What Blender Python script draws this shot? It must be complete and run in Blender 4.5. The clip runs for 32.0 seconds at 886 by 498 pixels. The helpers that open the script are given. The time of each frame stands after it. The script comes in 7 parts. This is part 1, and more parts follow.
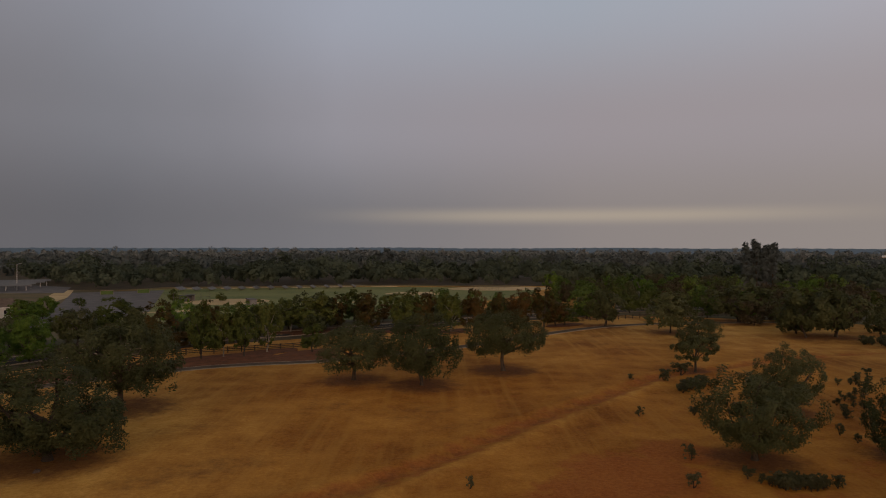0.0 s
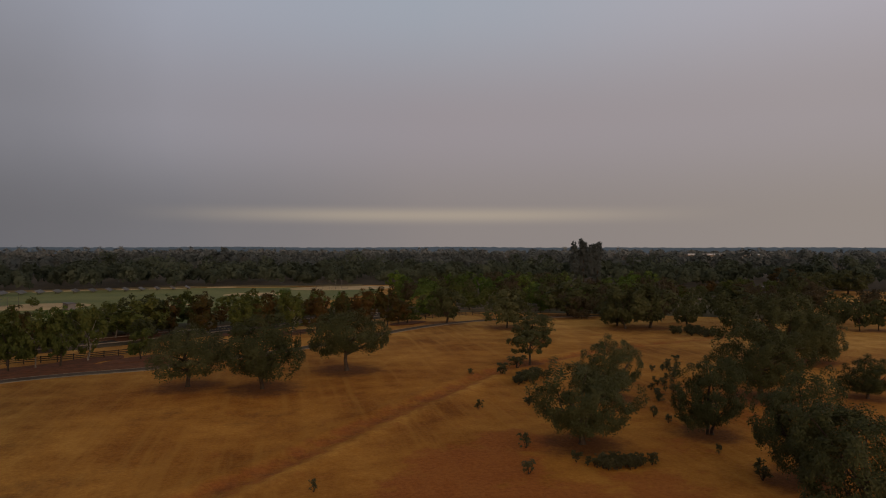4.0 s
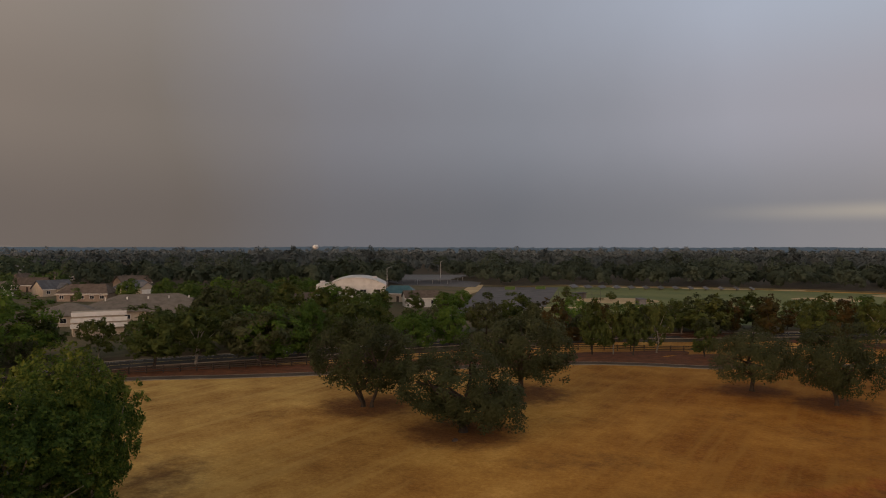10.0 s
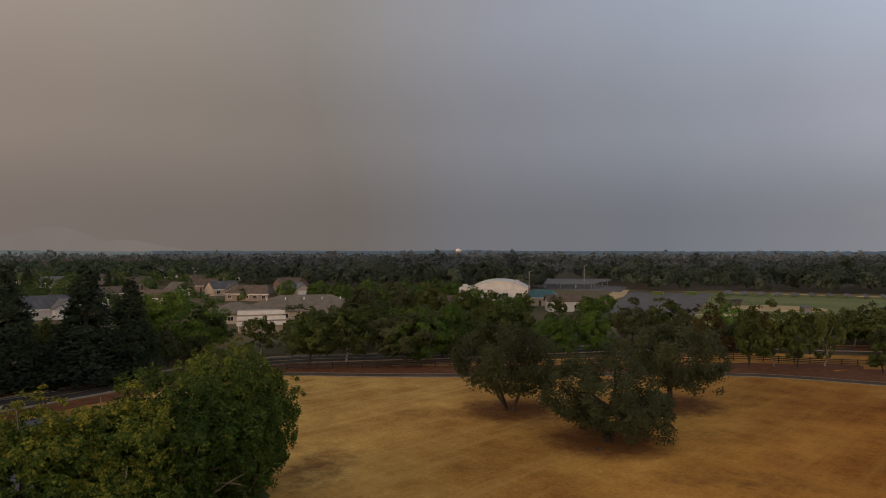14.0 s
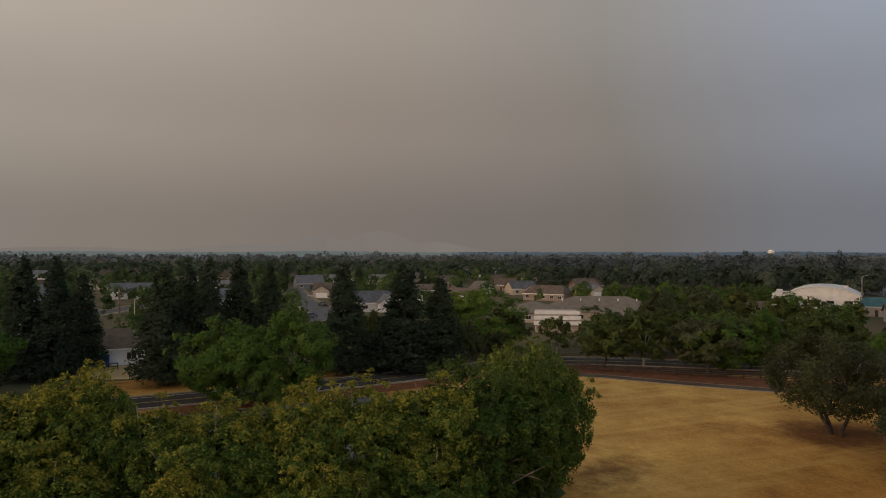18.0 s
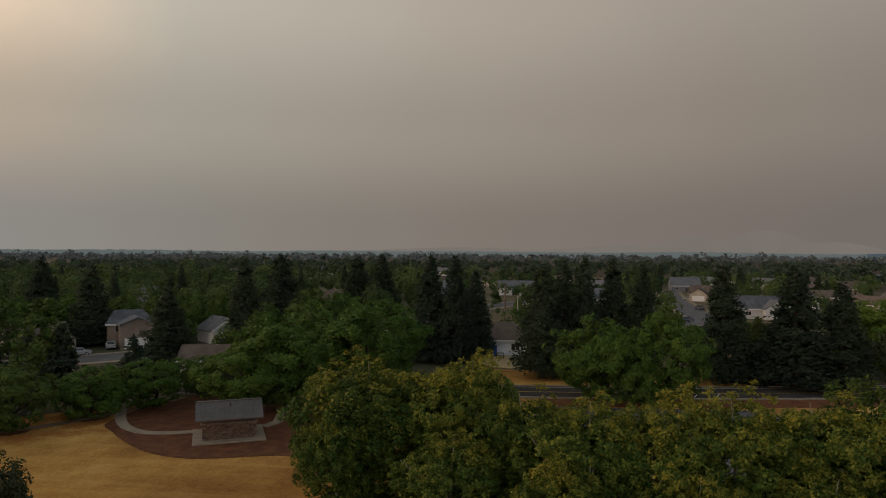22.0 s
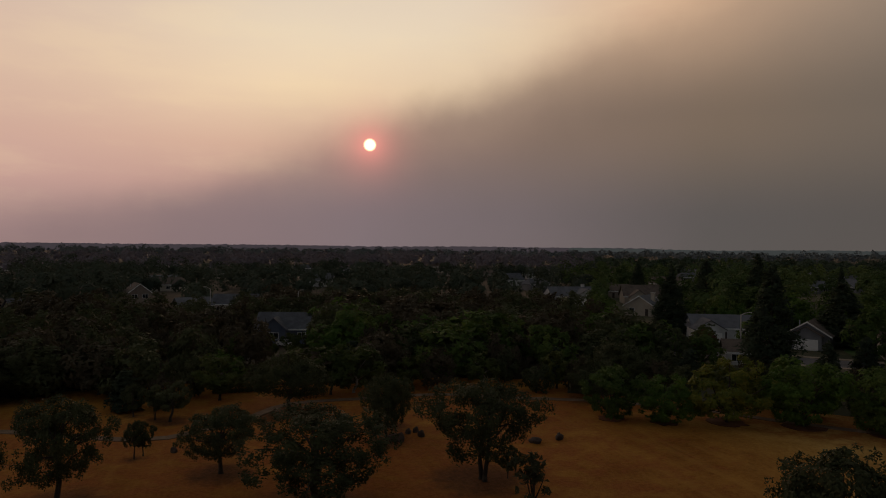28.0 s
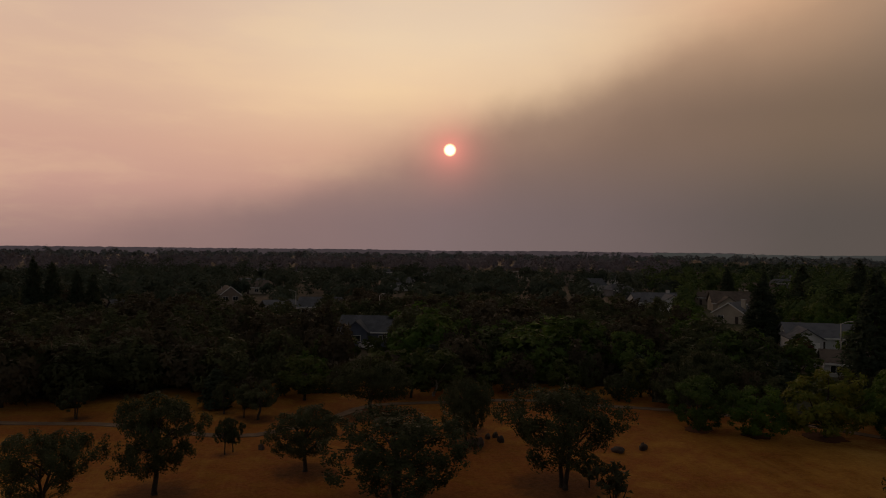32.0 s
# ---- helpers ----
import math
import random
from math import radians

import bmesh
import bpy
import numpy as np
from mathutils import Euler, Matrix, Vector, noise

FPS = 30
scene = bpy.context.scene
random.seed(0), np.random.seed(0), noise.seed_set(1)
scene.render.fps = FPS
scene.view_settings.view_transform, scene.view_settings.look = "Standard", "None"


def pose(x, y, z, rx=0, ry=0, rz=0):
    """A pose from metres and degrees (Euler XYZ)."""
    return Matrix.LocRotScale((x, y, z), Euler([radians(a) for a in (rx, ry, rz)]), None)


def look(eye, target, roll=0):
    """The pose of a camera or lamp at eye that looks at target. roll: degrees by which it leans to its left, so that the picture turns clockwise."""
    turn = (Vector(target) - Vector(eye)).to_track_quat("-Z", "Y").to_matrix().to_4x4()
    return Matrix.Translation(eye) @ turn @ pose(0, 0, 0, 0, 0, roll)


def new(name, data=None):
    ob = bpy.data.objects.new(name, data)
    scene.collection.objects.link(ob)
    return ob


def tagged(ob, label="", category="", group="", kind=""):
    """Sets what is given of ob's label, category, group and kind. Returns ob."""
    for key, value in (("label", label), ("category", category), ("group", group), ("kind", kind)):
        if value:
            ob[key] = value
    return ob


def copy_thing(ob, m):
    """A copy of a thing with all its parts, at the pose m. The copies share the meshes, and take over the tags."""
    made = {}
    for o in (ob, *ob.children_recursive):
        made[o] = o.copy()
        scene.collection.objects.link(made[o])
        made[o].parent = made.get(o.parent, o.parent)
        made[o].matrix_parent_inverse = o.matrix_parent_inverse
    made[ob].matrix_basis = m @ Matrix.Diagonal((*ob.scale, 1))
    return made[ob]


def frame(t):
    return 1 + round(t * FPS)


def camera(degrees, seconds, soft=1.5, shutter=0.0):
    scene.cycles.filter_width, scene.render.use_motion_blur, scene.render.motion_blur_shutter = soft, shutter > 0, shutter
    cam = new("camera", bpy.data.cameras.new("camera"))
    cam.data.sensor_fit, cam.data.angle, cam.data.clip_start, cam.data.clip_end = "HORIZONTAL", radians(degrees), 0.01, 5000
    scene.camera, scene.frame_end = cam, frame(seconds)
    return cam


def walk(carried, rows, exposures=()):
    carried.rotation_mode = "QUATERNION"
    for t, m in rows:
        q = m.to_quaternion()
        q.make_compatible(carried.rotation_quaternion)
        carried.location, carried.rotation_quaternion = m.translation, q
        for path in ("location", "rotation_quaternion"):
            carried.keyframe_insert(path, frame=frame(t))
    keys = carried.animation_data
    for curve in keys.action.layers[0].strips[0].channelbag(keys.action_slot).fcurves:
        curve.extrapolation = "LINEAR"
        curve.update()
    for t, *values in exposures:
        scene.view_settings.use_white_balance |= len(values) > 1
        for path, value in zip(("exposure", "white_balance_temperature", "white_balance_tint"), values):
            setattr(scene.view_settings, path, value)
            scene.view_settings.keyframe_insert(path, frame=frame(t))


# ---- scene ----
cam = camera(65.31, 32.0, soft=1.05)
PATH = [
    (0, pose(0, 0, 20, 89.88, -0.07, 0.00)),
    (0.5, pose(0, 0, 20, 89.88, 0.04, -3.82)),
    (1, pose(0, 0, 20, 89.90, 0.05, -7.25)),
    (1.5, pose(0, 0, 20, 89.89, -0.00, -9.53)),
    (2, pose(0, 0, 20, 89.89, 0.02, -10.66)),
    (2.5, pose(0, 0, 20, 89.88, 0.06, -11.32)),
    (3, pose(0, 0, 20, 89.86, 0.03, -12.24)),
    (3.5, pose(0, 0, 20, 89.82, -0.03, -12.95)),
    (5.5, pose(0, 0, 20, 89.77, -0.01, -10.73)),
    (6, pose(0, 0, 20, 89.75, -0.01, -6.94)),
    (6.5, pose(0, 0, 20, 89.71, 0.03, -1.95)),
    (7, pose(0, 0, 20, 89.66, -0.10, 3.75)),
    (7.5, pose(0, 0, 20, 89.65, -0.10, 8.71)),
    (8, pose(0, 0, 20, 89.67, -0.13, 14.64)),
    (8.5, pose(0, 0, 20, 89.68, -0.07, 20.23)),
    (9, pose(0, 0, 20, 89.73, -0.04, 24.69)),
    (9.5, pose(0, 0, 20, 89.77, -0.00, 27.80)),
    (10, pose(0, 0, 20, 89.82, -0.05, 31.46)),
    (10.5, pose(0, 0, 20, 89.89, -0.06, 33.66)),
    (11, pose(0, 0, 20, 89.93, -0.04, 34.79)),
    (11.5, pose(0, 0, 20, 89.97, -0.08, 35.34)),
    (12, pose(0, 0, 20, 89.99, -0.08, 35.71)),
    (12.5, pose(0, 0, 20, 90.00, -0.02, 37.34)),
    (13, pose(0, 0, 20, 90.05, -0.03, 38.33)),
    (13.5, pose(0, 0, 20, 90.09, 0.01, 40.13)),
    (14, pose(0, 0, 20, 90.12, -0.03, 43.19)),
    (14.5, pose(0, 0, 20, 90.14, -0.10, 46.03)),
    (16.5, pose(0, 0, 20, 90.08, 0.03, 58.36)),
    (17, pose(0, 0, 20, 90.12, 0.09, 61.63)),
    (17.5, pose(0, 0, 20, 90.17, 0.05, 64.34)),
    (18, pose(0, 0, 20, 90.20, -0.06, 67.30)),
    (18.5, pose(0, 0, 20, 90.21, -0.08, 70.27)),
    (19, pose(0, 0, 20, 90.21, -0.08, 73.36)),
    (19.5, pose(0, 0, 20, 90.23, -0.15, 76.04)),
    (20, pose(0, 0, 20, 90.24, -0.15, 78.87)),
    (20.5, pose(0, 0, 20, 90.24, 0.08, 81.67)),
    (21, pose(0, 0, 20, 90.23, -0.12, 86.16)),
    (21.5, pose(0, 0, 20, 90.19, -0.20, 91.30)),
    (22, pose(0, 0, 20, 90.17, -0.30, 97.54)),
    (22.5, pose(0, 0, 20, 90.16, -0.48, 103.40)),
    (23, pose(0, 0, 20, 90.14, -0.45, 109.48)),
    (23.5, pose(0, 0, 20, 90.07, -0.50, 115.74)),
    (24, pose(0, 0, 20, 90.06, -0.52, 122.26)),
    (24.5, pose(0, 0, 20, 89.99, -0.44, 127.75)),
    (25, pose(0, 0, 20, 89.97, -0.54, 132.89)),
    (25.5, pose(0, 0, 20, 89.94, -0.59, 137.36)),
    (27.5, pose(0, 0, 20, 89.78, -0.38, 157.32)),
    (28, pose(0, 0, 20, 89.80, -0.56, 162.33)),
    (28.5, pose(0, 0, 20, 89.78, -0.60, 165.99)),
    (29, pose(0, 0, 20, 89.82, -0.69, 167.29)),
    (29.5, pose(0, 0, 20, 89.84, -0.67, 167.84)),
    (30, pose(0, 0, 20, 89.90, -0.69, 168.12)),
    (30.5, pose(0, 0, 20, 89.92, -0.70, 168.39)),
    (31, pose(0, 0, 20, 89.94, -0.76, 168.63)),
    (31.5, pose(0, 0, 20, 90.00, -0.71, 168.76)),
    (32, pose(0, 0, 20, 90.11, -0.63, 168.93)),
]
EXPOSURE = [
    (0.0, -0.34, 6680, 16), (3.5, -0.36, 6680, 16), (6.5, -0.4, 6630, 15), (8.0, -0.32, 6550, 15), (9.5, -0.12, 6500, 14), (11.0, -0.05, 6400, 13), (13.0, 0.03, 6300, 12), (17.0, 0.16, 6200, 10), (19.0, 0.18, 6150, 8),
    (23.0, -0.02, 6150, 6), (24.0, -0.2, 6000, 5), (25.0, -0.56, 6000, 7), (25.5, -0.74, 6050, 8), (27.5, -1.33, 6350, 13), (30.0, -1.5, 6750, 18), (32.0, -1.5, 7050, 20),
]
walk(cam, PATH, EXPOSURE)

# ---- light: a smoke-filled sky, and a low sun behind the smoke ----
SUN_AZ, SUN_EL = 168.45, 8.26


def lin(r, g, b, k=1.0):
    """8-bit display colour to linear, times k."""
    f = lambda c: c / 255 / 12.92 if c < 10 else ((c / 255 + 0.055) / 1.055) ** 2.4
    return (f(r) * k, f(g) * k, f(b) * k, 1.0)


class Net:
    """Short-hand for building node trees."""

    def __init__(self, tree):
        self.tree = tree
        tree.nodes.clear()

    def add(self, kind, **props):
        n = self.tree.nodes.new(kind)
        for k, v in props.items():
            setattr(n, k, v)
        return n

    def put(self, socket, v):
        if isinstance(v, bpy.types.NodeSocket):
            self.tree.links.new(v, socket)
        elif v is not None:
            socket.default_value = v

    def math(self, op, a, b=None, c=None, clamp=False):
        n = self.add("ShaderNodeMath", operation=op, use_clamp=clamp)
        for s, v in zip(n.inputs, (a, b, c)):
            self.put(s, v)
        return n.outputs[0]

    def step(self, v, lo, hi):
        n = self.add("ShaderNodeMapRange", interpolation_type="SMOOTHSTEP")
        for s, q in zip(n.inputs, (v, lo, hi, 0.0, 1.0)):
            self.put(s, q)
        return n.outputs[0]

    def mix(self, fac, a, b, blend="MIX"):
        n = self.add("ShaderNodeMix", data_type="RGBA", blend_type=blend)
        self.put(n.inputs[0], fac)
        self.put(n.inputs[6], a)
        self.put(n.inputs[7], b)
        return n.outputs[2]

    def ramp(self, fac, stops, mode="LINEAR"):
        n = self.add("ShaderNodeValToRGB")
        n.color_ramp.interpolation = mode
        e = n.color_ramp.elements
        while len(e) < len(stops):
            e.new(0.5)
        for el, (p, c) in zip(e, stops):
            el.position, el.color = p, c
        self.put(n.inputs[0], fac)
        return n.outputs[0]

    def noise(self, vec, scale, detail=4.0, rough=0.55, out=0):
        n = self.add("ShaderNodeTexNoise")
        self.put(n.inputs["Vector"], vec)
        n.inputs["Scale"].default_value, n.inputs["Detail"].default_value, n.inputs["Roughness"].default_value = scale, detail, rough
        return n.outputs[out]


world = bpy.data.worlds.new("smoke_sky")
scene.world = world
world.use_nodes = True
W = Net(world.node_tree)
way = W.add("ShaderNodeTexCoord").outputs["Generated"]
xyz = W.add("ShaderNodeSeparateXYZ")
W.put(xyz.inputs[0], way)
wx, wy, wz = xyz.outputs
MID_AZ = 78.0
c0, s0 = math.cos(radians(MID_AZ)), math.sin(radians(MID_AZ))
ux = W.math("ADD", W.math("MULTIPLY", wx, c0), W.math("MULTIPLY", wy, s0))
uy = W.math("SUBTRACT", W.math("MULTIPLY", wy, c0), W.math("MULTIPLY", wx, s0))
az = W.math("MULTIPLY", W.math("ARCTAN2", W.math("MULTIPLY", ux, -1.0), uy), 180 / math.pi)   # from MID_AZ, to the left
el = W.math("MULTIPLY", W.math("ARCSINE", wz), 180 / math.pi)
wisp = W.noise(way, 3.0, 5.0, 0.55)
wob = W.math("SUBTRACT", wisp, 0.5)
az_f = W.math("ADD", W.math("DIVIDE", W.math("ADD", az, W.math("MULTIPLY", wob, 14.0)), 360.0), 0.5)


def smoke(stops):
    return W.ramp(az_f, [((a - MID_AZ) / 360 + 0.5, lin(*c, 0.25 * k)) for a, c, k in stops])


SMOKE_LOW = [
    (-80, (165, 158, 148), 1.07), (-46, (158, 151, 144), 1.07), (-12, (146, 141, 138), 1.09), (8, (118, 119, 122), 1.22), (28, (104, 106, 110), 1.14),
    (40, (106, 105, 107), 1.1), (54, (111, 103, 96), 0.95), (75, (122, 111, 102), 0.94), (95, (132, 121, 110), 0.9), (118, (142, 134, 124), 0.89),
    (140, (144, 137, 131), 1.0), (168, (116, 103, 104), 3.2), (196, (152, 126, 123), 2.35), (240, (160, 140, 130), 1.7),
]
SMOKE_MID = [
    (-80, (172, 168, 168), 1.07), (-46, (168, 163, 164), 1.07), (-12, (160, 156, 160), 1.09), (8, (146, 147, 154), 1.22), (28, (124, 127, 133), 1.2),
    (38, (122, 122, 126), 1.12), (54, (125, 117, 108), 1), (75, (139, 126, 114), 1), (95, (153, 140, 127), 0.95), (118, (162, 152, 138), 0.99),
    (140, (172, 150, 128), 1.22), (168, (128, 107, 96), 3.25), (196, (192, 156, 140), 2.75), (240, (180, 165, 150), 1.7),
]
SMOKE_HIGH = [
    (-80, (190, 190, 196), 1.07), (-46, (184, 184, 192), 1.07), (-12, (166, 177, 188), 1.09), (8, (158, 166, 178), 1.22), (28, (142, 147, 156), 1.14),
    (38, (142, 144, 151), 1.06), (54, (141, 134, 126), 1), (75, (156, 143, 130), 1), (95, (174, 160, 145), 0.95), (118, (184, 174, 158), 1.035),
    (140, (204, 172, 142), 2), (168, (168, 140, 118), 3.3), (196, (215, 195, 180), 2.8), (240, (200, 190, 180), 1.7),
]
low, mid, high = smoke(SMOKE_LOW), smoke(SMOKE_MID), smoke(SMOKE_HIGH)
sky = W.mix(W.step(el, 2.0, 10.0), low, mid)
sky = W.mix(W.step(el, 10.0, 20.0), sky, high)

# the sunlit veil above the slanting edge of the plume
right = W.math("SUBTRACT", SUN_AZ - MID_AZ, az)
edge = W.math("MULTIPLY_ADD", right, 0.34, SUN_EL + 0.2)
above = W.math("ADD", W.math("SUBTRACT", el, edge), W.math("MULTIPLY", wob, 8.0))
brim = W.math("ADD", W.math("MULTIPLY", W.step(above, -1.4, 3.6), 0.5), W.math("MULTIPLY", W.step(above, -6.5, 9.0), 0.5))
veil_mask = W.math("MULTIPLY", W.math("MULTIPLY", brim, W.step(right, 46.0, 22.0)), W.step(el, -5.0, 6.0))
veil = W.ramp(W.math("DIVIDE", el, 40.0), [
    (0.0, lin(148, 128, 132, 0.71)), (0.05, lin(166, 136, 128, 0.71)), (0.12, lin(198, 158, 141, 0.71)), (0.2, lin(214, 177, 150, 0.71)), (0.32, lin(232, 207, 170, 0.71)),
    (0.42, lin(226, 208, 178, 0.71)), (0.6, lin(208, 194, 178, 0.71)), (1.0, lin(205, 195, 185, 0.71)),
])
veil = W.mix(W.math("MULTIPLY", W.step(right, -4.0, -30.0), 0.55), veil, lin(205, 168, 156, 0.6))
veil = W.mix(W.math("MULTIPLY", W.step(right, 6.0, 28.0), 0.7), veil, lin(208, 158, 118, 0.7))
wisps = W.add("ShaderNodeMapping")
W.put(wisps.inputs[0], way)
wisps.inputs["Scale"].default_value = (2.2, 2.2, 9.0)
veil = W.mix(W.math("MULTIPLY", W.step(W.noise(wisps.outputs[0], 2.0, 5.0, 0.6), 0.42, 0.7), 0.16), veil, lin(244, 220, 170, 0.71))
sky = W.mix(veil_mask, sky, veil)

# a bright strip under the smoke's lower edge, far off
strip = W.math("POWER", W.step(W.math("ABSOLUTE", W.math("SUBTRACT", el, 2.6)), 1.1, 0.0), 1.5)
strip = W.math("MULTIPLY", strip, W.step(W.math("ABSOLUTE", W.math("ADD", az, MID_AZ + 12)), 26.0, 4.0))
sky = W.mix(W.math("MULTIPLY", strip, 0.55), sky, lin(200, 188, 165, 0.25))

# overhead the smoke thins out into the open sky
nish = W.add("ShaderNodeTexSky", sky_type="NISHITA", sun_disc=False)
nish.sun_elevation, nish.sun_rotation = radians(SUN_EL), radians(-SUN_AZ)
nish.air_density, nish.dust_density = 2.0, 6.0
opened = W.mix(1.0, nish.outputs[0], (0.006, 0.006, 0.006, 1), "MULTIPLY")
opened = W.mix(1.0, opened, lin(129, 131, 129, 0.25), "ADD")
sky = W.mix(W.step(el, 19.5, 42.0), sky, opened)

# the sun's disc and its halo in the smoke
SUN_DIR = Vector((-math.sin(radians(SUN_AZ)) * math.cos(radians(SUN_EL)), math.cos(radians(SUN_AZ)) * math.cos(radians(SUN_EL)), math.sin(radians(SUN_EL))))
dot = W.add("ShaderNodeVectorMath", operation="DOT_PRODUCT")
W.put(dot.inputs[0], way)
dot.inputs[1].default_value = SUN_DIR
off = W.math("MULTIPLY", W.math("ARCCOSINE", W.math("MINIMUM", dot.outputs["Value"], 0.9999999)), 180 / math.pi)
halo = W.math("EXPONENT", W.math("MULTIPLY", W.math("DIVIDE", off, 1.25), -1.0))
sky = W.mix(W.math("MULTIPLY", halo, 0.95), sky, lin(240, 146, 132, 0.8))
sky = W.mix(W.step(off, 0.58, 0.14), sky, (3.5, 2.8, 1.4, 1))
bg = W.add("ShaderNodeBackground")
W.put(bg.inputs[0], sky)
bg.inputs[1].default_value = 4.0
W.tree.links.new(bg.outputs[0], W.add("ShaderNodeOutputWorld").inputs[0])

sun = new("sun", bpy.data.lights.new("sun", "SUN"))
sun.data.energy, sun.data.angle, sun.data.color = 0.75, radians(14), (1.0, 0.56, 0.3)
sun.matrix_world = look(SUN_DIR * 500, (0, 0, 0))

# ---- materials ----
def mat(name, rough=0.8, metal=0.0, spec=0.3):
    m = bpy.data.materials.new(name)
    m.use_nodes = True
    n = Net(m.node_tree)
    p = n.add("ShaderNodeBsdfPrincipled")
    p.inputs["Roughness"].default_value, p.inputs["Metallic"].default_value, p.inputs["Specular IOR Level"].default_value = rough, metal, spec
    n.tree.links.new(p.outputs[0], n.add("ShaderNodeOutputMaterial").inputs[0])
    return m, n, p


def bump(n, p, height, strength=0.3, dist=0.05):
    b = n.add("ShaderNodeBump")
    n.put(b.inputs["Height"], height)
    b.inputs["Strength"].default_value, b.inputs["Distance"].default_value = strength, dist
    n.put(p.inputs["Normal"], b.outputs[0])


def rgb(r, g, b):
    return (r, g, b, 1.0)


def plain(name, a, b, scale=2.0, rough=0.8, metal=0.0, fine=25.0, relief=0.2, spec=0.3):
    """A surface that varies between two colours at two scales, with a fine relief."""
    m, n, p = mat(name, rough, metal, spec)
    co = n.add("ShaderNodeTexCoord").outputs["Object"]
    big, small = n.noise(co, scale), n.noise(co, fine, 3.0)
    f = n.math("ADD", n.math("MULTIPLY", big, 0.65), n.math("MULTIPLY", small, 0.35))
    rnd = n.add("ShaderNodeObjectInfo").outputs["Random"]
    f = n.math("ADD", f, n.math("MULTIPLY", n.math("SUBTRACT", rnd, 0.5), 0.15))
    n.put(p.inputs["Base Color"], n.mix(n.step(f, 0.35, 0.65), rgb(*a), rgb(*b)))
    bump(n, p, small, relief, 0.02)
    return m


def leafy(name, stops, rough=0.65, vary=0.5, patch_scale=0.55, single=0.45, top=None, toned=0.0):
    """Leaves: colour by leaf and by tree, some light shining through."""
    m, n, p = mat(name, rough, 0.0, 0.12)
    one = n.add("ShaderNodeNewGeometry").outputs["Random Per Island"]
    tree = n.add("ShaderNodeObjectInfo").outputs["Random"]
    co = n.add("ShaderNodeTexCoord").outputs["Object"]
    patch = n.noise(co, patch_scale, 2.0)
    f = n.math("ADD", n.math("MULTIPLY", one, single), n.math("MULTIPLY", n.math("SUBTRACT", patch, 0.5), 1.3))
    f = n.math("ADD", f, n.math("MULTIPLY", tree, vary))
    col = n.ramp(n.math("SUBTRACT", f, 0.0), [(i / (len(stops) - 1), rgb(*c)) for i, c in enumerate(stops)])
    if toned:
        tone = n.add("ShaderNodeAttribute", attribute_name="tone").outputs["Fac"]
        col = n.ramp(n.math("ADD", n.math("MULTIPLY", f, 1 - toned), n.math("MULTIPLY", tone, toned)), [(i / (len(stops) - 1), rgb(*c)) for i, c in enumerate(stops)])
    if top:      # leaves near the tree's top have turned
        hz = n.add("ShaderNodeSeparateXYZ")
        n.put(hz.inputs[0], co)
        turned = n.step(n.math("ADD", hz.outputs[2], n.math("MULTIPLY", n.math("SUBTRACT", patch, 0.5), 9.0)), top[0], top[1])
        col = n.mix(n.math("MULTIPLY", turned, n.math("ADD", n.math("MULTIPLY", one, 0.7), 0.1)), col, rgb(*top[2]))
    n.put(p.inputs["Base Color"], col)
    t = n.add("ShaderNodeBsdfTranslucent")
    n.put(t.inputs[0], col)
    mx = n.add("ShaderNodeMixShader")
    mx.inputs[0].default_value = 0.28
    n.tree.links.new(p.outputs[0], mx.inputs[1])
    n.tree.links.new(t.outputs[0], mx.inputs[2])
    out = [q for q in n.tree.nodes if q.type == "OUTPUT_MATERIAL"][0]
    n.tree.links.new(mx.outputs[0], out.inputs[0])
    return m


OAK_LEAF = leafy("oak_leaf", [(0.04, 0.05, 0.021), (0.056, 0.068, 0.029), (0.076, 0.088, 0.039), (0.105, 0.112, 0.052)])
PLANE_LEAF = leafy("plane_leaf", [(0.016, 0.036, 0.008), (0.036, 0.074, 0.014), (0.066, 0.12, 0.021), (0.17, 0.2, 0.032)], single=0.8, top=(7.0, 12.6, (0.38, 0.3, 0.034)))
GREEN_PLANE_LEAF = leafy("green_plane_leaf", [(0.018, 0.04, 0.009), (0.038, 0.076, 0.015), (0.064, 0.114, 0.021), (0.14, 0.175, 0.03)], single=0.8, top=(8.5, 15.0, (0.22, 0.2, 0.03)))
BROAD_LEAF = leafy("broad_leaf", [(0.043, 0.086, 0.015), (0.062, 0.118, 0.02), (0.086, 0.15, 0.024), (0.124, 0.182, 0.03)], single=0.55)
STREET_LEAF = leafy("street_tree_leaf", [(0.042, 0.06, 0.016), (0.062, 0.084, 0.021), (0.088, 0.108, 0.027), (0.125, 0.13, 0.034)])
YELLOW_LEAF = leafy("yellowing_leaf", [(0.05, 0.08, 0.014), (0.09, 0.12, 0.02), (0.16, 0.17, 0.025), (0.22, 0.20, 0.03)])
RUST_LEAF = leafy("rust_leaf", [(0.042, 0.046, 0.015), (0.06, 0.05, 0.016), (0.082, 0.05, 0.016), (0.112, 0.062, 0.019)])
MAROON_LEAF = leafy("maroon_leaf", [(0.05, 0.02, 0.02), (0.09, 0.03, 0.025), (0.13, 0.045, 0.03)])
NEEDLES = leafy("conifer_needles", [(0.03, 0.046, 0.03), (0.042, 0.06, 0.036), (0.06, 0.078, 0.044)], 0.8)
SAGE = leafy("scrub_leaf", [(0.045, 0.05, 0.024), (0.075, 0.078, 0.04), (0.115, 0.112, 0.06)])
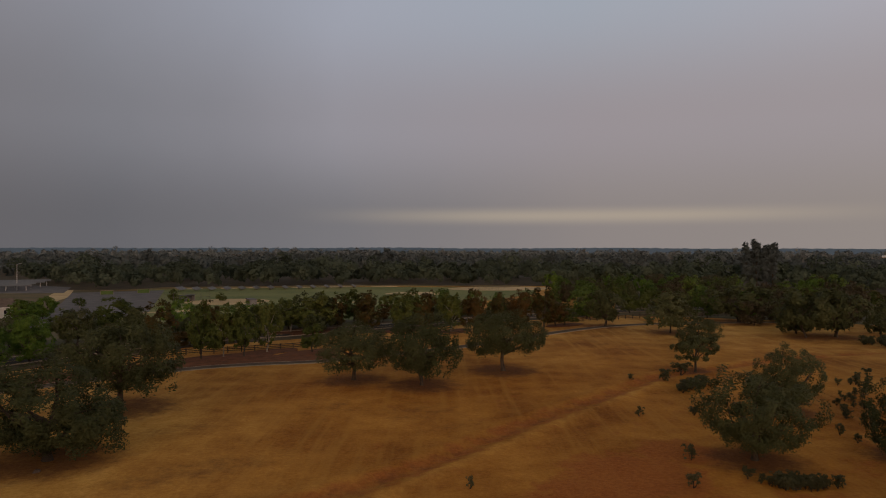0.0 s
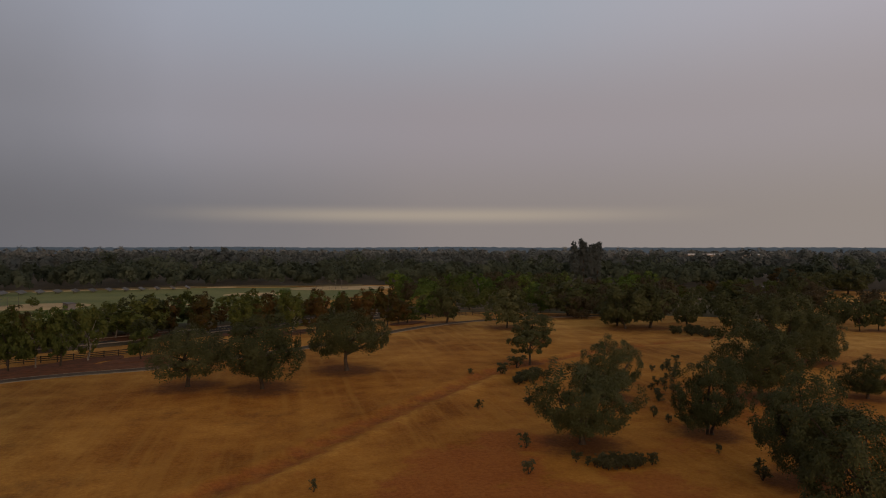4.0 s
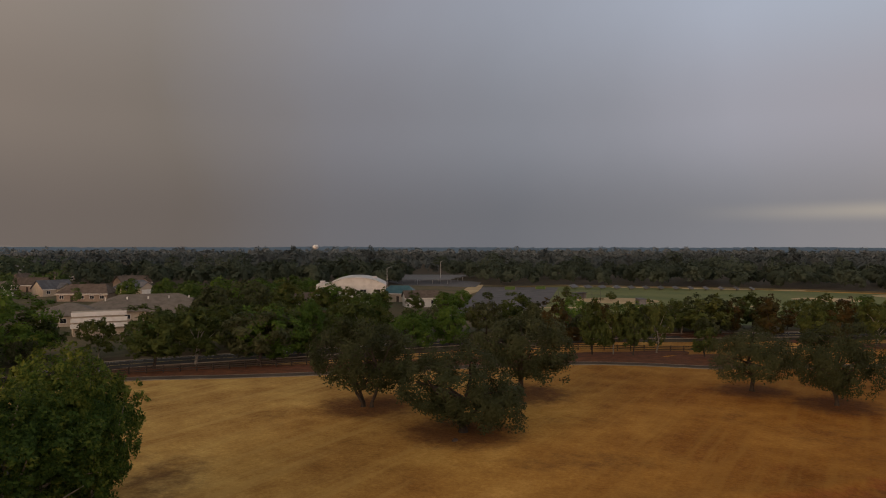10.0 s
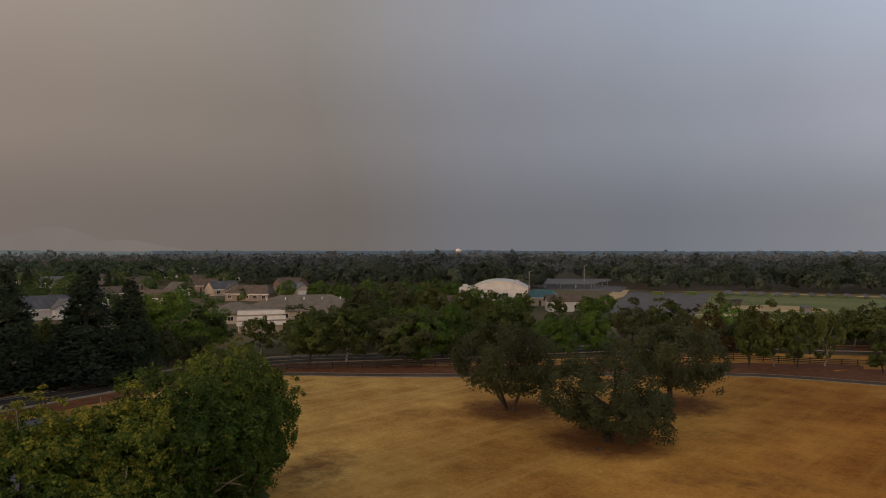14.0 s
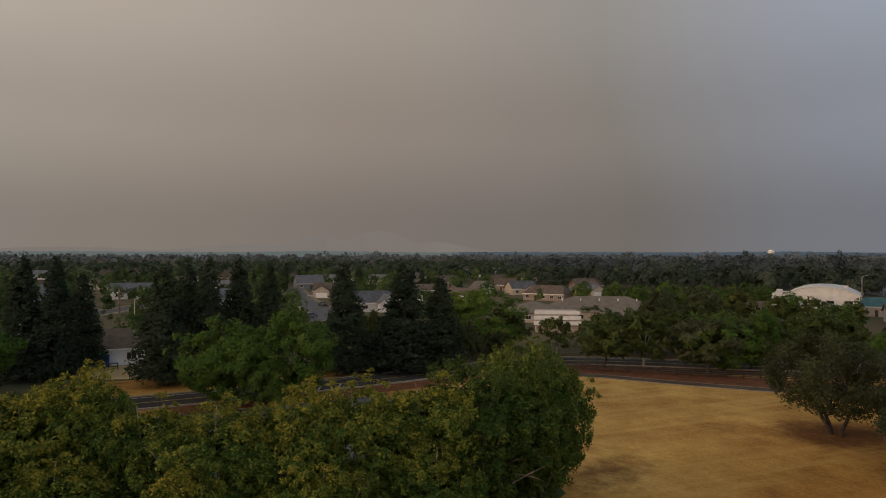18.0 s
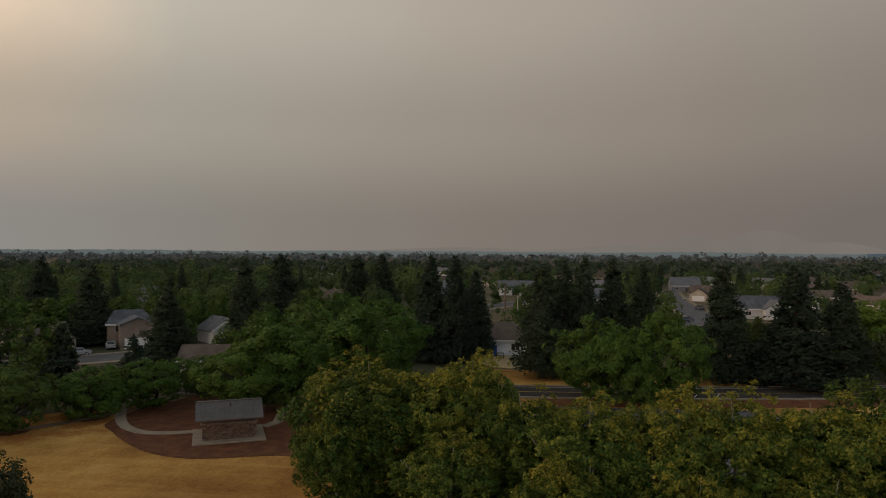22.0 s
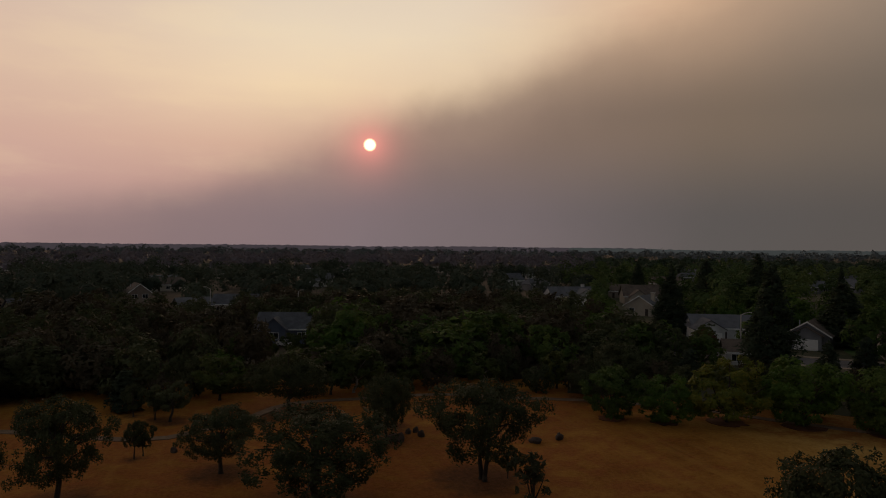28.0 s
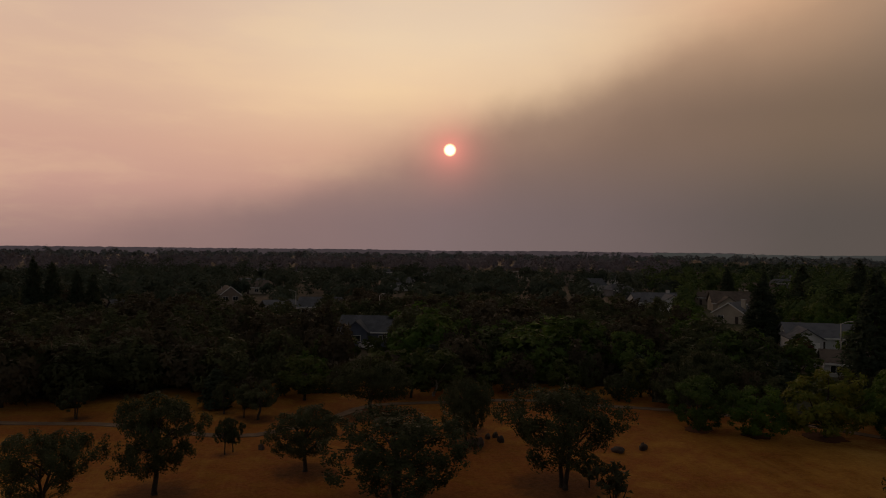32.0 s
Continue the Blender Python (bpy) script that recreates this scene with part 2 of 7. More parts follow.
# next two: distance haze put into the leaf colour, paler and bluer
FAR_HAZED_LEAF = leafy("faintly_hazed_woods_leaf", [(0.038, 0.053, 0.038), (0.053, 0.071, 0.05), (0.07, 0.092, 0.064), (0.09, 0.113, 0.077)], 0.8, 0.2, 0.05, 0.1, toned=0.75)
HAZED_WOOD_LEAF = leafy("hazed_wood_leaf", [(0.072, 0.092, 0.095), (0.09, 0.11, 0.112), (0.11, 0.13, 0.13)], 0.85, 0.2, 0.05, 0.1, toned=0.7)
TOWN_LEAF = leafy("town_tree_leaf", [(0.042, 0.07, 0.026), (0.064, 0.102, 0.034), (0.092, 0.135, 0.042), (0.135, 0.17, 0.05)], 0.8, 0.3, 0.09, 0.12, toned=0.75)
GARDEN_LEAF = leafy("garden_leaf", [(0.04, 0.07, 0.017), (0.06, 0.102, 0.023), (0.088, 0.136, 0.03), (0.13, 0.168, 0.038)], 0.7)
# next two: haze over far town and sunward woods, put into the colour
HAZED_TOWN_LEAF = leafy("hazed_town_leaf", [(0.05, 0.075, 0.05), (0.064, 0.092, 0.058), (0.084, 0.112, 0.068)], 0.85, 0.3, 0.09, 0.1, toned=0.75)
MAUVE_HAZE_LEAF = leafy("mauve_hazed_leaf", [(0.15, 0.142, 0.165), (0.18, 0.168, 0.192), (0.21, 0.194, 0.22)], 0.9, 0.2, 0.05, 0.1, toned=0.7)
# oak leaf with the brown of sunward haze and flare put into its colour
GLARE_BROWNED_LEAF = leafy("glare_browned_oak_leaf", [(0.05, 0.043, 0.026), (0.066, 0.056, 0.033), (0.084, 0.07, 0.042)])
# palest leaf: the horizon's haze stands in its base colour
HAZE_LEAF = leafy("distant_hazed_leaf", [(0.14, 0.165, 0.17), (0.155, 0.18, 0.185), (0.175, 0.195, 0.20)], 0.9, 0.3, 0.03, 0.15, toned=0.5)
BARK = plain("bark", (0.03, 0.024, 0.019), (0.07, 0.055, 0.042), 1.5, 0.9, fine=9, relief=0.6)
PALE_BARK = plain("pale_bark", (0.16, 0.14, 0.11), (0.32, 0.29, 0.24), 1.5, 0.9, fine=9, relief=0.5)
ASPHALT = plain("asphalt", (0.05, 0.046, 0.043), (0.085, 0.079, 0.074), 0.25, 0.95, fine=6, relief=0.15, spec=0.05)
OLD_ASPHALT = plain("faded_asphalt", (0.1, 0.098, 0.104), (0.15, 0.147, 0.154), 0.2, 0.95, fine=6, relief=0.15, spec=0.1)
CONCRETE = plain("concrete", (0.34, 0.32, 0.29), (0.48, 0.46, 0.42), 0.6, 0.85, fine=8, relief=0.15)
KERB = plain("weathered_kerb_concrete", (0.22, 0.18, 0.135), (0.33, 0.275, 0.21), 0.6, 0.95, fine=8, relief=0.15, spec=0.05)
FOOTPATH = plain("worn_footpath_asphalt", (0.07, 0.056, 0.045), (0.115, 0.094, 0.076), 0.25, 0.95, fine=6, relief=0.15, spec=0.05)
EARTH_PATH = plain("trodden_gravel", (0.17, 0.11, 0.07), (0.27, 0.185, 0.12), 0.5, 0.95, fine=6, relief=0.2)
# dark ground: leaf mould in the woods, painted shade on the road verges
MOULD_AND_SHADE = plain("leaf_mould_and_shade", (0.035, 0.028, 0.016), (0.085, 0.06, 0.03), 0.15, 0.95, fine=1.5, relief=0.5)
GARDEN = plain("garden_ground", (0.05, 0.055, 0.025), (0.13, 0.10, 0.05), 0.06, 0.95, fine=0.6, relief=0.3)
MULCH = plain("red_bark_mulch", (0.08, 0.028, 0.011), (0.16, 0.06, 0.023), 0.7, 0.95, fine=7, relief=0.7)
LAWN = plain("lawn", (0.045, 0.09, 0.025), (0.10, 0.16, 0.045), 0.12, 0.9, fine=3, relief=0.4)
TURF = plain("sports_turf", (0.085, 0.12, 0.034), (0.16, 0.175, 0.058), 0.03, 0.9, fine=0.6, relief=0.2)
DRY_VERGE = plain("dry_verge_grass", (0.12, 0.10, 0.035), (0.27, 0.18, 0.07), 0.05, 0.95, fine=0.5, relief=0.3)
TAN_DIRT = plain("infield_dirt", (0.38, 0.285, 0.15), (0.52, 0.41, 0.24), 0.08, 0.95, fine=1.2, relief=0.2)
RED_DIRT = plain("red_soil", (0.22, 0.085, 0.035), (0.38, 0.17, 0.075), 0.3, 0.95, fine=3, relief=0.4)
WHITE_WALL = plain("white_stucco", (0.5, 0.5, 0.48), (0.62, 0.62, 0.6), 0.5, 0.8)
CREAM_WALL = plain("cream_stucco", (0.38, 0.33, 0.26), (0.48, 0.42, 0.34), 0.5, 0.8)
TAN_WALL = plain("tan_stucco", (0.22, 0.17, 0.13), (0.30, 0.24, 0.19), 0.5, 0.8)
GREY_WALL = plain("grey_siding", (0.14, 0.145, 0.155), (0.20, 0.205, 0.215), 0.5, 0.75)
BLUE_WALL = plain("slate_blue_siding", (0.07, 0.085, 0.12), (0.11, 0.125, 0.165), 0.5, 0.75)
WRAP = plain("white_house_wrap", (0.68, 0.72, 0.8), (0.82, 0.85, 0.9), 0.7, 0.5, fine=4)
TRIM = plain("white_trim_paint", (0.66, 0.65, 0.62), (0.78, 0.77, 0.74), 1.0, 0.6)
DARK_TRIM = plain("dark_brown_paint", (0.04, 0.03, 0.025), (0.08, 0.06, 0.05), 1.5, 0.7)
BROWN_ROOF = plain("brown_shingles", (0.08, 0.062, 0.05), (0.14, 0.11, 0.09), 0.7, 0.9, fine=5, relief=0.5)
GREY_ROOF = plain("grey_shingles", (0.08, 0.084, 0.096), (0.14, 0.147, 0.163), 0.7, 0.9, fine=5, relief=0.5)
TAN_ROOF = plain("weathered_tan_shingles", (0.13, 0.112, 0.092), (0.19, 0.168, 0.142), 0.5, 0.9, fine=4, relief=0.4)
TEAL_ROOF = plain("teal_metal_roof", (0.03, 0.09, 0.11), (0.06, 0.14, 0.16), 0.4, 0.5)
WHITE_ROOF = plain("white_membrane_roof", (0.40, 0.42, 0.42), (0.60, 0.61, 0.61), 0.15, 0.5, fine=1.5)
METAL_ROOF = plain("grey_standing_seam_metal", (0.088, 0.08, 0.077), (0.132, 0.12, 0.115), 0.5, 0.45, 0.3, fine=4, relief=0.05)
STEEL = plain("galvanised_steel", (0.35, 0.36, 0.37), (0.5, 0.51, 0.52), 2.0, 0.4, 0.7)
SOLAR = plain("grey_solar_glass", (0.075, 0.072, 0.07), (0.12, 0.115, 0.11), 0.5, 0.5, 0.0, spec=0.2)
WOOD = plain("weathered_wood", (0.10, 0.075, 0.055), (0.2, 0.155, 0.12), 1.2, 0.85, fine=14, relief=0.4)
FENCE_WOOD = plain("dark_stained_wood", (0.03, 0.022, 0.018), (0.065, 0.048, 0.038), 1.2, 0.85, fine=14, relief=0.4)
BOARD = plain("cedar_boards", (0.16, 0.10, 0.065), (0.27, 0.18, 0.12), 1.2, 0.85, fine=14, relief=0.4)
ROCK = plain("dark_boulder", (0.045, 0.032, 0.026), (0.10, 0.074, 0.06), 1.2, 0.9, fine=6, relief=0.7)
RUBBLE = plain("brown_field_stone", (0.05, 0.026, 0.017), (0.28, 0.18, 0.12), 2.2, 0.9, fine=5, relief=0.6)
MORTAR = plain("mortar", (0.12, 0.09, 0.075), (0.19, 0.15, 0.12), 1.5, 0.95)
BLUE_PLASTIC = plain("blue_plastic", (0.02, 0.07, 0.30), (0.03, 0.10, 0.40), 1.0, 0.4)
WHITE_PLASTIC = plain("white_plastic", (0.6, 0.6, 0.6), (0.75, 0.75, 0.75), 1.0, 0.4)
RUBBER = plain("black_rubber", (0.012, 0.012, 0.012), (0.025, 0.025, 0.025), 3.0, 0.8)
LINE_PAINT = plain("worn_white_line_paint", (0.45, 0.45, 0.43), (0.65, 0.65, 0.62), 1.5, 0.7)
YELLOW_PAINT = plain("yellow_paint", (0.5, 0.35, 0.06), (0.6, 0.45, 0.1), 1.5, 0.6)


def paint(name, c):
    m, n, p = mat(name, 0.28, 0.0, 0.5)
    co = n.add("ShaderNodeTexCoord").outputs["Object"]
    n.put(p.inputs["Base Color"], n.mix(n.noise(co, 3.0), rgb(*[q * 0.85 for q in c]), rgb(*c)))
    p.inputs["Coat Weight"].default_value = 0.5
    return m


CAR_WHITE, CAR_SILVER, CAR_DARK, CAR_RED = paint("white_car_paint", (0.7, 0.7, 0.7)), paint("silver_car_paint", (0.38, 0.39, 0.4)), paint("dark_car_paint", (0.03, 0.035, 0.05)), paint("red_car_paint", (0.3, 0.03, 0.03))
GLASS, _gn, _gp = mat("dark_window_glass", 0.08, 0.0, 0.5)
_gp.inputs["Base Color"].default_value = rgb(0.02, 0.024, 0.028)


def ground_material():
    """Dry summer grass over red soil; the mesh's layers say where grass is worn off, covered, bleached or tinged by the soil."""
    m, n, p = mat("dry_grass", 0.95, 0.0, 0.1)
    co = n.add("ShaderNodeTexCoord").outputs["Object"]
    layer = lambda key: n.add("ShaderNodeAttribute", attribute_name=key).outputs["Fac"]
    broad, mid_, fine = n.noise(co, 0.045, 3.0), n.noise(co, 0.17, 6.0, 0.65), n.noise(co, 2.4, 5.0, 0.75)
    f = n.math("ADD", n.math("MULTIPLY", broad, 0.38), n.math("ADD", n.math("MULTIPLY", mid_, 0.37), n.math("MULTIPLY", fine, 0.25)))
    grass = n.ramp(f, [(0.36, rgb(0.17, 0.074, 0.018)), (0.45, rgb(0.31, 0.152, 0.038)), (0.54, rgb(0.45, 0.25, 0.066)), (0.64, rgb(0.62, 0.385, 0.122))])
    # mowing streaks
    st = n.add("ShaderNodeMapping")
    n.put(st.inputs[0], co)
    st.inputs["Rotation"].default_value, st.inputs["Scale"].default_value = (0, 0, radians(52)), (0.55, 0.03, 1)
    streak = n.noise(st.outputs[0], 1.0, 4.0, 0.6)
    grass = n.mix(n.math("MULTIPLY", n.step(streak, 0.48, 0.66), 0.4), grass, rgb(0.50, 0.305, 0.092))
    grass = n.mix(layer("rust"), grass, n.mix(1.0, grass, rgb(0.9, 0.72, 0.47), "MULTIPLY"))
    grass = n.mix(layer("straw"), grass, n.mix(1.0, grass, rgb(1.27, 1.47, 1.75), "MULTIPLY"))
    red = n.ramp(fine, [(0.3, rgb(0.24, 0.072, 0.018)), (0.7, rgb(0.40, 0.135, 0.034))])
    wear = n.step(n.math("ADD", layer("soil"), n.math("MULTIPLY", n.math("SUBTRACT", n.noise(co, 0.35, 6.0, 0.7), 0.5), 1.4)), 0.38, 0.7)
    grass = n.mix(n.math("MULTIPLY", wear, 0.75), grass, red)
    leaf = n.ramp(fine, [(0.3, rgb(0.07, 0.03, 0.015)), (0.7, rgb(0.16, 0.07, 0.03))])
    fall = n.step(n.math("ADD", layer("litter"), n.math("MULTIPLY", n.math("SUBTRACT", n.noise(co, 0.5, 5.0, 0.7), 0.5), 1.0)), 0.25, 0.9)
    grass = n.mix(n.math("MULTIPLY", fall, 0.85), grass, leaf)
    n.put(p.inputs["Base Color"], grass)
    bump(n, p, n.math("ADD", fine, n.noise(co, 9.0, 3.0)), 0.8, 0.1)
    return m


GRASS = ground_material()

# ---- the plan: trees as x, y, height, width of crown ----
OAKS_MEADOW = [
    (-13.5, 104.6, 9.1, 10.1), (-3, 101, 10.7, 11.2), (9.8, 112.8, 10.3, 11.5), (-53.3, 69.1, 11.6, 12.6), (-37.2, 65.0, 10.4, 13.0),
    (-40.1, 85.9, 11.2, 13.4), (41.1, 112.4, 5.8, 6), (51.6, 139.4, 6, 8), (29.5, 65.3, 8.7, 9.2), (41.7, 84.1, 8.7, 7.8),
    (44.3, 65.7, 8.7, 7.1), (61.8, 80.2, 10.8, 9.8), (85.3, 104.2, 13.5, 14.8), (90.2, 103.1, 9.1, 8.9), (43.1, 50.6, 10, 7.2),
    (75.2, 76.5, 6, 6.4), (39.1, 39.9, 9.2, 9),
]
OAKS_EDGE = [
    (41.5, 176.4, 9.5, 11.1), (53.8, 163.3, 9.5, 11.9), (79.7, 186, 10.1, 16.3), (81.8, 154.5, 11.1, 12.4), (88.4, 155.5, 11.2, 13.3),
    (133.5, 186.2, 8.3, 15.6), (215.9, 247, 9.5, 14.7), (132.9, 145.4, 7, 6.3), (133.5, 138.2, 6.9, 5.1), (139, 138.1, 7.5, 8.4),
    (232.5, 246.8, 10.3, 17.9),
]
OAKS_SUN = [
    (0, -63.5, 5.9, 6.2), (-21.4, -55.6, 8.8, 9.2), (-23.8, -55.4, 2.9, 2.1), (-7, -53, 7.6, 10.2), (12, -59.5, 8.2, 6.9),
    (19, -55.4, 6.6, 6.3), (5.5, -83.5, 4.6, 4.7), (9.7, -87, 3.8, 2.6), (7.2, -84.7, 3.7, 2.3), (7.7, -69.9, 3.6, 2),
    (7, -70.7, 3.2, 1.8), (-16.2, -69.3, 7.0, 4.7), (-7.8, -84.3, 7.6, 8.6), (26.2, -86.9, 3.9, 3.6), (-37.6, -34.1, 7.3, 7.1),
    (-17.6, -74.6, 5.4, 5), (-46.5, -80.6, 5.8, 6.5), (-54.8, -86.2, 7, 7.8), (26, -102.2, 7, 12.4), (34.9, -103.5, 7.7, 11.5),
    (16.7, -108.2, 6.9, 10.1),
]
BUSHES = [
    (-23.9, -50.5, 3.6, 3), (33.2, 103.4, 1.9, 2.1), (37.7, 109.2, 2.1, 3.2), (23.3, 82.1, 1.2, 1), (30.1, 82.7, 1, 1.4),
    (21, 57.7, 1.3, 1.3), (23.5, 65.3, 1.5, 1.2), (42.4, 73.7, 1.3, 0.9), (42.6, 70.9, 1, 0.9), (28.4, 104.5, 1, 0.9),
    (60.6, 101.3, 1.3, 1.3), (66.6, 108.5, 1.3, 1.4), (41.6, 54.3, 1, 0.9), (40, 51.6, 1.2, 1.3), (41, 59.2, 1, 0.7),
    (2.3, 57.4, 1, 0.7),
]
STREET_GREEN = [
    (-43.4, 124, 10.5, 5), (-40.1, 126.3, 9.6, 4.6), (-36.6, 127.2, 9.9, 4.7), (-33.7, 132.4, 10, 5.4), (-25, 132.2, 5.6, 4.8),
    (-36, 163.4, 8.2, 5.7), (-30.9, 169.4, 9, 11.3), (-9.3, 166, 9.1, 6.3), (1.8, 165.7, 9.3, 6.4), (31.4, 178.7, 5.5, 7.1),
    (-29.9, 162.6, 9.4, 9.9), (-99.2, 71.7, 10.5, 9.7), (-96.7, 77.9, 9.5, 8), (-88.6, 84.5, 9.1, 13.1), (-87.9, 93.4, 9.1, 8.6),
    (-135.6, 115.5, 10.4, 11.8), (-137.2, 127.7, 11.2, 12.9), (-140.5, 137, 8.9, 10.4), (-149.2, 154.3, 10, 9.7),
]
STREET_RUST = [
    (-54, 133.4, 9.9, 6), (-49.6, 147, 9, 4.9), (-19.6, 172.6, 9.3, 5.8), (-25.7, 168.3, 8.4, 5), (-17.9, 165.9, 9.3, 5.9),
    (-4.5, 167.1, 9.7, 5.3), (7.4, 164.4, 10.3, 6.1), (13.5, 166.4, 9.5, 4.6), (19.4, 171, 9.8, 5.9), (25.6, 174.7, 10.5, 6.3),
    (28.8, 176.6, 6.4, 5.8), (-52.3, 136.6, 3.5, 5.3), (230.4, 283.3, 10.2, 12.3),
]
BROAD_PARK = [
    (-125.4, 59.5, 12.9, 18.5), (-87.2, 94.9, 10.6, 6.1), (-142.5, 166, 8.9, 10.2), (-159.2, 153.2, 9.9, 13.2), (-143.1, 120.3, 8.3, 7.6),
    (-157.3, 142.2, 9.7, 10.2), (-105.5, 174.1, 6.6, 7.5), (-111.4, 192.4, 6.3, 6.9), (-119.1, 226.4, 3.5, 3.7), (-97.4, 249.5, 5, 3.9),
    (-80.8, 251.8, 3.6, 3.4), (-87.9, 87.4, 10, 11), (-71.7, 119.8, 8.1, 7.1), (-76, 112.9, 7.1, 8.1), (-94.2, 8.4, 11.7, 11.6),
    (-93.7, 17.6, 12.1, 10.4), (-115.4, 35.8, 9.8, 4.4), (-91.3, 12.6, 9.5, 6.5),
]
REDWOODS = [
    (-124.6, -18.7, 19.4, 6.3), (-122.7, -14.1, 19.4, 5.5), (-130.9, -11.1, 16.8, 5.3), (-111.4, 1.3, 18, 6.6), (-115.8, 4.9, 18.7, 5.5),
    (-113.6, 8, 19.3, 5.5), (-116.9, 12.9, 19.4, 5.5), (-117.8, 17.8, 18.4, 4.9), (-110.9, 28.9, 18.3, 6.5), (-108.7, 38.5, 18.1, 8),
    (-109.5, 45.3, 15.9, 6.4), (-108.7, 32.9, 5.4, 2.6),
]
CONIFERS_TOWN = [
    (-87.5, -81.9, 6.3, 3.1), (-91.6, -79, 7.3, 3.5), (-96.8, -77, 7.5, 3.6), (-92.5, -68.1, 9.4, 3.7), (-98, -60.3, 7.1, 3),
    (-110.6, -54.5, 3.3, 3), (-113, -63.3, 13.5, 7.2), (-133.5, -91.7, 17.1, 7.7), (-151.1, -116.5, 18.3, 7.5), (-124, -53.9, 18.9, 6.3),
    (-158.4, -59.9, 19.3, 9.2), (-122.8, -111.6, 13.4, 9.1), (-78.4, -83.6, 17.6, 6.7), (-99.6, -137.5, 14.6, 7.5), (-156.1, -236.3, 15.4, 5.9),
    (-147.3, -184.7, 16.8, 8), (-153.8, -169.8, 18.9, 6.9), (-192.4, -49.9, 18.7, 9), (-208.2, -46.5, 19, 8.5),
    (62.0, -174.3, 17.6, 5), (58.6, -176.4, 16.4, 4.6), (53.5, -177.1, 14.6, 4.2), (50.2, -178, 13.9, 4.2),
]
ROW_PATH = [
    (-43.7, -71.4, 5.8, 5.9), (-48.8, -68.2, 5.2, 5.6), (-55.8, -66.2, 7.2, 7.9), (-63, -62.2, 7.5, 8.1), (-69.2, -57, 6.9, 7.6),
    (-76.2, -52.4, 5.8, 7.2), (-82.5, -47.9, 6, 8.3), (-90.7, -44.2, 5, 8.5), (-82.1, -35.3, 8.6, 10.2), (-85.9, -30.9, 10, 10.4),
    (-91.9, -22.5, 12.7, 12.7), (-111.8, -34, 7.4, 9.9),
]
PLANES = [
    (-55.4, -13.4, 12.2, 10.5), (-54.3, -8.6, 11, 8.3), (-55.8, -5.3, 12.5, 6.9), (-51, -0.5, 10.7, 7), (-47.8, 3.8, 10.8, 8),
    (-47.2, 8.5, 10.8, 7.7), (-47.2, 13.2, 11.4, 7.8), (-47.6, 18.4, 11.5, 7.9), (-48.4, 23.9, 12.1, 9), (-51.2, 29.2, 13.3, 10),
    (-49, 29.3, 11.3, 7), (-51.9, -15, 8.6, 5.7), (-43, 2, 7.6, 5.3), (-41.9, 9.6, 7.7, 5.3), (-41.8, 16.7, 8, 5.9),
    (-47.7, -5.5, 7.9, 6.7),
]
POPLAR = [
    (141.0, 321.7, 22.6, 5.2), (145.6, 321.2, 24.2, 4.6), (148.6, 318.9, 21.7, 4.2), (151.6, 318.2, 22.4, 5.0),
]
TALL_FAR = [
    (-359.8, 375.4, 20.8, 11.1), (-341.1, 444.1, 20.9, 11.9), (-210.7, 497.2, 18.4, 10.6), (87.8, 553.1, 17.3, 11.9), (-45.2, 538.1, 19.6, 15.9),
    (-52, 557.6, 16.9, 13.7),
]

# ---- building helpers ----
def mesh_of(name, verts, faces, material, smooth=False):
    me = bpy.data.meshes.new(name)
    me.from_pydata([tuple(v) for v in verts], [], [tuple(f) for f in faces])
    me.materials.append(material)
    if smooth:
        me.polygons.foreach_set("use_smooth", [True] * len(me.polygons))
    me.update()
    return me


def part(name, data, material, parent, label=""):
    """Links a bmesh or a mesh as one object under a thing or a part."""
    if isinstance(data, bmesh.types.BMesh):
        me = bpy.data.meshes.new(name)
        data.to_mesh(me)
        data.free()
        me.materials.append(material)
        data = me
    ob = new(name, data)
    ob.parent = parent
    if label:
        ob["label"] = label
    return ob


def box(bm, x0, y0, z0, x1, y1, z1, bevel=0.0):
    r = bmesh.ops.create_cube(bm, size=1.0)
    vs = r["verts"]
    for v in vs:
        v.co = Vector(((x0 + x1) / 2 + v.co.x * (x1 - x0), (y0 + y1) / 2 + v.co.y * (y1 - y0), (z0 + z1) / 2 + v.co.z * (z1 - z0)))
    if bevel:
        es = list({e for v in vs for e in v.link_edges})
        bmesh.ops.bevel(bm, geom=es, offset=bevel, segments=1, affect="EDGES")
    return bm


def boxes(*rows, bevel=0.0):
    bm = bmesh.new()
    for r in rows:
        box(bm, *r, bevel=bevel)
    return bm


def prism(points, z0, z1):
    """A flat slab over a polygon."""
    bm = bmesh.new()
    lo = [bm.verts.new((x, y, z0)) for x, y in points]
    hi = [bm.verts.new((x, y, z1)) for x, y in points]
    k = len(points)
    bm.faces.new(hi)
    bm.faces.new(lo[::-1])
    for i in range(k):
        bm.faces.new((lo[i], lo[(i + 1) % k], hi[(i + 1) % k], hi[i]))
    bmesh.ops.recalc_face_normals(bm, faces=bm.faces[:])
    return bm


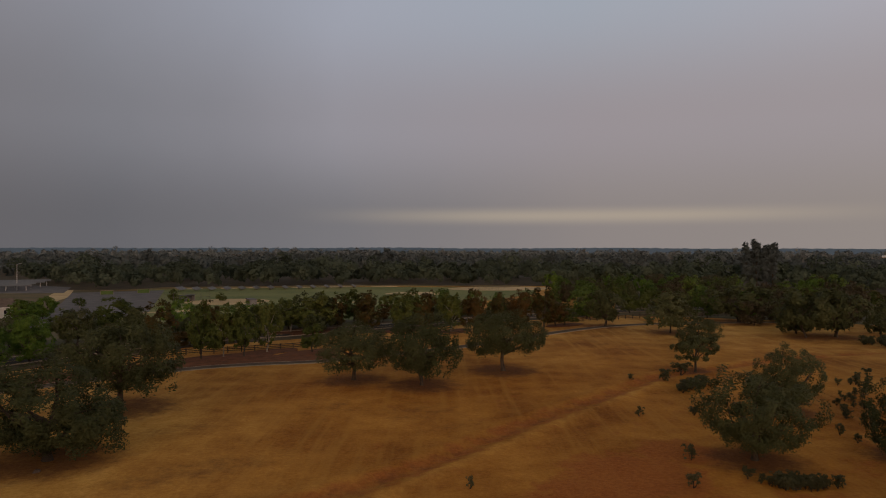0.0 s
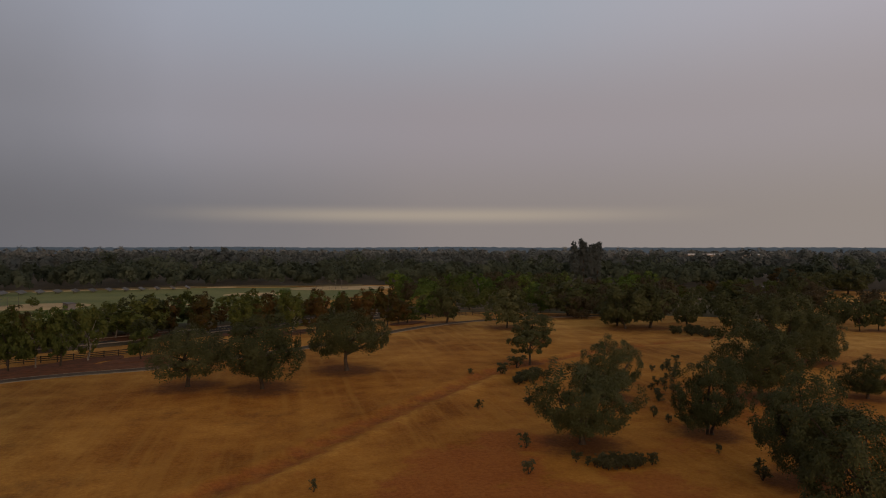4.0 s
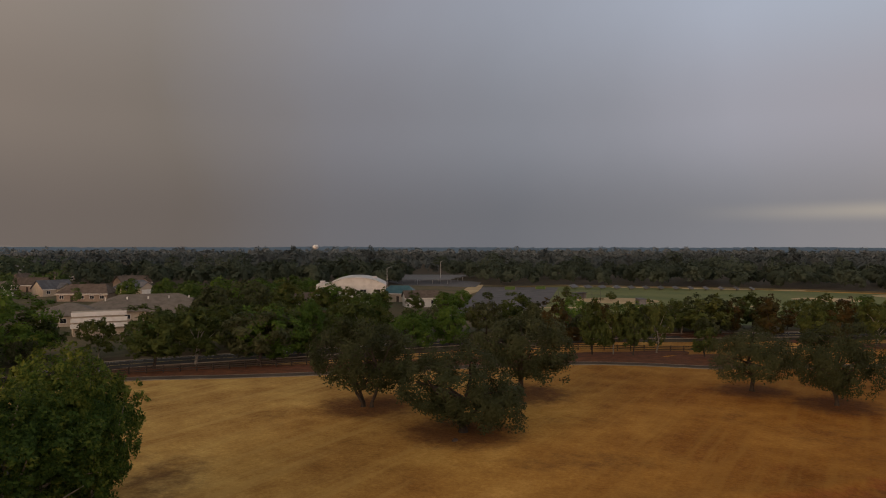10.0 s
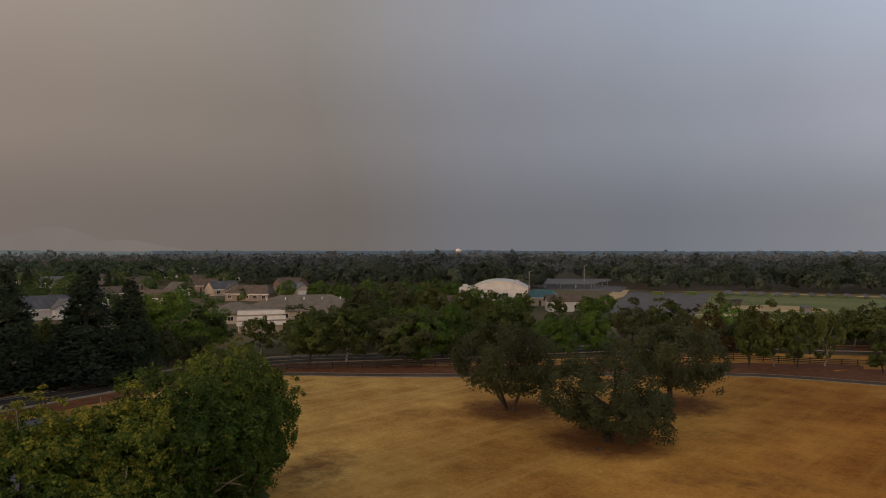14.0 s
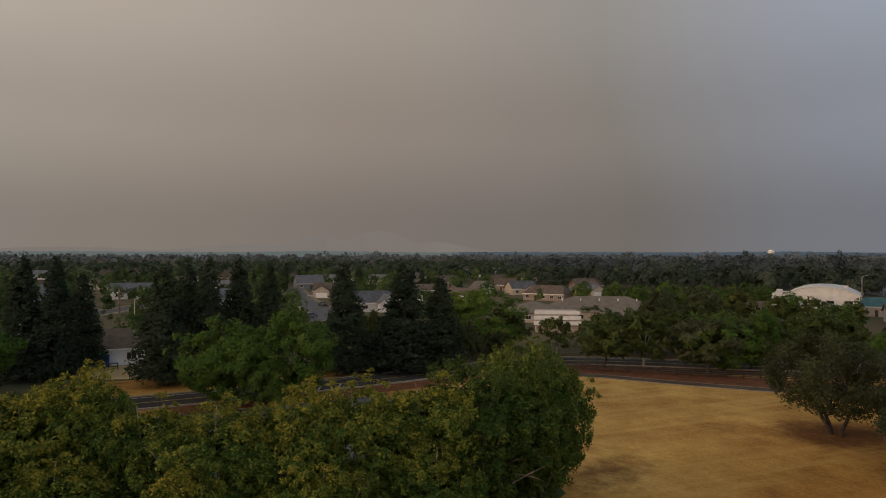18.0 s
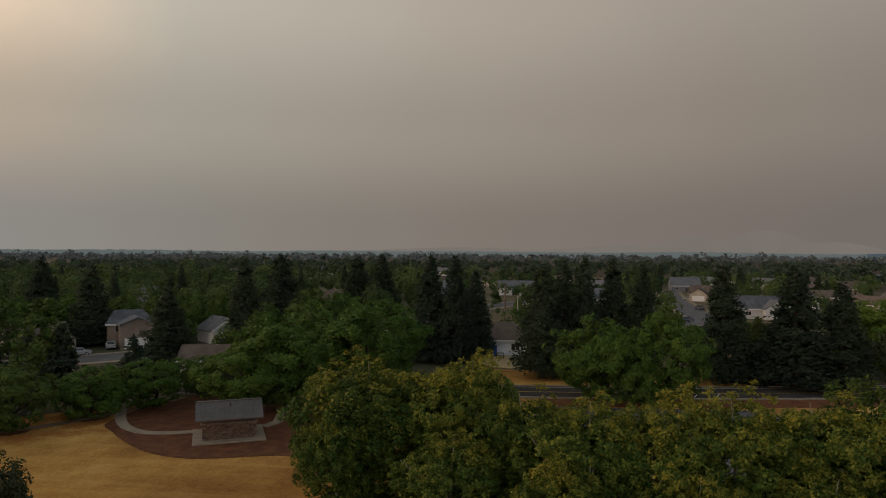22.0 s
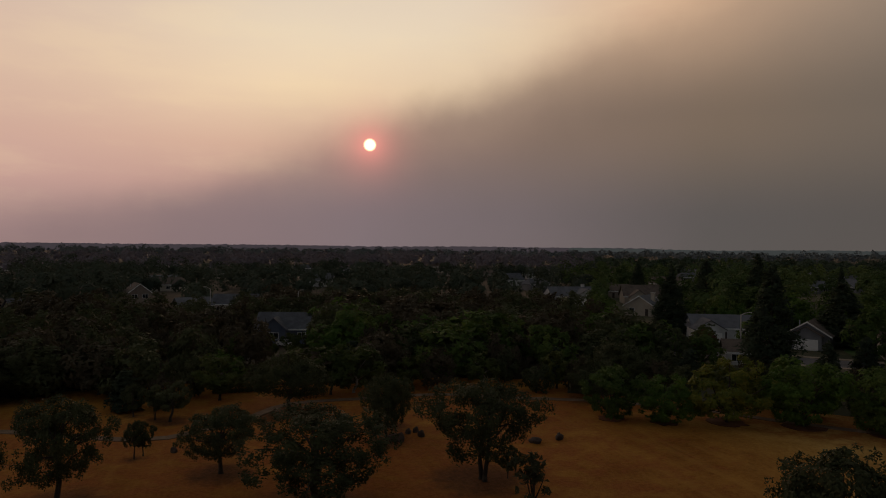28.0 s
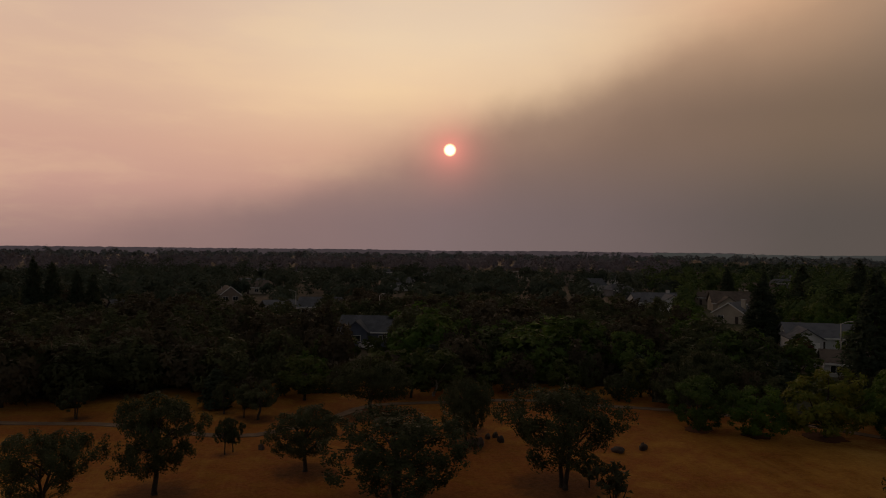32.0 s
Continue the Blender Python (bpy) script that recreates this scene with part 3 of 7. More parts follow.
def glide(points, step=3.0, closed=False):
    """A smooth curve through the points, as points about step apart."""
    P = [np.array(p, float) for p in points]
    k = len(P)
    out = []
    for i in range(k if closed else k - 1):
        if closed:
            a, b, c, d = (P[(i + j - 1) % k] for j in range(4))
        else:
            a, b, c, d = P[max(i - 1, 0)], P[i], P[i + 1], P[min(i + 2, k - 1)]
        m = max(2, int(np.linalg.norm(c - b) / step))
        for s in np.arange(m) / m:
            out.append(0.5 * ((2 * b) + (c - a) * s + (2 * a - 5 * b + 4 * c - d) * s * s + (3 * b - a - 3 * c + d) * s ** 3))
    if not closed:
        out.append(P[-1])
    return np.array(out)


def ribbon(line, lo, hi, z0, z1):
    """A strip beside a line, from lo to hi metres to its right, with thickness."""
    t = np.gradient(line, axis=0)
    t /= np.linalg.norm(t, axis=1)[:, None]
    n = np.stack([t[:, 1], -t[:, 0]], 1)
    a, b = line + n * lo, line + n * hi
    k = len(line)
    v = [(*p, z1) for p in a] + [(*p, z1) for p in b] + [(*p, z0) for p in a] + [(*p, z0) for p in b]
    f = []
    for i in range(k - 1):
        f += [(i, k + i, k + i + 1, i + 1), (2 * k + i, i, i + 1, 2 * k + i + 1), (k + i, 3 * k + i, 3 * k + i + 1, k + i + 1)]
    f += [(0, 2 * k, 3 * k, k), (k - 1, 2 * k - 1, 4 * k - 1, 3 * k - 1)]
    return v, f


def strip(name, line, lo, hi, z1, material, label, category, z0=-0.12):
    v, f = ribbon(line, lo, hi, z0, z1)
    return tagged(new(name, mesh_of(name, v, f, material)), label, category, kind="structure")


# ---- the ground: one sheet to the horizon ----
PATH_N = glide([(-112, 30), (-106, 48), (-96, 63), (-83.2, 73.8), (-73, 83.3), (-58, 99), (-43.4, 112.6), (-33, 118.0), (-21, 121.6), (-8.3, 130.5), (6.4, 141.9), (24.2, 160.6), (39.5, 174.2), (55.5, 181.9), (71.4, 184.6), (96, 187)], 3)
FENCE_N = glide([(-108, 52), (-101, 63), (-93, 73), (-83.5, 84.2), (-66, 106), (-50, 126.6), (-37, 133), (-28, 137.8), (-10, 149), (7.3, 162.3), (28.9, 182.1), (58.6, 197.6), (75.9, 201), (96, 204)], 2.5)
ROAD_N = glide([(-92, -60), (-98, -30), (-99.5, 0), (-103, 29), (-108, 55), (-108, 70), (-101, 82), (-90, 97), (-75, 122), (-56.6, 146), (-33, 162), (8.7, 192.5), (75, 226.6), (162, 243), (212, 275), (323, 402), (420, 560)], 5)
PATH_S = glide([(60, -92), (32.3, -85.7), (21.8, -83.5), (8.4, -76.6), (2.9, -78), (-3.1, -83), (-8.3, -88.8), (-17.2, -89.4), (-28.1, -89.2), (-37.3, -84.6), (-47.8, -79.5), (-57, -72), (-63, -64), (-71.7, -54.8), (-79, -50.5), (-88, -47)], 2.5)
PATH_P = glide([(-86.5, -53.5), (-80.5, -51), (-74.8, -47.5), (-71.8, -44.5), (-70.6, -41.6), (-71.2, -38.6), (-72.6, -35.4)], 1.2)
PATH_Q = glide([(-75.2, -30.4), (-77.4, -29.6), (-81, -30.5), (-84.5, -30.8), (-89, -32.5)], 1.2)
TRACK = glide([(-26, 42), (-11, 54), (-5, 59.9), (0.2, 65.8), (6.4, 74.2), (14, 84.0), (23.8, 95.4), (33.4, 107), (43.9, 113.6), (65.5, 126.1), (89.5, 133.6), (120, 140)], 2)
TRACK_2 = glide([(-18, 38), (-4, 56.5), (2.2, 64.6), (9.4, 73.8), (17.8, 84.6), (23, 91), (32.2, 102.2)], 2)


def near(line, X, Y, stride=1):
    d = np.full(X.shape, 1e9)
    for p in line[::stride]:
        d = np.minimum(d, (X - p[0]) ** 2 + (Y - p[1]) ** 2)
    return np.sqrt(d)


def build_ground():
    h = 150 * np.geomspace(1, 4900 / 150, 26)[1:]
    g = 211 * np.geomspace(1, 4900 / 211, 26)[1:]
    ax_x = np.concatenate([-h[::-1], np.arange(-150, -40, 2.5), np.arange(-40, 60, 0.9), np.arange(60, 211, 2.5), g])
    ax_y = np.concatenate([-h[::-1], np.arange(-150, 35, 2.5), np.arange(35, 125, 0.9), np.arange(125, 211, 2.5), g])
    X, Y = np.meshgrid(ax_x, ax_y, indexing="ij")
    inner = (abs(X) < 300) & (abs(Y) < 300)
    soil, litter = np.zeros(X.shape), np.zeros(X.shape)
    t1, t2 = near(TRACK, X, Y), near(TRACK_2, X, Y)
    soil = np.maximum(soil, 0.66 * np.exp(-(t1 / 3.0) ** 2))
    soil = np.maximum(soil, 0.34 * np.exp(-(((X - 30) ** 2 + (Y - 75) ** 2) / 62 ** 2) ** 2))
    soil = np.maximum(soil, 0.62 * np.exp(-((near(PATH_S, X, Y) - 3.0) / 7.0) ** 2))
    soil = np.maximum(soil, 0.6 * np.exp(-(((X + 12) ** 2 + (Y + 70) ** 2) / 46 ** 2) ** 2))
    for x, y, r, k in ((17, 61, 7, 1.2), (13, 55, 6, 1.2), (23, 68, 5.5, 1.0), (20, 50, 8, 1.0), (30, 52, 7, .75), (14, 46, 8, .9), (40, 62, 8, .5), (52, 74, 9, .5), (-62, -30, 5, .4), (-58, -24, 6, .35), (60, 120, 9, .4), (-34, -62, 12, .35), (0, -62, 18, .55), (-10, -88, 14, .5), (14, -80, 14, .5)):
        soil = np.maximum(soil, k * np.exp(-(((X - x) ** 2 + (Y - y) ** 2) / r ** 2)))
    rust = np.exp(-(((X - 24) ** 2 + (Y - 70) ** 2) / 84 ** 2) ** 2) + 1.5 * np.exp(-(((X + 8) ** 2 + (Y + 70) ** 2) / 52 ** 2) ** 2)
    straw = np.exp(-(((X + 66) ** 2 + (Y - 58) ** 2) / 47 ** 2) ** 2) + 0.4 * np.exp(-(((X + 57) ** 2 + (Y + 46) ** 2) / 25 ** 2) ** 1.5)
    straw = np.maximum(straw, 1.0 * np.exp(-(t2 / 0.95) ** 2))
    # the ditch beside the track and the edges of the worn line
    litter = np.maximum(litter, 0.46 * np.exp(-(t1 / 2.3) ** 2))
    litter = np.maximum(litter, 0.3 * np.exp(-((t2 - 1.5) / 0.6) ** 2))
    for x, y, rx, ry, k in ((-22, 62, 16, 5, .5), (-30, 76, 14, 4, .42), (-12, 50, 14, 3.5, .5), (2, 78, 10, 3, .4), (-44, 78, 8, 2, .5), (-38, 84, 6, 1.6, .5), (-52, 38, 5, 9, .75), (-63, 41, 5, 6, .5), (-79, 58, 6, 3, .45)):
        u, v = (X - x) * 0.8 + (Y - y) * 0.6, (Y - y) * 0.8 - (X - x) * 0.6
        litter = np.maximum(litter, k * np.exp(-(u / rx) ** 2 - (v / ry) ** 2))
    for x, y, hh, w in OAKS_MEADOW + OAKS_SUN + OAKS_EDGE:
        litter = np.maximum(litter, 0.9 * np.exp(-(((X - x) ** 2 + (Y - y) ** 2) / (0.6 * w) ** 2) ** 1.5))
    for x, y, r in ((-3, 84, 9), (-14, 88, 7), (-60, 60, 7), (-66, -36, 7)):
        litter = np.maximum(litter, 0.45 * np.exp(-(((X - x) ** 2 + (Y - y) ** 2) / r ** 2)))
    rough = np.array([noise.noise((x * 0.23, y * 0.23, 0)) for x, y in zip(X[inner], Y[inner])])
    Z = np.full(X.shape, -0.06)
    Z[inner] += 0.03 * rough
    Z -= 0.26 * np.exp(-(t1 / 1.0) ** 2) - 0.2 * np.exp(-((t1 - 2.4) / 1.0) ** 2) - 0.1 * np.exp(-(t2 / 0.8) ** 2)
    n = X.size
    idx = np.arange(n).reshape(X.shape)
    quads = np.stack([idx[:-1, :-1], idx[1:, :-1], idx[1:, 1:], idx[:-1, 1:]], -1).reshape(-1, 4)
    me = bpy.data.meshes.new("ground")
    me.vertices.add(n)
    me.vertices.foreach_set("co", np.stack([X, Y, Z], -1).astype(np.float32).ravel())
    me.loops.add(quads.size)
    me.loops.foreach_set("vertex_index", quads.astype(np.int32).ravel())
    me.polygons.add(len(quads))
    me.polygons.foreach_set("loop_start", np.arange(0, quads.size, 4, dtype=np.int32))
    me.polygons.foreach_set("use_smooth", np.ones(len(quads), bool))
    for key, val in (("soil", soil), ("litter", litter), ("rust", rust), ("straw", straw)):
        me.attributes.new(key, "FLOAT", "POINT").data.foreach_set("value", val.astype(np.float32).ravel())
    me.update(calc_edges=True)
    me.materials.append(GRASS)
    return tagged(new("ground", me), "golden dry summer grass worn to red soil in places", "ground", kind="structure")


build_ground()

# paths, kerbs, roads
for nm, ln in (("path", PATH_N), ("path_south", PATH_S)):
    w = 1.3 if nm == "path" else 0.65
    strip(nm, ln, -w, w, 0.02, FOOTPATH if nm == "path" else EARTH_PATH, "dark asphalt footpath along the meadow" if nm == "path" else "narrow gravel footpath through dry grass", "path")
    if nm == "path":
        strip("path_kerb", ln, w, w + 0.22, 0.06, KERB, "pale concrete kerb beside the footpath", "kerb")
        strip("path_kerb", ln, -w - 0.16, -w, 0.05, KERB, "pale concrete kerb beside the footpath", "kerb")
for ln in (PATH_P, PATH_Q):
    strip("shelter_path", ln, -0.6, 0.6, 0.03, KERB, "curved concrete path to the picnic shelter", "path")
strip("road", ROAD_N, -4.2, 4.2, 0.0, ASPHALT, "dark grey asphalt road behind the street trees", "road")
for s in (-1, 1):
    strip("road_kerb", ROAD_N, s * 4.3 - 0.12, s * 4.3 + 0.12, 0.14, KERB, "concrete kerb along the road", "kerb")
    strip("road_line", ROAD_N, s * 3.4 - 0.06, s * 3.4 + 0.06, 0.006, LINE_PAINT, "worn white edge line on the road", "road marking", z0=-0.01)
strip("road_line", ROAD_N, -0.08, 0.08, 0.006, YELLOW_PAINT, "yellow centre line on the road", "road marking", z0=-0.01)

# ---- trees ----
def leaf_mesh(name, spots, lean, size, rng, material, long=1.5, tone=None, shake=0.55):
    """Leaves or sprays of leaves: one small pointed blade a spot, facing roughly along lean."""
    k = len(spots)
    nrm = lean + rng.normal(0, shake, (k, 3))
    nrm /= np.linalg.norm(nrm, axis=1)[:, None] + 1e-9
    ref = rng.normal(0, 1, (k, 3))
    u = np.cross(nrm, ref)
    u /= np.linalg.norm(u, axis=1)[:, None] + 1e-9
    v = np.cross(nrm, u)
    s = (size * rng.uniform(0.6, 1.35, k))[:, None]
    tip = nrm * s * rng.uniform(-0.2, 0.3, (k, 1))
    tri = np.stack([spots - u * s * 0.5, spots + u * s * 0.5, spots + v * s * long + tip], 1)
    me = bpy.data.meshes.new(name)
    me.vertices.add(3 * k)
    me.vertices.foreach_set("co", tri.astype(np.float32).ravel())
    me.loops.add(3 * k)
    me.loops.foreach_set("vertex_index", np.arange(3 * k, dtype=np.int32))
    me.polygons.add(k)
    me.polygons.foreach_set("loop_start", np.arange(0, 3 * k, 3, dtype=np.int32))
    if tone is not None:
        me.attributes.new("tone", "FLOAT", "FACE").data.foreach_set("value", np.asarray(tone, np.float32))
    me.update(calc_edges=True)
    me.materials.append(material)
    return me


def tubes(name, runs, material, sides=7):
    """Tapered limbs: each run is a list of (x, y, z, radius)."""
    V, F = [], []
    for run in runs:
        run = np.array(run, float)
        d = np.gradient(run[:, :3], axis=0)
        base = len(V)
        for (x, y, z, r), t in zip(run, d):
            t = Vector(t).normalized()
            a = t.orthogonal().normalized()
            b = t.cross(a)
            for i in range(sides):
                q = 2 * math.pi * i / sides
                V.append(Vector((x, y, z)) + (a * math.cos(q) + b * math.sin(q)) * r)
        for j in range(len(run) - 1):
            for i in range(sides):
                i2 = (i + 1) % sides
                F.append((base + j * sides + i, base + j * sides + i2, base + (j + 1) * sides + i2, base + (j + 1) * sides + i))
    return mesh_of(name, V, F, material, True)


def limb(a, b, r0, r1, rng, sag=0.0, k=5):
    a, b = np.array(a, float), np.array(b, float)
    L = np.linalg.norm(b - a)
    out = []
    off = rng.normal(0, 0.06 * L, 3)
    for s in np.linspace(0, 1, k):
        p = a + (b - a) * s + off * math.sin(math.pi * s) + np.array([0, 0, sag * L * math.sin(math.pi * s)])
        out.append((*p, r0 + (r1 - r0) * s))
    return out


def clumped(rng, clumps, n, hang=0.0):
    """Spots spread over the outsides of leaf clumps (x, y, z, r, and the way out of the crown), and the way each faces."""
    c = np.array(clumps)
    w = c[:, 3] ** 2
    pick = rng.choice(len(c), n, p=w / w.sum())
    d = rng.normal(0, 1, (n, 3))
    d /= np.linalg.norm(d, axis=1)[:, None]
    out = c[pick, 4:7]
    side = (d * out).sum(1)
    d = np.where((side < -0.25)[:, None], d - 2 * side[:, None] * out, d)
    r = c[pick, 3] * (0.45 + 0.62 * rng.uniform(0, 1, n) ** 0.5)
    p = c[pick, :3] + d * r[:, None] * np.array([1, 1, 0.85])
    p[:, 2] -= hang * rng.uniform(0, 1, n) ** 3 * c[pick, 3]
    return p, d * 0.75 + out * 0.55 + np.array([0, 0, 0.3])


def crown_clumps(rng, H, Wd, bottom, count, lump, lobes=5, rough=0.16, waist=0.4, inner=0.3, spread=0.52, fray=0.1):
    """Leaf clumps over an uneven crown of several rounded lobes, between bottom*H and H and Wd across."""
    L = [(np.array([0.0, 0.0, 0.05]), 0.72)]
    q0, seed = rng.uniform(0, 6.28), rng.uniform(0, 50)
    for i in range(lobes):
        q = q0 + 2 * math.pi * i / max(lobes, 1) + rng.normal(0, 0.3)
        L.append((np.array([math.cos(q) * spread, math.sin(q) * spread, rng.uniform(-0.3, 0.42)]) * rng.uniform(0.85, 1.1), rng.uniform(0.4, 0.58)))
    if lobes:
        L.append((np.array([rng.normal(0, 0.16), rng.normal(0, 0.16), 0.5]), rng.uniform(0.36, 0.5)))
    w = np.array([k * k for _, k in L])
    P, N = [], []
    while len(P) < count:
        i = int(rng.choice(len(L), p=w / w.sum()))
        d = rng.normal(0, 1, 3)
        d /= np.linalg.norm(d)
        p = L[i][0] + d * L[i][1]
        if any(j != i and np.linalg.norm(p - c) < k * 0.92 for j, (c, k) in enumerate(L)):
            continue
        P.append(p * (1 + rough * noise.noise(Vector(p * 2.4) + Vector((seed, 0, 0))) + fray * rng.uniform(-1, 0.7)))
        N.append(d)
    P, N = np.array(P), np.array(N)
    P[:, :2] -= (np.percentile(P[:, :2], 3, axis=0) + np.percentile(P[:, :2], 97, axis=0)) / 2
    P[:, :2] /= np.percentile(abs(P[:, :2]), 96, axis=0)
    up, dn = P[:, 2].max(), -np.percentile(P[:, 2], 4)
    P[:, 2] = np.where(P[:, 2] > 0, P[:, 2] / up, np.maximum(P[:, 2] / dn, -1.0))
    z0 = bottom * H
    zc = z0 + (H - z0) * waist
    r = lump * rng.uniform(0.7, 1.35, count)
    out = []
    for p, d, q in zip(P, N, r):
        x, y = p[0] * max(0.1, Wd / 2 - q * 0.8), p[1] * max(0.1, Wd / 2 - q * 0.8)
        z = zc + p[2] * ((H - q * 0.75 - zc) if p[2] > 0 else (zc - z0 - q * 0.5))
        out.append((x, y, z, q, *d))
    for _ in range(int(count * inner)):
        x, y, z, q, *d = out[int(rng.integers(0, count))]
        k = rng.uniform(0.45, 0.8)
        out.append((x * k, y * k, zc + (z - zc) * k, q * 1.1, *d))
    return out


def broad_tree(name, label, seed, H, Wd, leaf, bark, n, size, bottom=0.25, count=120, lump=0.8, stems=1, lobes=5, thick=0.035, hang=0.3, rough=0.16, waist=0.4, shake=0.4, inner=0.3, spread=0.52, fray=0.1):
    rng = np.random.default_rng(seed)
    root = tagged(new(name), label, "tree")
    cl = crown_clumps(rng, H, Wd, bottom, count, lump, lobes, rough, waist, inner, spread, fray)
    runs = []
    far = sorted(cl, key=lambda c: -math.hypot(c[0], c[1]))
    for s in range(stems):
        ox, oy = (rng.normal(0, 0.03 * Wd, 2) if stems > 1 else (0, 0))
        top = (ox * 3 + rng.normal(0, 0.03 * Wd), oy * 3 + rng.normal(0, 0.03 * Wd), H * (bottom + 0.18))
        r = thick * H / stems ** 0.5
        runs.append([(ox, oy, -0.25, r * 1.5), (ox, oy, 0.15, r * 1.15)] + limb((ox, oy, 0.4), top, r, r * 0.7, rng, 0, 4))
        for c in far[s::stems * 7][:max(4, 11 // stems)]:
            runs.append(limb(top if rng.uniform() < 0.6 else (ox, oy, H * bottom * 0.9), (c[0] * 0.85, c[1] * 0.85, c[2]), r * 0.5, r * 0.12, rng, 0.08))
        runs.append(limb(top, (rng.normal(0, 0.05 * Wd), rng.normal(0, 0.05 * Wd), H * 0.9), r * 0.65, r * 0.1, rng))
    part("trunk", tubes("trunk", runs if n > 4000 else runs[:6], bark, 7 if n > 4000 else 4), bark, root)
    p, d = clumped(rng, cl, n, hang)
    p[:, 2] = np.maximum(p[:, 2], 0.12 * H * bottom + 0.1)
    part("crown", leaf_mesh("crown", p, d, size, rng, leaf, shake=shake), leaf, root)
    return root


def conifer(name, label, seed, H, Wd, n, size, leaf=None, bottom=0.07):
    """A tall conifer: whorls of drooping boughs in an uneven cone, fullest low down."""
    leaf = leaf or NEEDLES
    rng = np.random.default_rng(seed)
    root = tagged(new(name), label, "tree")
    r = 0.018 * H
    part("trunk", tubes("trunk", [[(0, 0, -0.2, r * 1.5), (0, 0, 0.3, r * 1.1), (0, 0, H * 0.5, r * 0.6), (0, 0, H * 0.97, r * 0.06)]], BARK, 8), BARK, root)
    boughs = int(H * 16)
    s = (np.arange(boughs) + rng.uniform(0, 1, boughs)) / boughs
    s = 1 - (1 - s) ** 0.8
    z = H * (bottom + (0.985 - bottom) * s)
    q = rng.uniform(0, 2 * math.pi, boughs)
    wave = np.array([noise.noise((math.cos(a) * 1.1 + seed, math.sin(a) * 1.1, h * 0.42)) for a, h in zip(q, z)])
    R = Wd / 2 * (1 - s) ** 0.72 * np.minimum(1, 0.62 + s * 3.2) * (1 + 0.45 * wave) * rng.uniform(0.82, 1.08, boughs) + 0.18
    w = R + 0.25
    pk = rng.choice(boughs, n, p=w / w.sum())
    z, R, q = z[pk], R[pk], q[pk]
    u = rng.uniform(0.12, 1, n) ** 0.55
    sp = rng.normal(0, 0.2, n) * R * u
    x = R * u * np.cos(q) - sp * np.sin(q)
    y = R * u * np.sin(q) + sp * np.cos(q)
    zz = np.clip(z - 0.3 * R * u ** 1.5 + rng.normal(0, 0.02 * H, n) * u, 0.25, H * 0.995)
    out = np.stack([np.cos(q) * 0.8, np.sin(q) * 0.8, np.full(n, 0.6)], 1)
    part("crown", leaf_mesh("crown", np.stack([x, y, zz], 1), out, size, rng, leaf, 1.7, shake=0.6), leaf, root)
    return root


def shrub(name, label, seed, H, Wd, leaf, n, size):
    rng = np.random.default_rng(seed)
    root = tagged(new(name), label, "shrub")
    runs = [limb((rng.normal(0, 0.03), rng.normal(0, 0.03), -0.1), (rng.normal(0, 0.22 * Wd), rng.normal(0, 0.22 * Wd), H * rng.uniform(0.6, 0.9)), 0.03 * H, 0.008 * H, rng) for _ in range(6)]
    part("woody_base", tubes("woody_base", runs, BARK, 3), BARK, root)
    cl = [(rng.normal(0, 0.2 * Wd), rng.normal(0, 0.2 * Wd), H * rng.uniform(0.14, 0.85), Wd * rng.uniform(0.12, 0.19), 0, 0, 1) for _ in range(20)]
    p, d = clumped(rng, cl, n)
    p[:, 2] = np.clip(p[:, 2], 0.05, H)
    part("foliage", leaf_mesh("foliage", p, d, size, rng, leaf), leaf, root)
    return root


KINDS = []


class Kind:
    """Variants of one kind of tree, set out one after another."""

    def __init__(self, variants, seed, group):
        KINDS.append(self)
        self.v, self.rng, self.i, self.used, self.group = variants, np.random.default_rng(seed), 0, set(), group

    def plant(self, x, y, h, w, label="", z=0.0):
        make, H, Wd = self.v[self.i % len(self.v)]
        j = self.i % len(self.v)
        self.i += 1
        m = Matrix.Translation((x, y, z)) @ Matrix.Rotation(self.rng.uniform(0, 6.28), 4, "Z") @ Matrix.Diagonal((w / Wd, w / Wd, h / H, 1))
        if j not in self.used:
            self.used.add(j)
            ob = make
            ob.matrix_basis = m
        else:
            ob = copy_thing(make, Matrix.Identity(4))
            ob.matrix_basis = m
        tagged(ob, label, "", self.group)
        return ob


OAK = "dark green oak with a broad, ragged crown in dry grass"
oak_near = Kind([(broad_tree("oak_tree", OAK, 11 + i, 10, 11, OAK_LEAF, BARK, 22000, 0.16, bottom=b, count=190, lump=0.72, stems=s, lobes=k, hang=0.9, thick=0.03, rough=0.2), 10, 11)
                 for i, (b, s, k) in enumerate([(0.24, 1, 5), (0.2, 2, 6), (0.27, 1, 4), (0.2, 3, 6), (0.25, 1, 5)])], 1, "oaks in the meadow")
oak_low = Kind([(broad_tree("oak_tree", "dark oak whose crown hangs almost to the dry grass", 23 + i, 10, 10, OAK_LEAF, BARK, 30000, 0.14, bottom=0.14, count=230, lump=0.62, stems=1 + i % 2, lobes=5 + i, hang=0.9, thick=0.03, rough=0.26, waist=0.34), 10, 10) for i in range(3)], 20, "oaks in the meadow")
oak_open = Kind([(broad_tree("oak_tree", "dark oak with an open, ragged crown on a bare trunk", 41 + i, 10, 10, OAK_LEAF, BARK, 21000, 0.15, bottom=0.27, count=210, lump=0.58, stems=1 + i % 2, lobes=5 + i, hang=0.8, thick=0.03, rough=0.32, waist=0.5, inner=0.15, fray=0.16), 10, 10) for i in range(3)], 25, "oaks in the meadow")
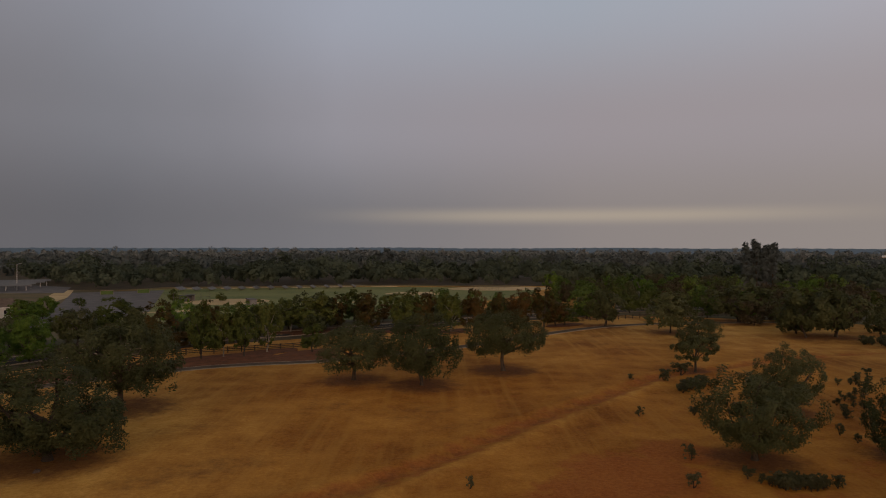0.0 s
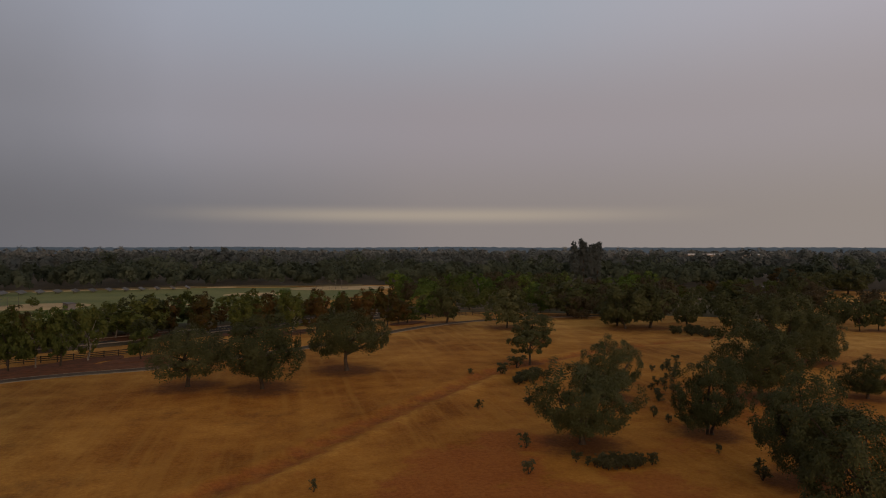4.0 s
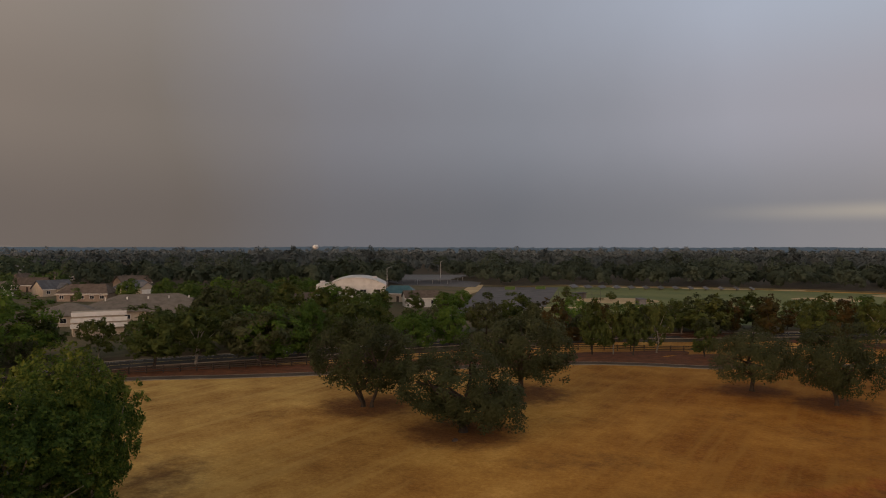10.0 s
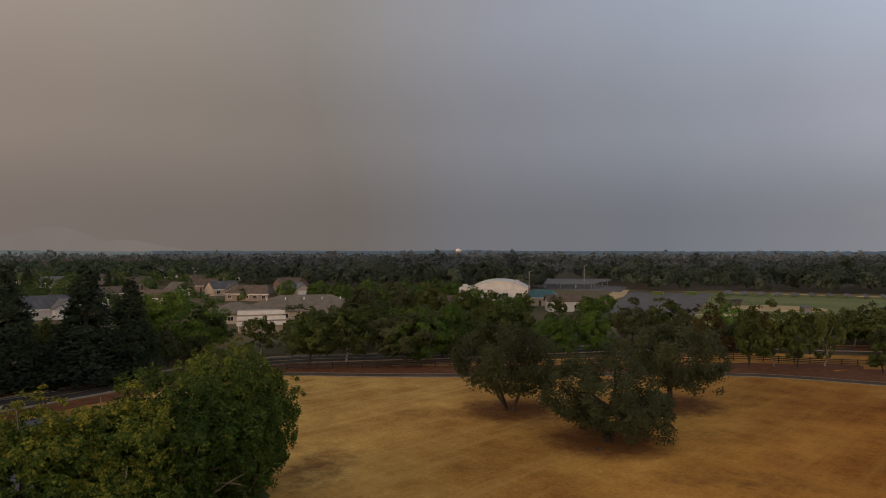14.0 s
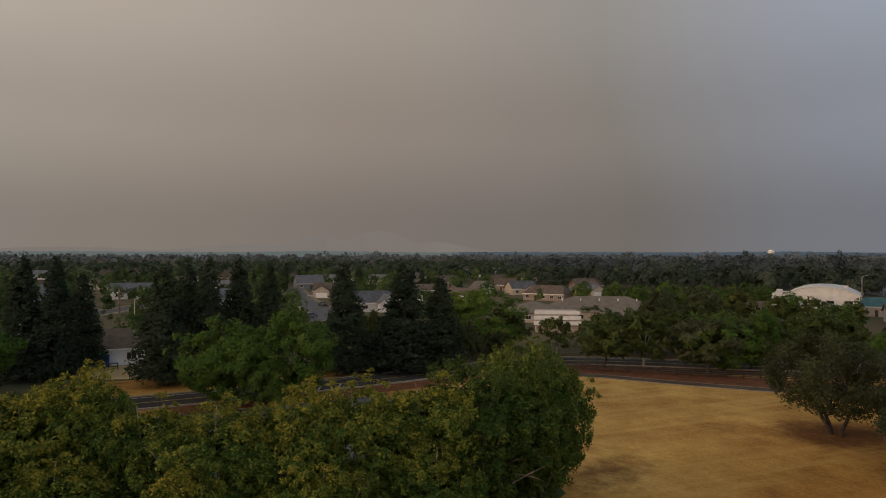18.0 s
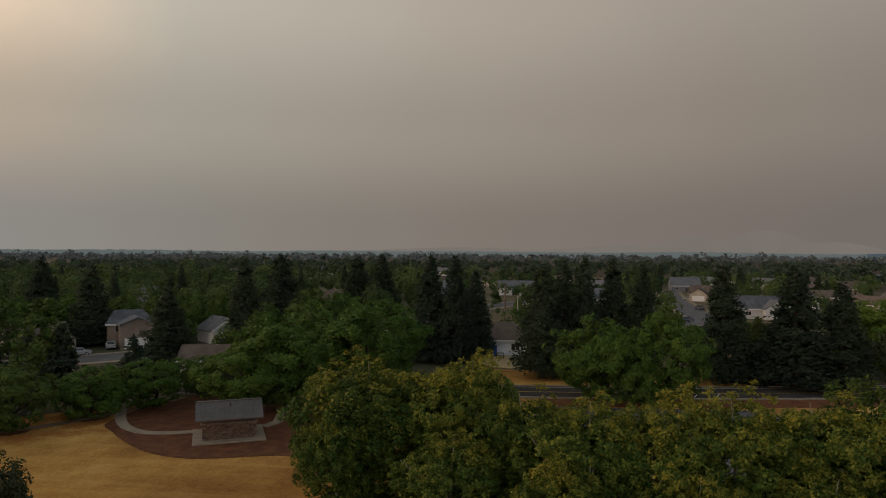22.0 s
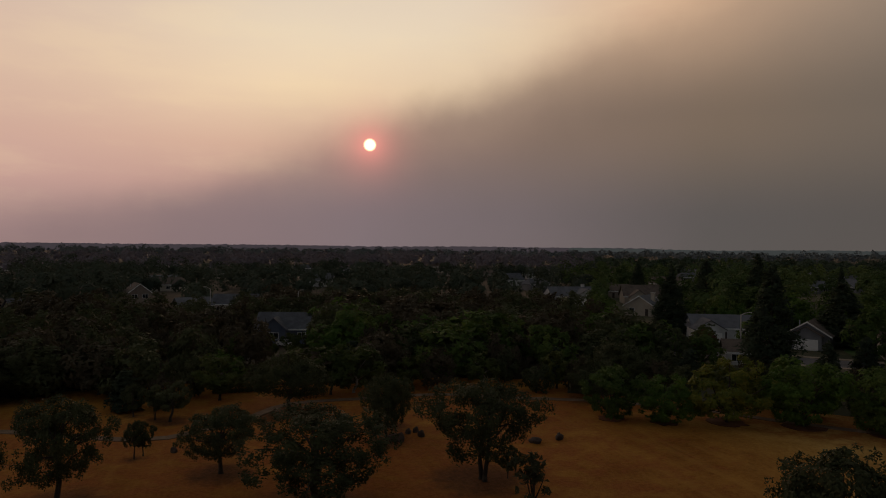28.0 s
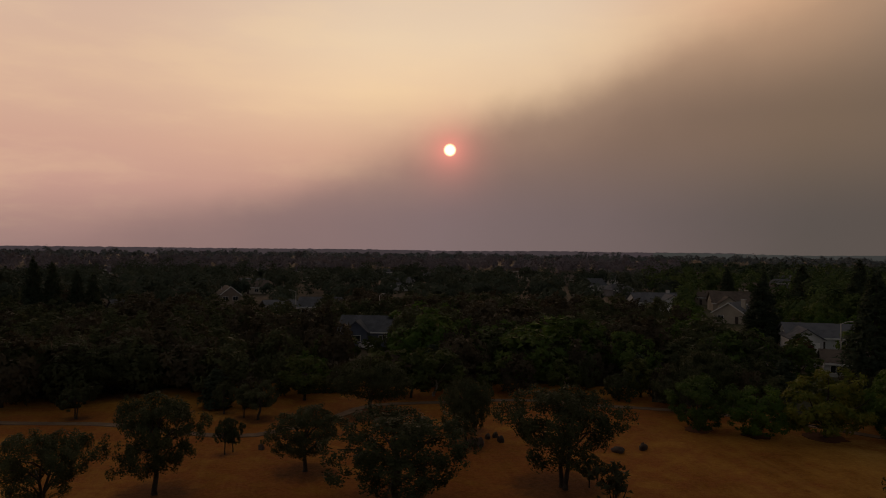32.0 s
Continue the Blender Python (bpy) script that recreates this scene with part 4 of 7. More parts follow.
oak_small = Kind([(broad_tree("young_oak_tree", "young oak with a light, open crown in dry grass", 31 + i, 5, 5, OAK_LEAF, BARK, 5200, 0.15, bottom=0.32, count=60, lump=0.4, stems=1 + i % 2, thick=0.03, rough=0.3, inner=0.1), 5, 5) for i in range(3)], 2, "young oaks")
oak_mid = Kind([(broad_tree("oak_tree", OAK, 51 + i, 10, 11, OAK_LEAF, BARK, 2600, 0.46, bottom=0.2, count=70, lump=0.85, stems=1 + i % 2, thick=0.03), 10, 11) for i in range(4)], 3, "oaks at the meadow's edge")
green_mid = Kind([(broad_tree("street_tree", "green broad-leaved tree beside the road", 71 + i, 10, 7, STREET_LEAF, PALE_BARK if i % 2 else BARK, 2000, 0.42, bottom=0.2, count=60, lump=0.65, lobes=4, thick=0.022), 10, 7) for i in range(4)], 4, "trees along the road")
rust_mid = Kind([(broad_tree("autumn_tree", "upright tree turning rust-red beside the road", 91 + i, 10, 5.5, RUST_LEAF, BARK, 2000, 0.36, bottom=0.16, count=60, lump=0.55, lobes=4, thick=0.02, waist=0.3, rough=0.25), 10, 5.5) for i in range(3)], 5, "rust-coloured trees along the road")
PLANE = dict(bottom=0.04, count=560, lump=0.37, lobes=3, thick=0.02, hang=0.8, rough=0.34, waist=0.5, shake=0.65, inner=0.5, spread=0.4, fray=0.22)
plane_near = Kind([(broad_tree("plane_tree", "yellow-green broad-leaved tree, its top turning yellow", 111 + i, 11.5, 9, PLANE_LEAF, PALE_BARK, 36000, 0.155, **PLANE), 11.5, 9) for i in range(4)], 6, "trees round the car park")
plane_green = Kind([(broad_tree("plane_tree", "dark green broad-leaved tree with a dense crown to the ground", 116 + i, 11.5, 9, GREEN_PLANE_LEAF, PALE_BARK, 36000, 0.155, **PLANE), 11.5, 9) for i in range(2)], 24, "trees round the car park")
green_near = Kind([(broad_tree("broad_leaved_tree", "bright green broad-leaved tree with a full crown", 131 + i, 10, 9, BROAD_LEAF, BARK, 14000, 0.215, bottom=0.1, count=170, lump=0.6, lobes=6, thick=0.022, rough=0.22), 10, 9) for i in range(3)], 7, "full green trees")
yellow_near = Kind([(broad_tree("path_tree", "round green tree with a few yellowing leaves beside the path", 151 + i, 7, 7, BROAD_LEAF if i else GARDEN_LEAF, BARK, 9000, 0.19, bottom=0.06, count=110, lump=0.5, thick=0.022), 7, 7) for i in range(3)], 8, "row of trees beside the path")
yellow_one = Kind([(broad_tree("yellowing_tree", "round tree with yellowing leaves beside the path", 161, 7, 7, YELLOW_LEAF, BARK, 7000, 0.22, bottom=0.14, count=90, lump=0.5, thick=0.022, rough=0.24), 7, 7)], 18, "row of trees beside the path")
dense_oak = Kind([(broad_tree("oak_tree", "dense round oak with a closed dark crown", 165 + i, 8, 9, OAK_LEAF, BARK, 15000, 0.2, bottom=0.06, count=260, lump=0.6, lobes=3, thick=0.03, rough=0.1, spread=0.4), 8, 9) for i in range(1)], 19, "oaks in the meadow")
redwood = Kind([(conifer("redwood_tree", "tall dark green conifer with drooping branches", 171 + i, 18, 6.4, 9000, 0.27), 18, 6.4) for i in range(4)], 9, "tall conifers")
fir = Kind([(conifer("young_conifer", "narrow dark conifer between the gardens", 191 + i, 8, 3.4, 1800, 0.28), 8, 3.4) for i in range(2)], 10, "young conifers")
maroon = Kind([(broad_tree("plum_tree", "dark maroon-leaved tree in a front garden", 201, 6, 6, MAROON_LEAF, BARK, 3000, 0.26, bottom=0.2, count=50, lump=0.55), 6, 6)], 11, "maroon trees")
sage = Kind([(shrub("scrub_bush", "grey-green scrub bush in dry grass", 211 + i, 1.2, 1.3, SAGE, 520, 0.12), 1.2, 1.3) for i in range(3)], 12, "scrub bushes")

for x, y, h, w in OAKS_MEADOW:
    (oak_small if w < 6.2 else oak_low if x > 25 or abs(x + 37.2) < 0.1 else oak_near).plant(x, y, h, w * 1.06)
for x, y, h, w in OAKS_SUN:
    (dense_oak if abs(x + 37.6) < 0.5 else oak_open if y > -76 and w > 4.5 and x > -30 else oak_near if w > 5.5 else oak_small).plant(x, y, h, w * 1.06)
for x, y, h, w in OAKS_EDGE:
    oak_mid.plant(x, y, h, w)
for x, y, h, w in BUSHES:
    sage.plant(x, y, h, w)
for x, y, h, w in STREET_GREEN:
    (oak_mid if w > 10.5 else green_mid).plant(x, y, h, w, "dark green spreading tree beside the road" if w > 10.5 else "")
for x, y, h, w in STREET_RUST:
    rust_mid.plant(x, y, h, w)
for x, y, h, w in BROAD_PARK:
    (green_near if w > 6 else green_mid).plant(x, y, h, w)
for x, y, h, w in PLANES:
    (plane_green if y > 22 else plane_near).plant(x, y, h, w * (1.02 if y > 29 else 1.2))
for x, y, h, w in REDWOODS:
    (redwood if h > 10 else fir).plant(x, y, h, w * 1.5)
for x, y, h, w in CONIFERS_TOWN:
    (redwood if h > 10 else fir).plant(x, y, h, w * 1.4)
for x, y, h, w in ROW_PATH:
    (yellow_one if abs(x + 55.8) < 0.5 else yellow_near if w < 9 else green_near).plant(x, y, h * 1.06, w * 1.18)
for x, y, h, w in POPLAR:
    # leaves carry the haze of their distance in their colour
    t = broad_tree("poplar_tree", "tall dim poplar with a ragged top above the woods", int(x), h, w, HAZED_WOOD_LEAF, BARK, 1500, 0.75, bottom=0.25, count=70, lump=0.9, lobes=6, thick=0.014, rough=0.45, waist=0.55)
    t.matrix_basis = Matrix.Translation((x, y, 0))


def patch_of_scrub(corners, count, seed, h):
    """Bushes scattered over a patch."""
    rng = np.random.default_rng(seed)
    c = np.array(corners)
    for _ in range(count):
        wts = rng.dirichlet(np.ones(len(c)) * 0.45)
        x, y = wts @ c
        k = rng.uniform(0.6, 1.3)
        sage.plant(x, y, h * k, h * k * rng.uniform(0.8, 1.2))


patch_of_scrub([(85, 147), (97, 154), (100, 146), (92, 132), (98, 134), (88, 138)], 84, 1, 1.15)
patch_of_scrub([(25.5, 60.6), (27, 58), (28.4, 56.5), (33.6, 57.6), (31, 56.5), (31.5, 59)], 60, 2, 0.85)
patch_of_scrub([(32.6, 99.3), (35.2, 100.6), (35.1, 95.2), (31.8, 94.3), (40.9, 105.8), (42.2, 102.9)], 34, 3, 1.1)
patch_of_scrub([(44, 76), (52, 84), (60, 98), (68, 110), (50, 95)], 22, 4, 0.95)

# ---- the woods and the town's trees further off ----
def polar(a, d):
    return -math.sin(radians(a)) * d, math.cos(radians(a)) * d


def inside(x, y, poly):
    hit = False
    for (x0, y0), (x1, y1) in zip(poly, poly[1:] + poly[:1]):
        if (y0 > y) != (y1 > y) and x < (x1 - x0) * (y - y0) / (y1 - y0) + x0:
            hit = not hit
    return hit


FIELD = [(-70, 168), (-88, 176), (-112, 264), (-150, 300), (-134, 335), (-40, 352), (45, 345), (40, 300), (10, 250), (-10, 200)]
LOT = [(-101, 160), (-114, 196), (-134, 242), (-162, 302), (-129, 320), (-91, 214), (-92, 180)]
LOT_FAR = [(-240, 326), (-254, 382), (-185, 344), (-165, 301), (-205, 297)]
CLEAR = [FIELD, LOT, LOT_FAR]
RESERVED = []          # round places that trees keep off: x, y, radius
LANES = []             # views that stay open: angle, half width, distance, how often a tree may stand in it all the same


def free(x, y, rng, r=3.0):
    if any(inside(x, y, p) for p in CLEAR):
        return False
    if any((x - a) ** 2 + (y - b) ** 2 < (q + r) ** 2 for a, b, q in RESERVED):
        return False
    a, d = math.degrees(math.atan2(-x, y)) % 360, math.hypot(x, y)
    for la, half, far, odds in LANES:
        if abs((a - la + 180) % 360 - 180) < half and d < far and rng.uniform() > odds:
            return False
    return near(ROAD_N, np.array(x), np.array(y), 2) > 7 and near(STREET, np.array(x), np.array(y), 2) > 6 and near(STREET_K, np.array(x), np.array(y), 2) > 7


STREET = glide([(-62, -150), (-85, -115), (-106, -92), (-120, -76), (-140, -58), (-175, -40), (-240, -20), (-300, 10)], 5)
STREET_K = glide([(-186, -30), (-187, -4), (-192, 30), (-211, 49), (-249, 53), (-300, 58), (-370, 68)], 5)


def sector(a0, a1, d0, d1, k=24):
    """A piece of a ring round the open ground, as a polygon."""
    q = [a0 + (a1 - a0) * i / k for i in range(k + 1)]
    return [polar(a, d0) for a in q] + [polar(a, d1) for a in reversed(q)]


def along(line, lo, hi, gap, kinds, seed, h0, h1, slim, start=0.0, end=1.0):
    """A loose row of trees beside a line."""
    rng = np.random.default_rng(seed)
    seg = np.concatenate([[0], np.cumsum(np.linalg.norm(np.diff(line, axis=0), axis=1))])
    t = np.gradient(line, axis=0)
    t /= np.linalg.norm(t, axis=1)[:, None]
    s = start * seg[-1]
    while s < end * seg[-1]:
        i = min(int(np.searchsorted(seg, s)), len(line) - 1)
        o = rng.uniform(lo, hi)
        x, y = line[i][0] + t[i][1] * o, line[i][1] - t[i][0] * o
        h = rng.uniform(h0, h1)
        if not any((x - a) ** 2 + (y - b) ** 2 < (q + 1.2) ** 2 for a, b, q in RESERVED):
            kinds[int(rng.integers(0, len(kinds)))].plant(round(float(x), 1), round(float(y), 1), h, h * slim * rng.uniform(0.85, 1.2))
            RESERVED.append((x, y, 1.5))
        s += gap * rng.uniform(0.6, 1.4)


def scatter(kind, seed, count, a0, a1, d0, d1, h0, h1, slim=0.9, pick=None):
    rng = np.random.default_rng(seed)
    done = tries = 0
    while done < count and tries < count * 30:
        tries += 1
        a, d = rng.uniform(a0, a1), math.sqrt(rng.uniform(d0 * d0, d1 * d1))
        x, y = polar(a, d)
        if not free(x, y, rng):
            continue
        h = rng.uniform(h0, h1)
        k = kind if pick is None else pick(rng)
        k.plant(round(x, 1), round(y, 1), h, h * slim * rng.uniform(0.8, 1.2))
        RESERVED.append((x, y, h * slim * 0.22))
        done += 1


def thicket(name, label, seed, count, a0, a1, d0, d1, h0, h1, quads, size, material, spread=0.5):
    """Woods too far off to tell the trees apart: crowns of leaf clumps on the ground, one mesh."""
    rng = np.random.default_rng(seed)
    spots, leans, tones = [], [], []
    done = tries = 0
    while done < count and tries < count * 8:
        tries += 1
        a, d = rng.uniform(a0, a1), math.sqrt(rng.uniform(d0 * d0, d1 * d1))
        x, y = polar(a, d)
        if d < 450 and not free(x, y, rng, 2.0):
            continue
        h = rng.uniform(h0, h1) * (1.4 if rng.uniform() < 0.1 else 1.0)
        w = h * rng.uniform(0.7, 1.2) * spread
        cl = []
        for _ in range(9):
            q, u, e = rng.uniform(0, 6.28), rng.uniform(0, 1), rng.uniform(-0.35, 1.0)
            c = math.sqrt(max(0.0, 1 - e * e))
            k = w * rng.uniform(0.17, 0.27)
            cl.append(((w / 2 - k) * c * math.cos(q), (w / 2 - k) * c * math.sin(q), h * 0.52 + (h * 0.48 - k * 0.8) * e, k, c * math.cos(q), c * math.sin(q), e))
        p, dd = clumped(rng, cl, quads)
        p[:, 2] = np.clip(p[:, 2], 0.1, h)
        spots.append(p + np.array([x, y, 0]))
        leans.append(dd)
        tones.append(np.full(quads, rng.uniform(0, 1)))
        done += 1
    me = leaf_mesh(name, np.concatenate(spots), np.concatenate(leans), size, rng, material, 1.0, np.concatenate(tones), 0.15)
    return tagged(new(name, me), label, "woods", kind="stuff")

# ---- streets, car parks and the sports field ----
for nm, ln in (("street_town", STREET), ("street_court", STREET_K)):
    strip(nm, ln, -4.6, 4.6, 0.0, OLD_ASPHALT, "quiet residential street of faded asphalt", "road")
    for s in (-1, 1):
        strip("pavement", ln, s * 5.5 - 0.8, s * 5.5 + 0.8, 0.13, KERB, "concrete pavement along the street", "pavement")


def slab(name, poly, z, material, label, category):
    me = bpy.data.meshes.new(name)
    bm = prism(poly, -0.3, z)
    bm.to_mesh(me)
    bm.free()
    me.materials.append(material)
    return tagged(new(name, me), label, category, kind="structure")


def oval(cx, cy, rx, ry, turn, k=28, wob=0.06, seed=0):
    t = math.radians(turn)
    out = []
    for i in range(k):
        q = 2 * math.pi * i / k
        r = 1 + wob * noise.noise((math.cos(q) * 2, math.sin(q) * 2, seed))
        x, y = rx * r * math.cos(q), ry * r * math.sin(q)
        out.append((cx + x * math.cos(t) - y * math.sin(t), cy + x * math.sin(t) + y * math.cos(t)))
    return out


slab("woodland_floor", sector(150, 214, 106, 4880), -0.03, MOULD_AND_SHADE, "dark leaf mould under the oaks", "ground")
slab("woodland_floor", sector(-62, 62, 366, 4880), -0.03, MOULD_AND_SHADE, "dark leaf mould under the oaks", "ground")
slab("woodland_floor", sector(62, 150, 420, 4880), -0.03, MOULD_AND_SHADE, "dark ground under far trees", "ground")
slab("garden_ground", sector(96, 152, 97, 420), -0.035, GARDEN, "mixed garden ground between the houses", "ground")
slab("garden_ground", sector(50, 96, 118, 420), -0.035, GARDEN, "mixed garden ground between the houses", "ground")
slab("garden_ground", sector(-40, -14, 212, 366), -0.035, GARDEN, "shaded ground under the green grove", "ground")
slab("garden_ground", sector(23, 50, 140, 366), -0.04, GARDEN, "mixed lawn and bare ground beside the hall", "ground")
slab("sports_field", FIELD, 0.0, TURF, "worn green sports field turf", "field")
slab("ball_diamond", oval(-79, 254, 15, 14, 20), 0.05, TAN_DIRT, "tan dirt infield of a ball diamond", "field")
slab("ball_diamond", oval(-12, 300, 13, 10, 20, seed=2), 0.05, TAN_DIRT, "tan dirt infield of a ball diamond", "field")
slab("bare_ground", oval(28, 338, 26, 16, 10, seed=4), 0.05, TAN_DIRT, "pale bare ground beyond the field", "ground")
slab("bare_ground", [(-98, 203), (-58, 231.5), (-24, 257), (-25, 260), (-59, 235), (-99, 207)], 0.05, TAN_DIRT, "pale gravel path across the field", "path")
slab("rough_verge", [(-150, 318), (-128, 330), (-40, 356), (40, 356), (40, 367), (-45, 369), (-140, 344)], 0.06, DRY_VERGE, "rough dry grass strip under the woods", "ground")
for bx, by, bw, bt in ((-121, 333, 5, 20), (-104, 337, 4, 18), (-92, 342, 6, 16), (-71, 346, 5, 16), (-55, 350, 9, 14), (-30, 356, 7, 8)):
    slab("bare_ground", oval(bx, by, bw, 3.0, bt, 18, 0.3, int(bx)), 0.075, TAN_DIRT, "bare golden bank at the edge of the woods", "ground")
slab("bare_ground", [(-141, 249), (-149, 275), (-172, 322), (-176, 316), (-160, 280)], 0.05, TAN_DIRT, "bare tan slope beside the car park", "ground")
slab("car_park", LOT, 0.06, OLD_ASPHALT, "empty grey asphalt car park", "car park")
slab("car_park_far", LOT_FAR, 0.06, OLD_ASPHALT, "far grey asphalt car park", "car park")
slab("lawn_planes", oval(-52, 7, 8, 25, -3, seed=5, wob=0.1), 0.0, LAWN, "dark green lawn under the trees", "lawn")
slab("car_park_near", [(-58, -8), (-58, 32), (-78, 36), (-92, 28), (-90, -6)], -0.01, OLD_ASPHALT, "asphalt car park behind the yellowing trees", "car park")
MULCH_BED = [tuple(p) for p in glide([(-75, -49), (-70.5, -45.8), (-66.6, -41.6), (-64.1, -38.1), (-62.7, -34), (-63.1, -30.1), (-64.4, -26.4), (-64.7, -23.1), (-62.1, -20), (-58.9, -17.1), (-60, -13), (-66, -12), (-75, -19), (-83.3, -26.2), (-92, -36), (-88, -47)], 1.2, True)]
slab("mulch_bed", MULCH_BED, -0.012, MULCH, "dark red bark mulch round the picnic shelter", "mulch")
strip("mulch_strip", PATH_N[8:44], -9.5, -1.5, -0.005, MULCH, "red bark mulch between footpath and fence", "mulch")
strip("mulch_verge", ROAD_N[12:24], 4.5, 9.0, -0.02, MULCH, "red mulch under the conifers", "mulch")
# two dark strips: shade by the fence and under trees, painted as ground
strip("leafy_verge", ROAD_N[24:66], 4.5, 9.5, -0.025, MOULD_AND_SHADE, "dark leaf litter between fence and road", "verge")
strip("leafy_verge", ROAD_N[24:66], -9.5, -4.5, -0.025, MOULD_AND_SHADE, "dark leaf litter beyond the road", "verge")
strip("grass_verge", ROAD_N[30:66], -24, -9.6, -0.022, GARDEN, "patchy green verge beyond the road", "verge")
for i, (x, y, h, w) in enumerate(STREET_GREEN[:11]):
    slab("mulch_ring", oval(x, y, 6.5, 3.0, 40, 18, 0.2, int(x)), 0.004 + 0.005 * i, MULCH, "red bark mulch under the roadside trees", "mulch")
for x, y, h, w in ROW_PATH[:7]:
    slab("mulch_ring", oval(x, y, w * 0.27, w * 0.27, 0, 20, 0.35, int(x)), 0.004, MULCH, "dark mulch ring at the foot of a tree", "mulch")
for x, y, r, s in ((-112, -120, 9, 0.7), (-122, -104, 8, 0.6), (-181, 38, 10, 0.6), (-146, -60, 7, 0.7), (-150, 176, 20, 0.5)):
    slab("front_lawn", oval(x, y, r, r * s, 40, 18, 0.1, int(x)), -0.01, LAWN, "green front lawn", "lawn")
slab("bare_lot", oval(-128, -4, 9, 7, 0, 18, 0.15, 4), 0.0, TAN_DIRT, "bare tan soil before the unfinished house", "ground")
for i in range(12):
    strip("parking_line", np.array([(-60.5, -4 + 2.8 * i), (-65.5, -4 + 2.8 * i)]), -0.05, 0.05, 0.004, LINE_PAINT, "worn white parking line", "road marking", z0=-0.005)
for i in range(7):
    x, y = -100.0 - 0.35 * i, 8 + 3.0 * i
    strip("parking_line", np.array([(x, y), (x + 3.0, y - 1.2)]), -0.06, 0.06, 0.012, LINE_PAINT, "worn white parking line", "road marking", z0=-0.005)


# ---- houses ----
def gable_roof(w, d, eave, ridge, over=0.5, thick=0.16, hip=0.0):
    """A roof with its ridge along x; hip: how far the ridge stops short at each end."""
    bm = bmesh.new()
    x, y = w / 2 + over, d / 2 + over
    drop = (ridge - eave) / (d / 2) * over
    rx = max(0.0, x - hip - (over if hip else 0))
    z0 = eave - drop
    ring = []
    for dz in (0, thick):
        a = [bm.verts.new(q) for q in ((-x, -y, z0 + dz), (x, -y, z0 + dz), (x, y, z0 + dz), (-x, y, z0 + dz))]
        r = [bm.verts.new((-rx, 0, ridge + dz)), bm.verts.new((rx, 0, ridge + dz))]
        f = [(a[0], a[1], r[1], r[0]), (a[2], a[3], r[0], r[1])]
        if hip:
            f += [(a[1], a[2], r[1]), (a[3], a[0], r[0])]
        for q in f:
            bm.faces.new(q if dz else q[::-1])
        ring.append((a, r))
    (a, r), (b, s) = ring
    loop0 = [a[0], a[1]] + ([] if hip else [r[1]]) + [a[2], a[3]] + ([] if hip else [r[0]])
    loop1 = [b[0], b[1]] + ([] if hip else [s[1]]) + [b[2], b[3]] + ([] if hip else [s[0]])
    if not hip:
        loop0 = [a[0], a[1], r[1], a[2], a[3], r[0]]
        loop1 = [b[0], b[1], s[1], b[2], b[3], s[0]]
    k = len(loop0)
    for i in range(k):
        bm.faces.new((loop0[i], loop0[(i + 1) % k], loop1[(i + 1) % k], loop1[i]))
    bmesh.ops.recalc_face_normals(bm, faces=bm.faces[:])
    return bm


def gable_body(w, d, eave, ridge, hip=0.0):
    """Walls up to the roof's underside."""
    bm = bmesh.new()
    x, y = w / 2, d / 2
    lo = [bm.verts.new(q) for q in ((-x, -y, -0.2), (x, -y, -0.2), (x, y, -0.2), (-x, y, -0.2))]
    hi = [bm.verts.new((v.co.x, v.co.y, eave)) for v in lo]
    for i in (0, 2):
        bm.faces.new((lo[i], lo[i + 1], hi[i + 1], hi[i]))
    ends = ((1, 2, x), (3, 0, -x))
    tops = []
    for i, j, xx in ends:
        if hip:
            bm.faces.new((lo[i], lo[j], hi[j], hi[i]))
        else:
            t = bm.verts.new((xx, 0, ridge - 0.02))
            tops.append(t)
            bm.faces.new((lo[i], lo[j], hi[j], t, hi[i]))
    bm.faces.new(lo[::-1])
    if hip:
        bm.faces.new(hi)
    bmesh.ops.recalc_face_normals(bm, faces=bm.faces[:])
    return bm


def turn_all(bm, angle):
    bmesh.ops.rotate(bm, verts=bm.verts[:], matrix=Matrix.Rotation(angle, 3, "Z"))
    return bm


def window(parent, x, y, z, w, h, trim=None):
    """A window on a wall that faces -y."""
    trim = trim or TRIM
    wn = part("window", boxes((x - w / 2, y - 0.03, z - h / 2, x + w / 2, y + 0.02, z + h / 2)), GLASS, parent)
    b = 0.09
    part("frame", boxes((x - w / 2 - b, y - 0.07, z - h / 2 - b, x + w / 2 + b, y - 0.002, z - h / 2), (x - w / 2 - b, y - 0.07, z + h / 2, x + w / 2 + b, y - 0.002, z + h / 2 + b),
                        (x - w / 2 - b, y - 0.07, z - h / 2, x - w / 2, y - 0.002, z + h / 2), (x + w / 2, y - 0.07, z - h / 2, x + w / 2 + b, y - 0.002, z + h / 2), (x - 0.03, y - 0.06, z - h / 2, x + 0.03, y - 0.032, z + h / 2)), trim, wn)
    return wn


def garage_door(parent, x, y, w, h=2.2):
    g = part("garage_door", boxes((x - w / 2, y - 0.04, 0.02, x + w / 2, y + 0.02, h)), TRIM, parent, "white panelled garage door")
    rows = [(x - w / 2 + 0.08, y - 0.065, 0.1 + i * (h - 0.1) / 4, x + w / 2 - 0.08, y - 0.042, 0.02 + (i + 1) * (h - 0.1) / 4) for i in range(4)]
    part("panel", boxes(*rows), TRIM, g)


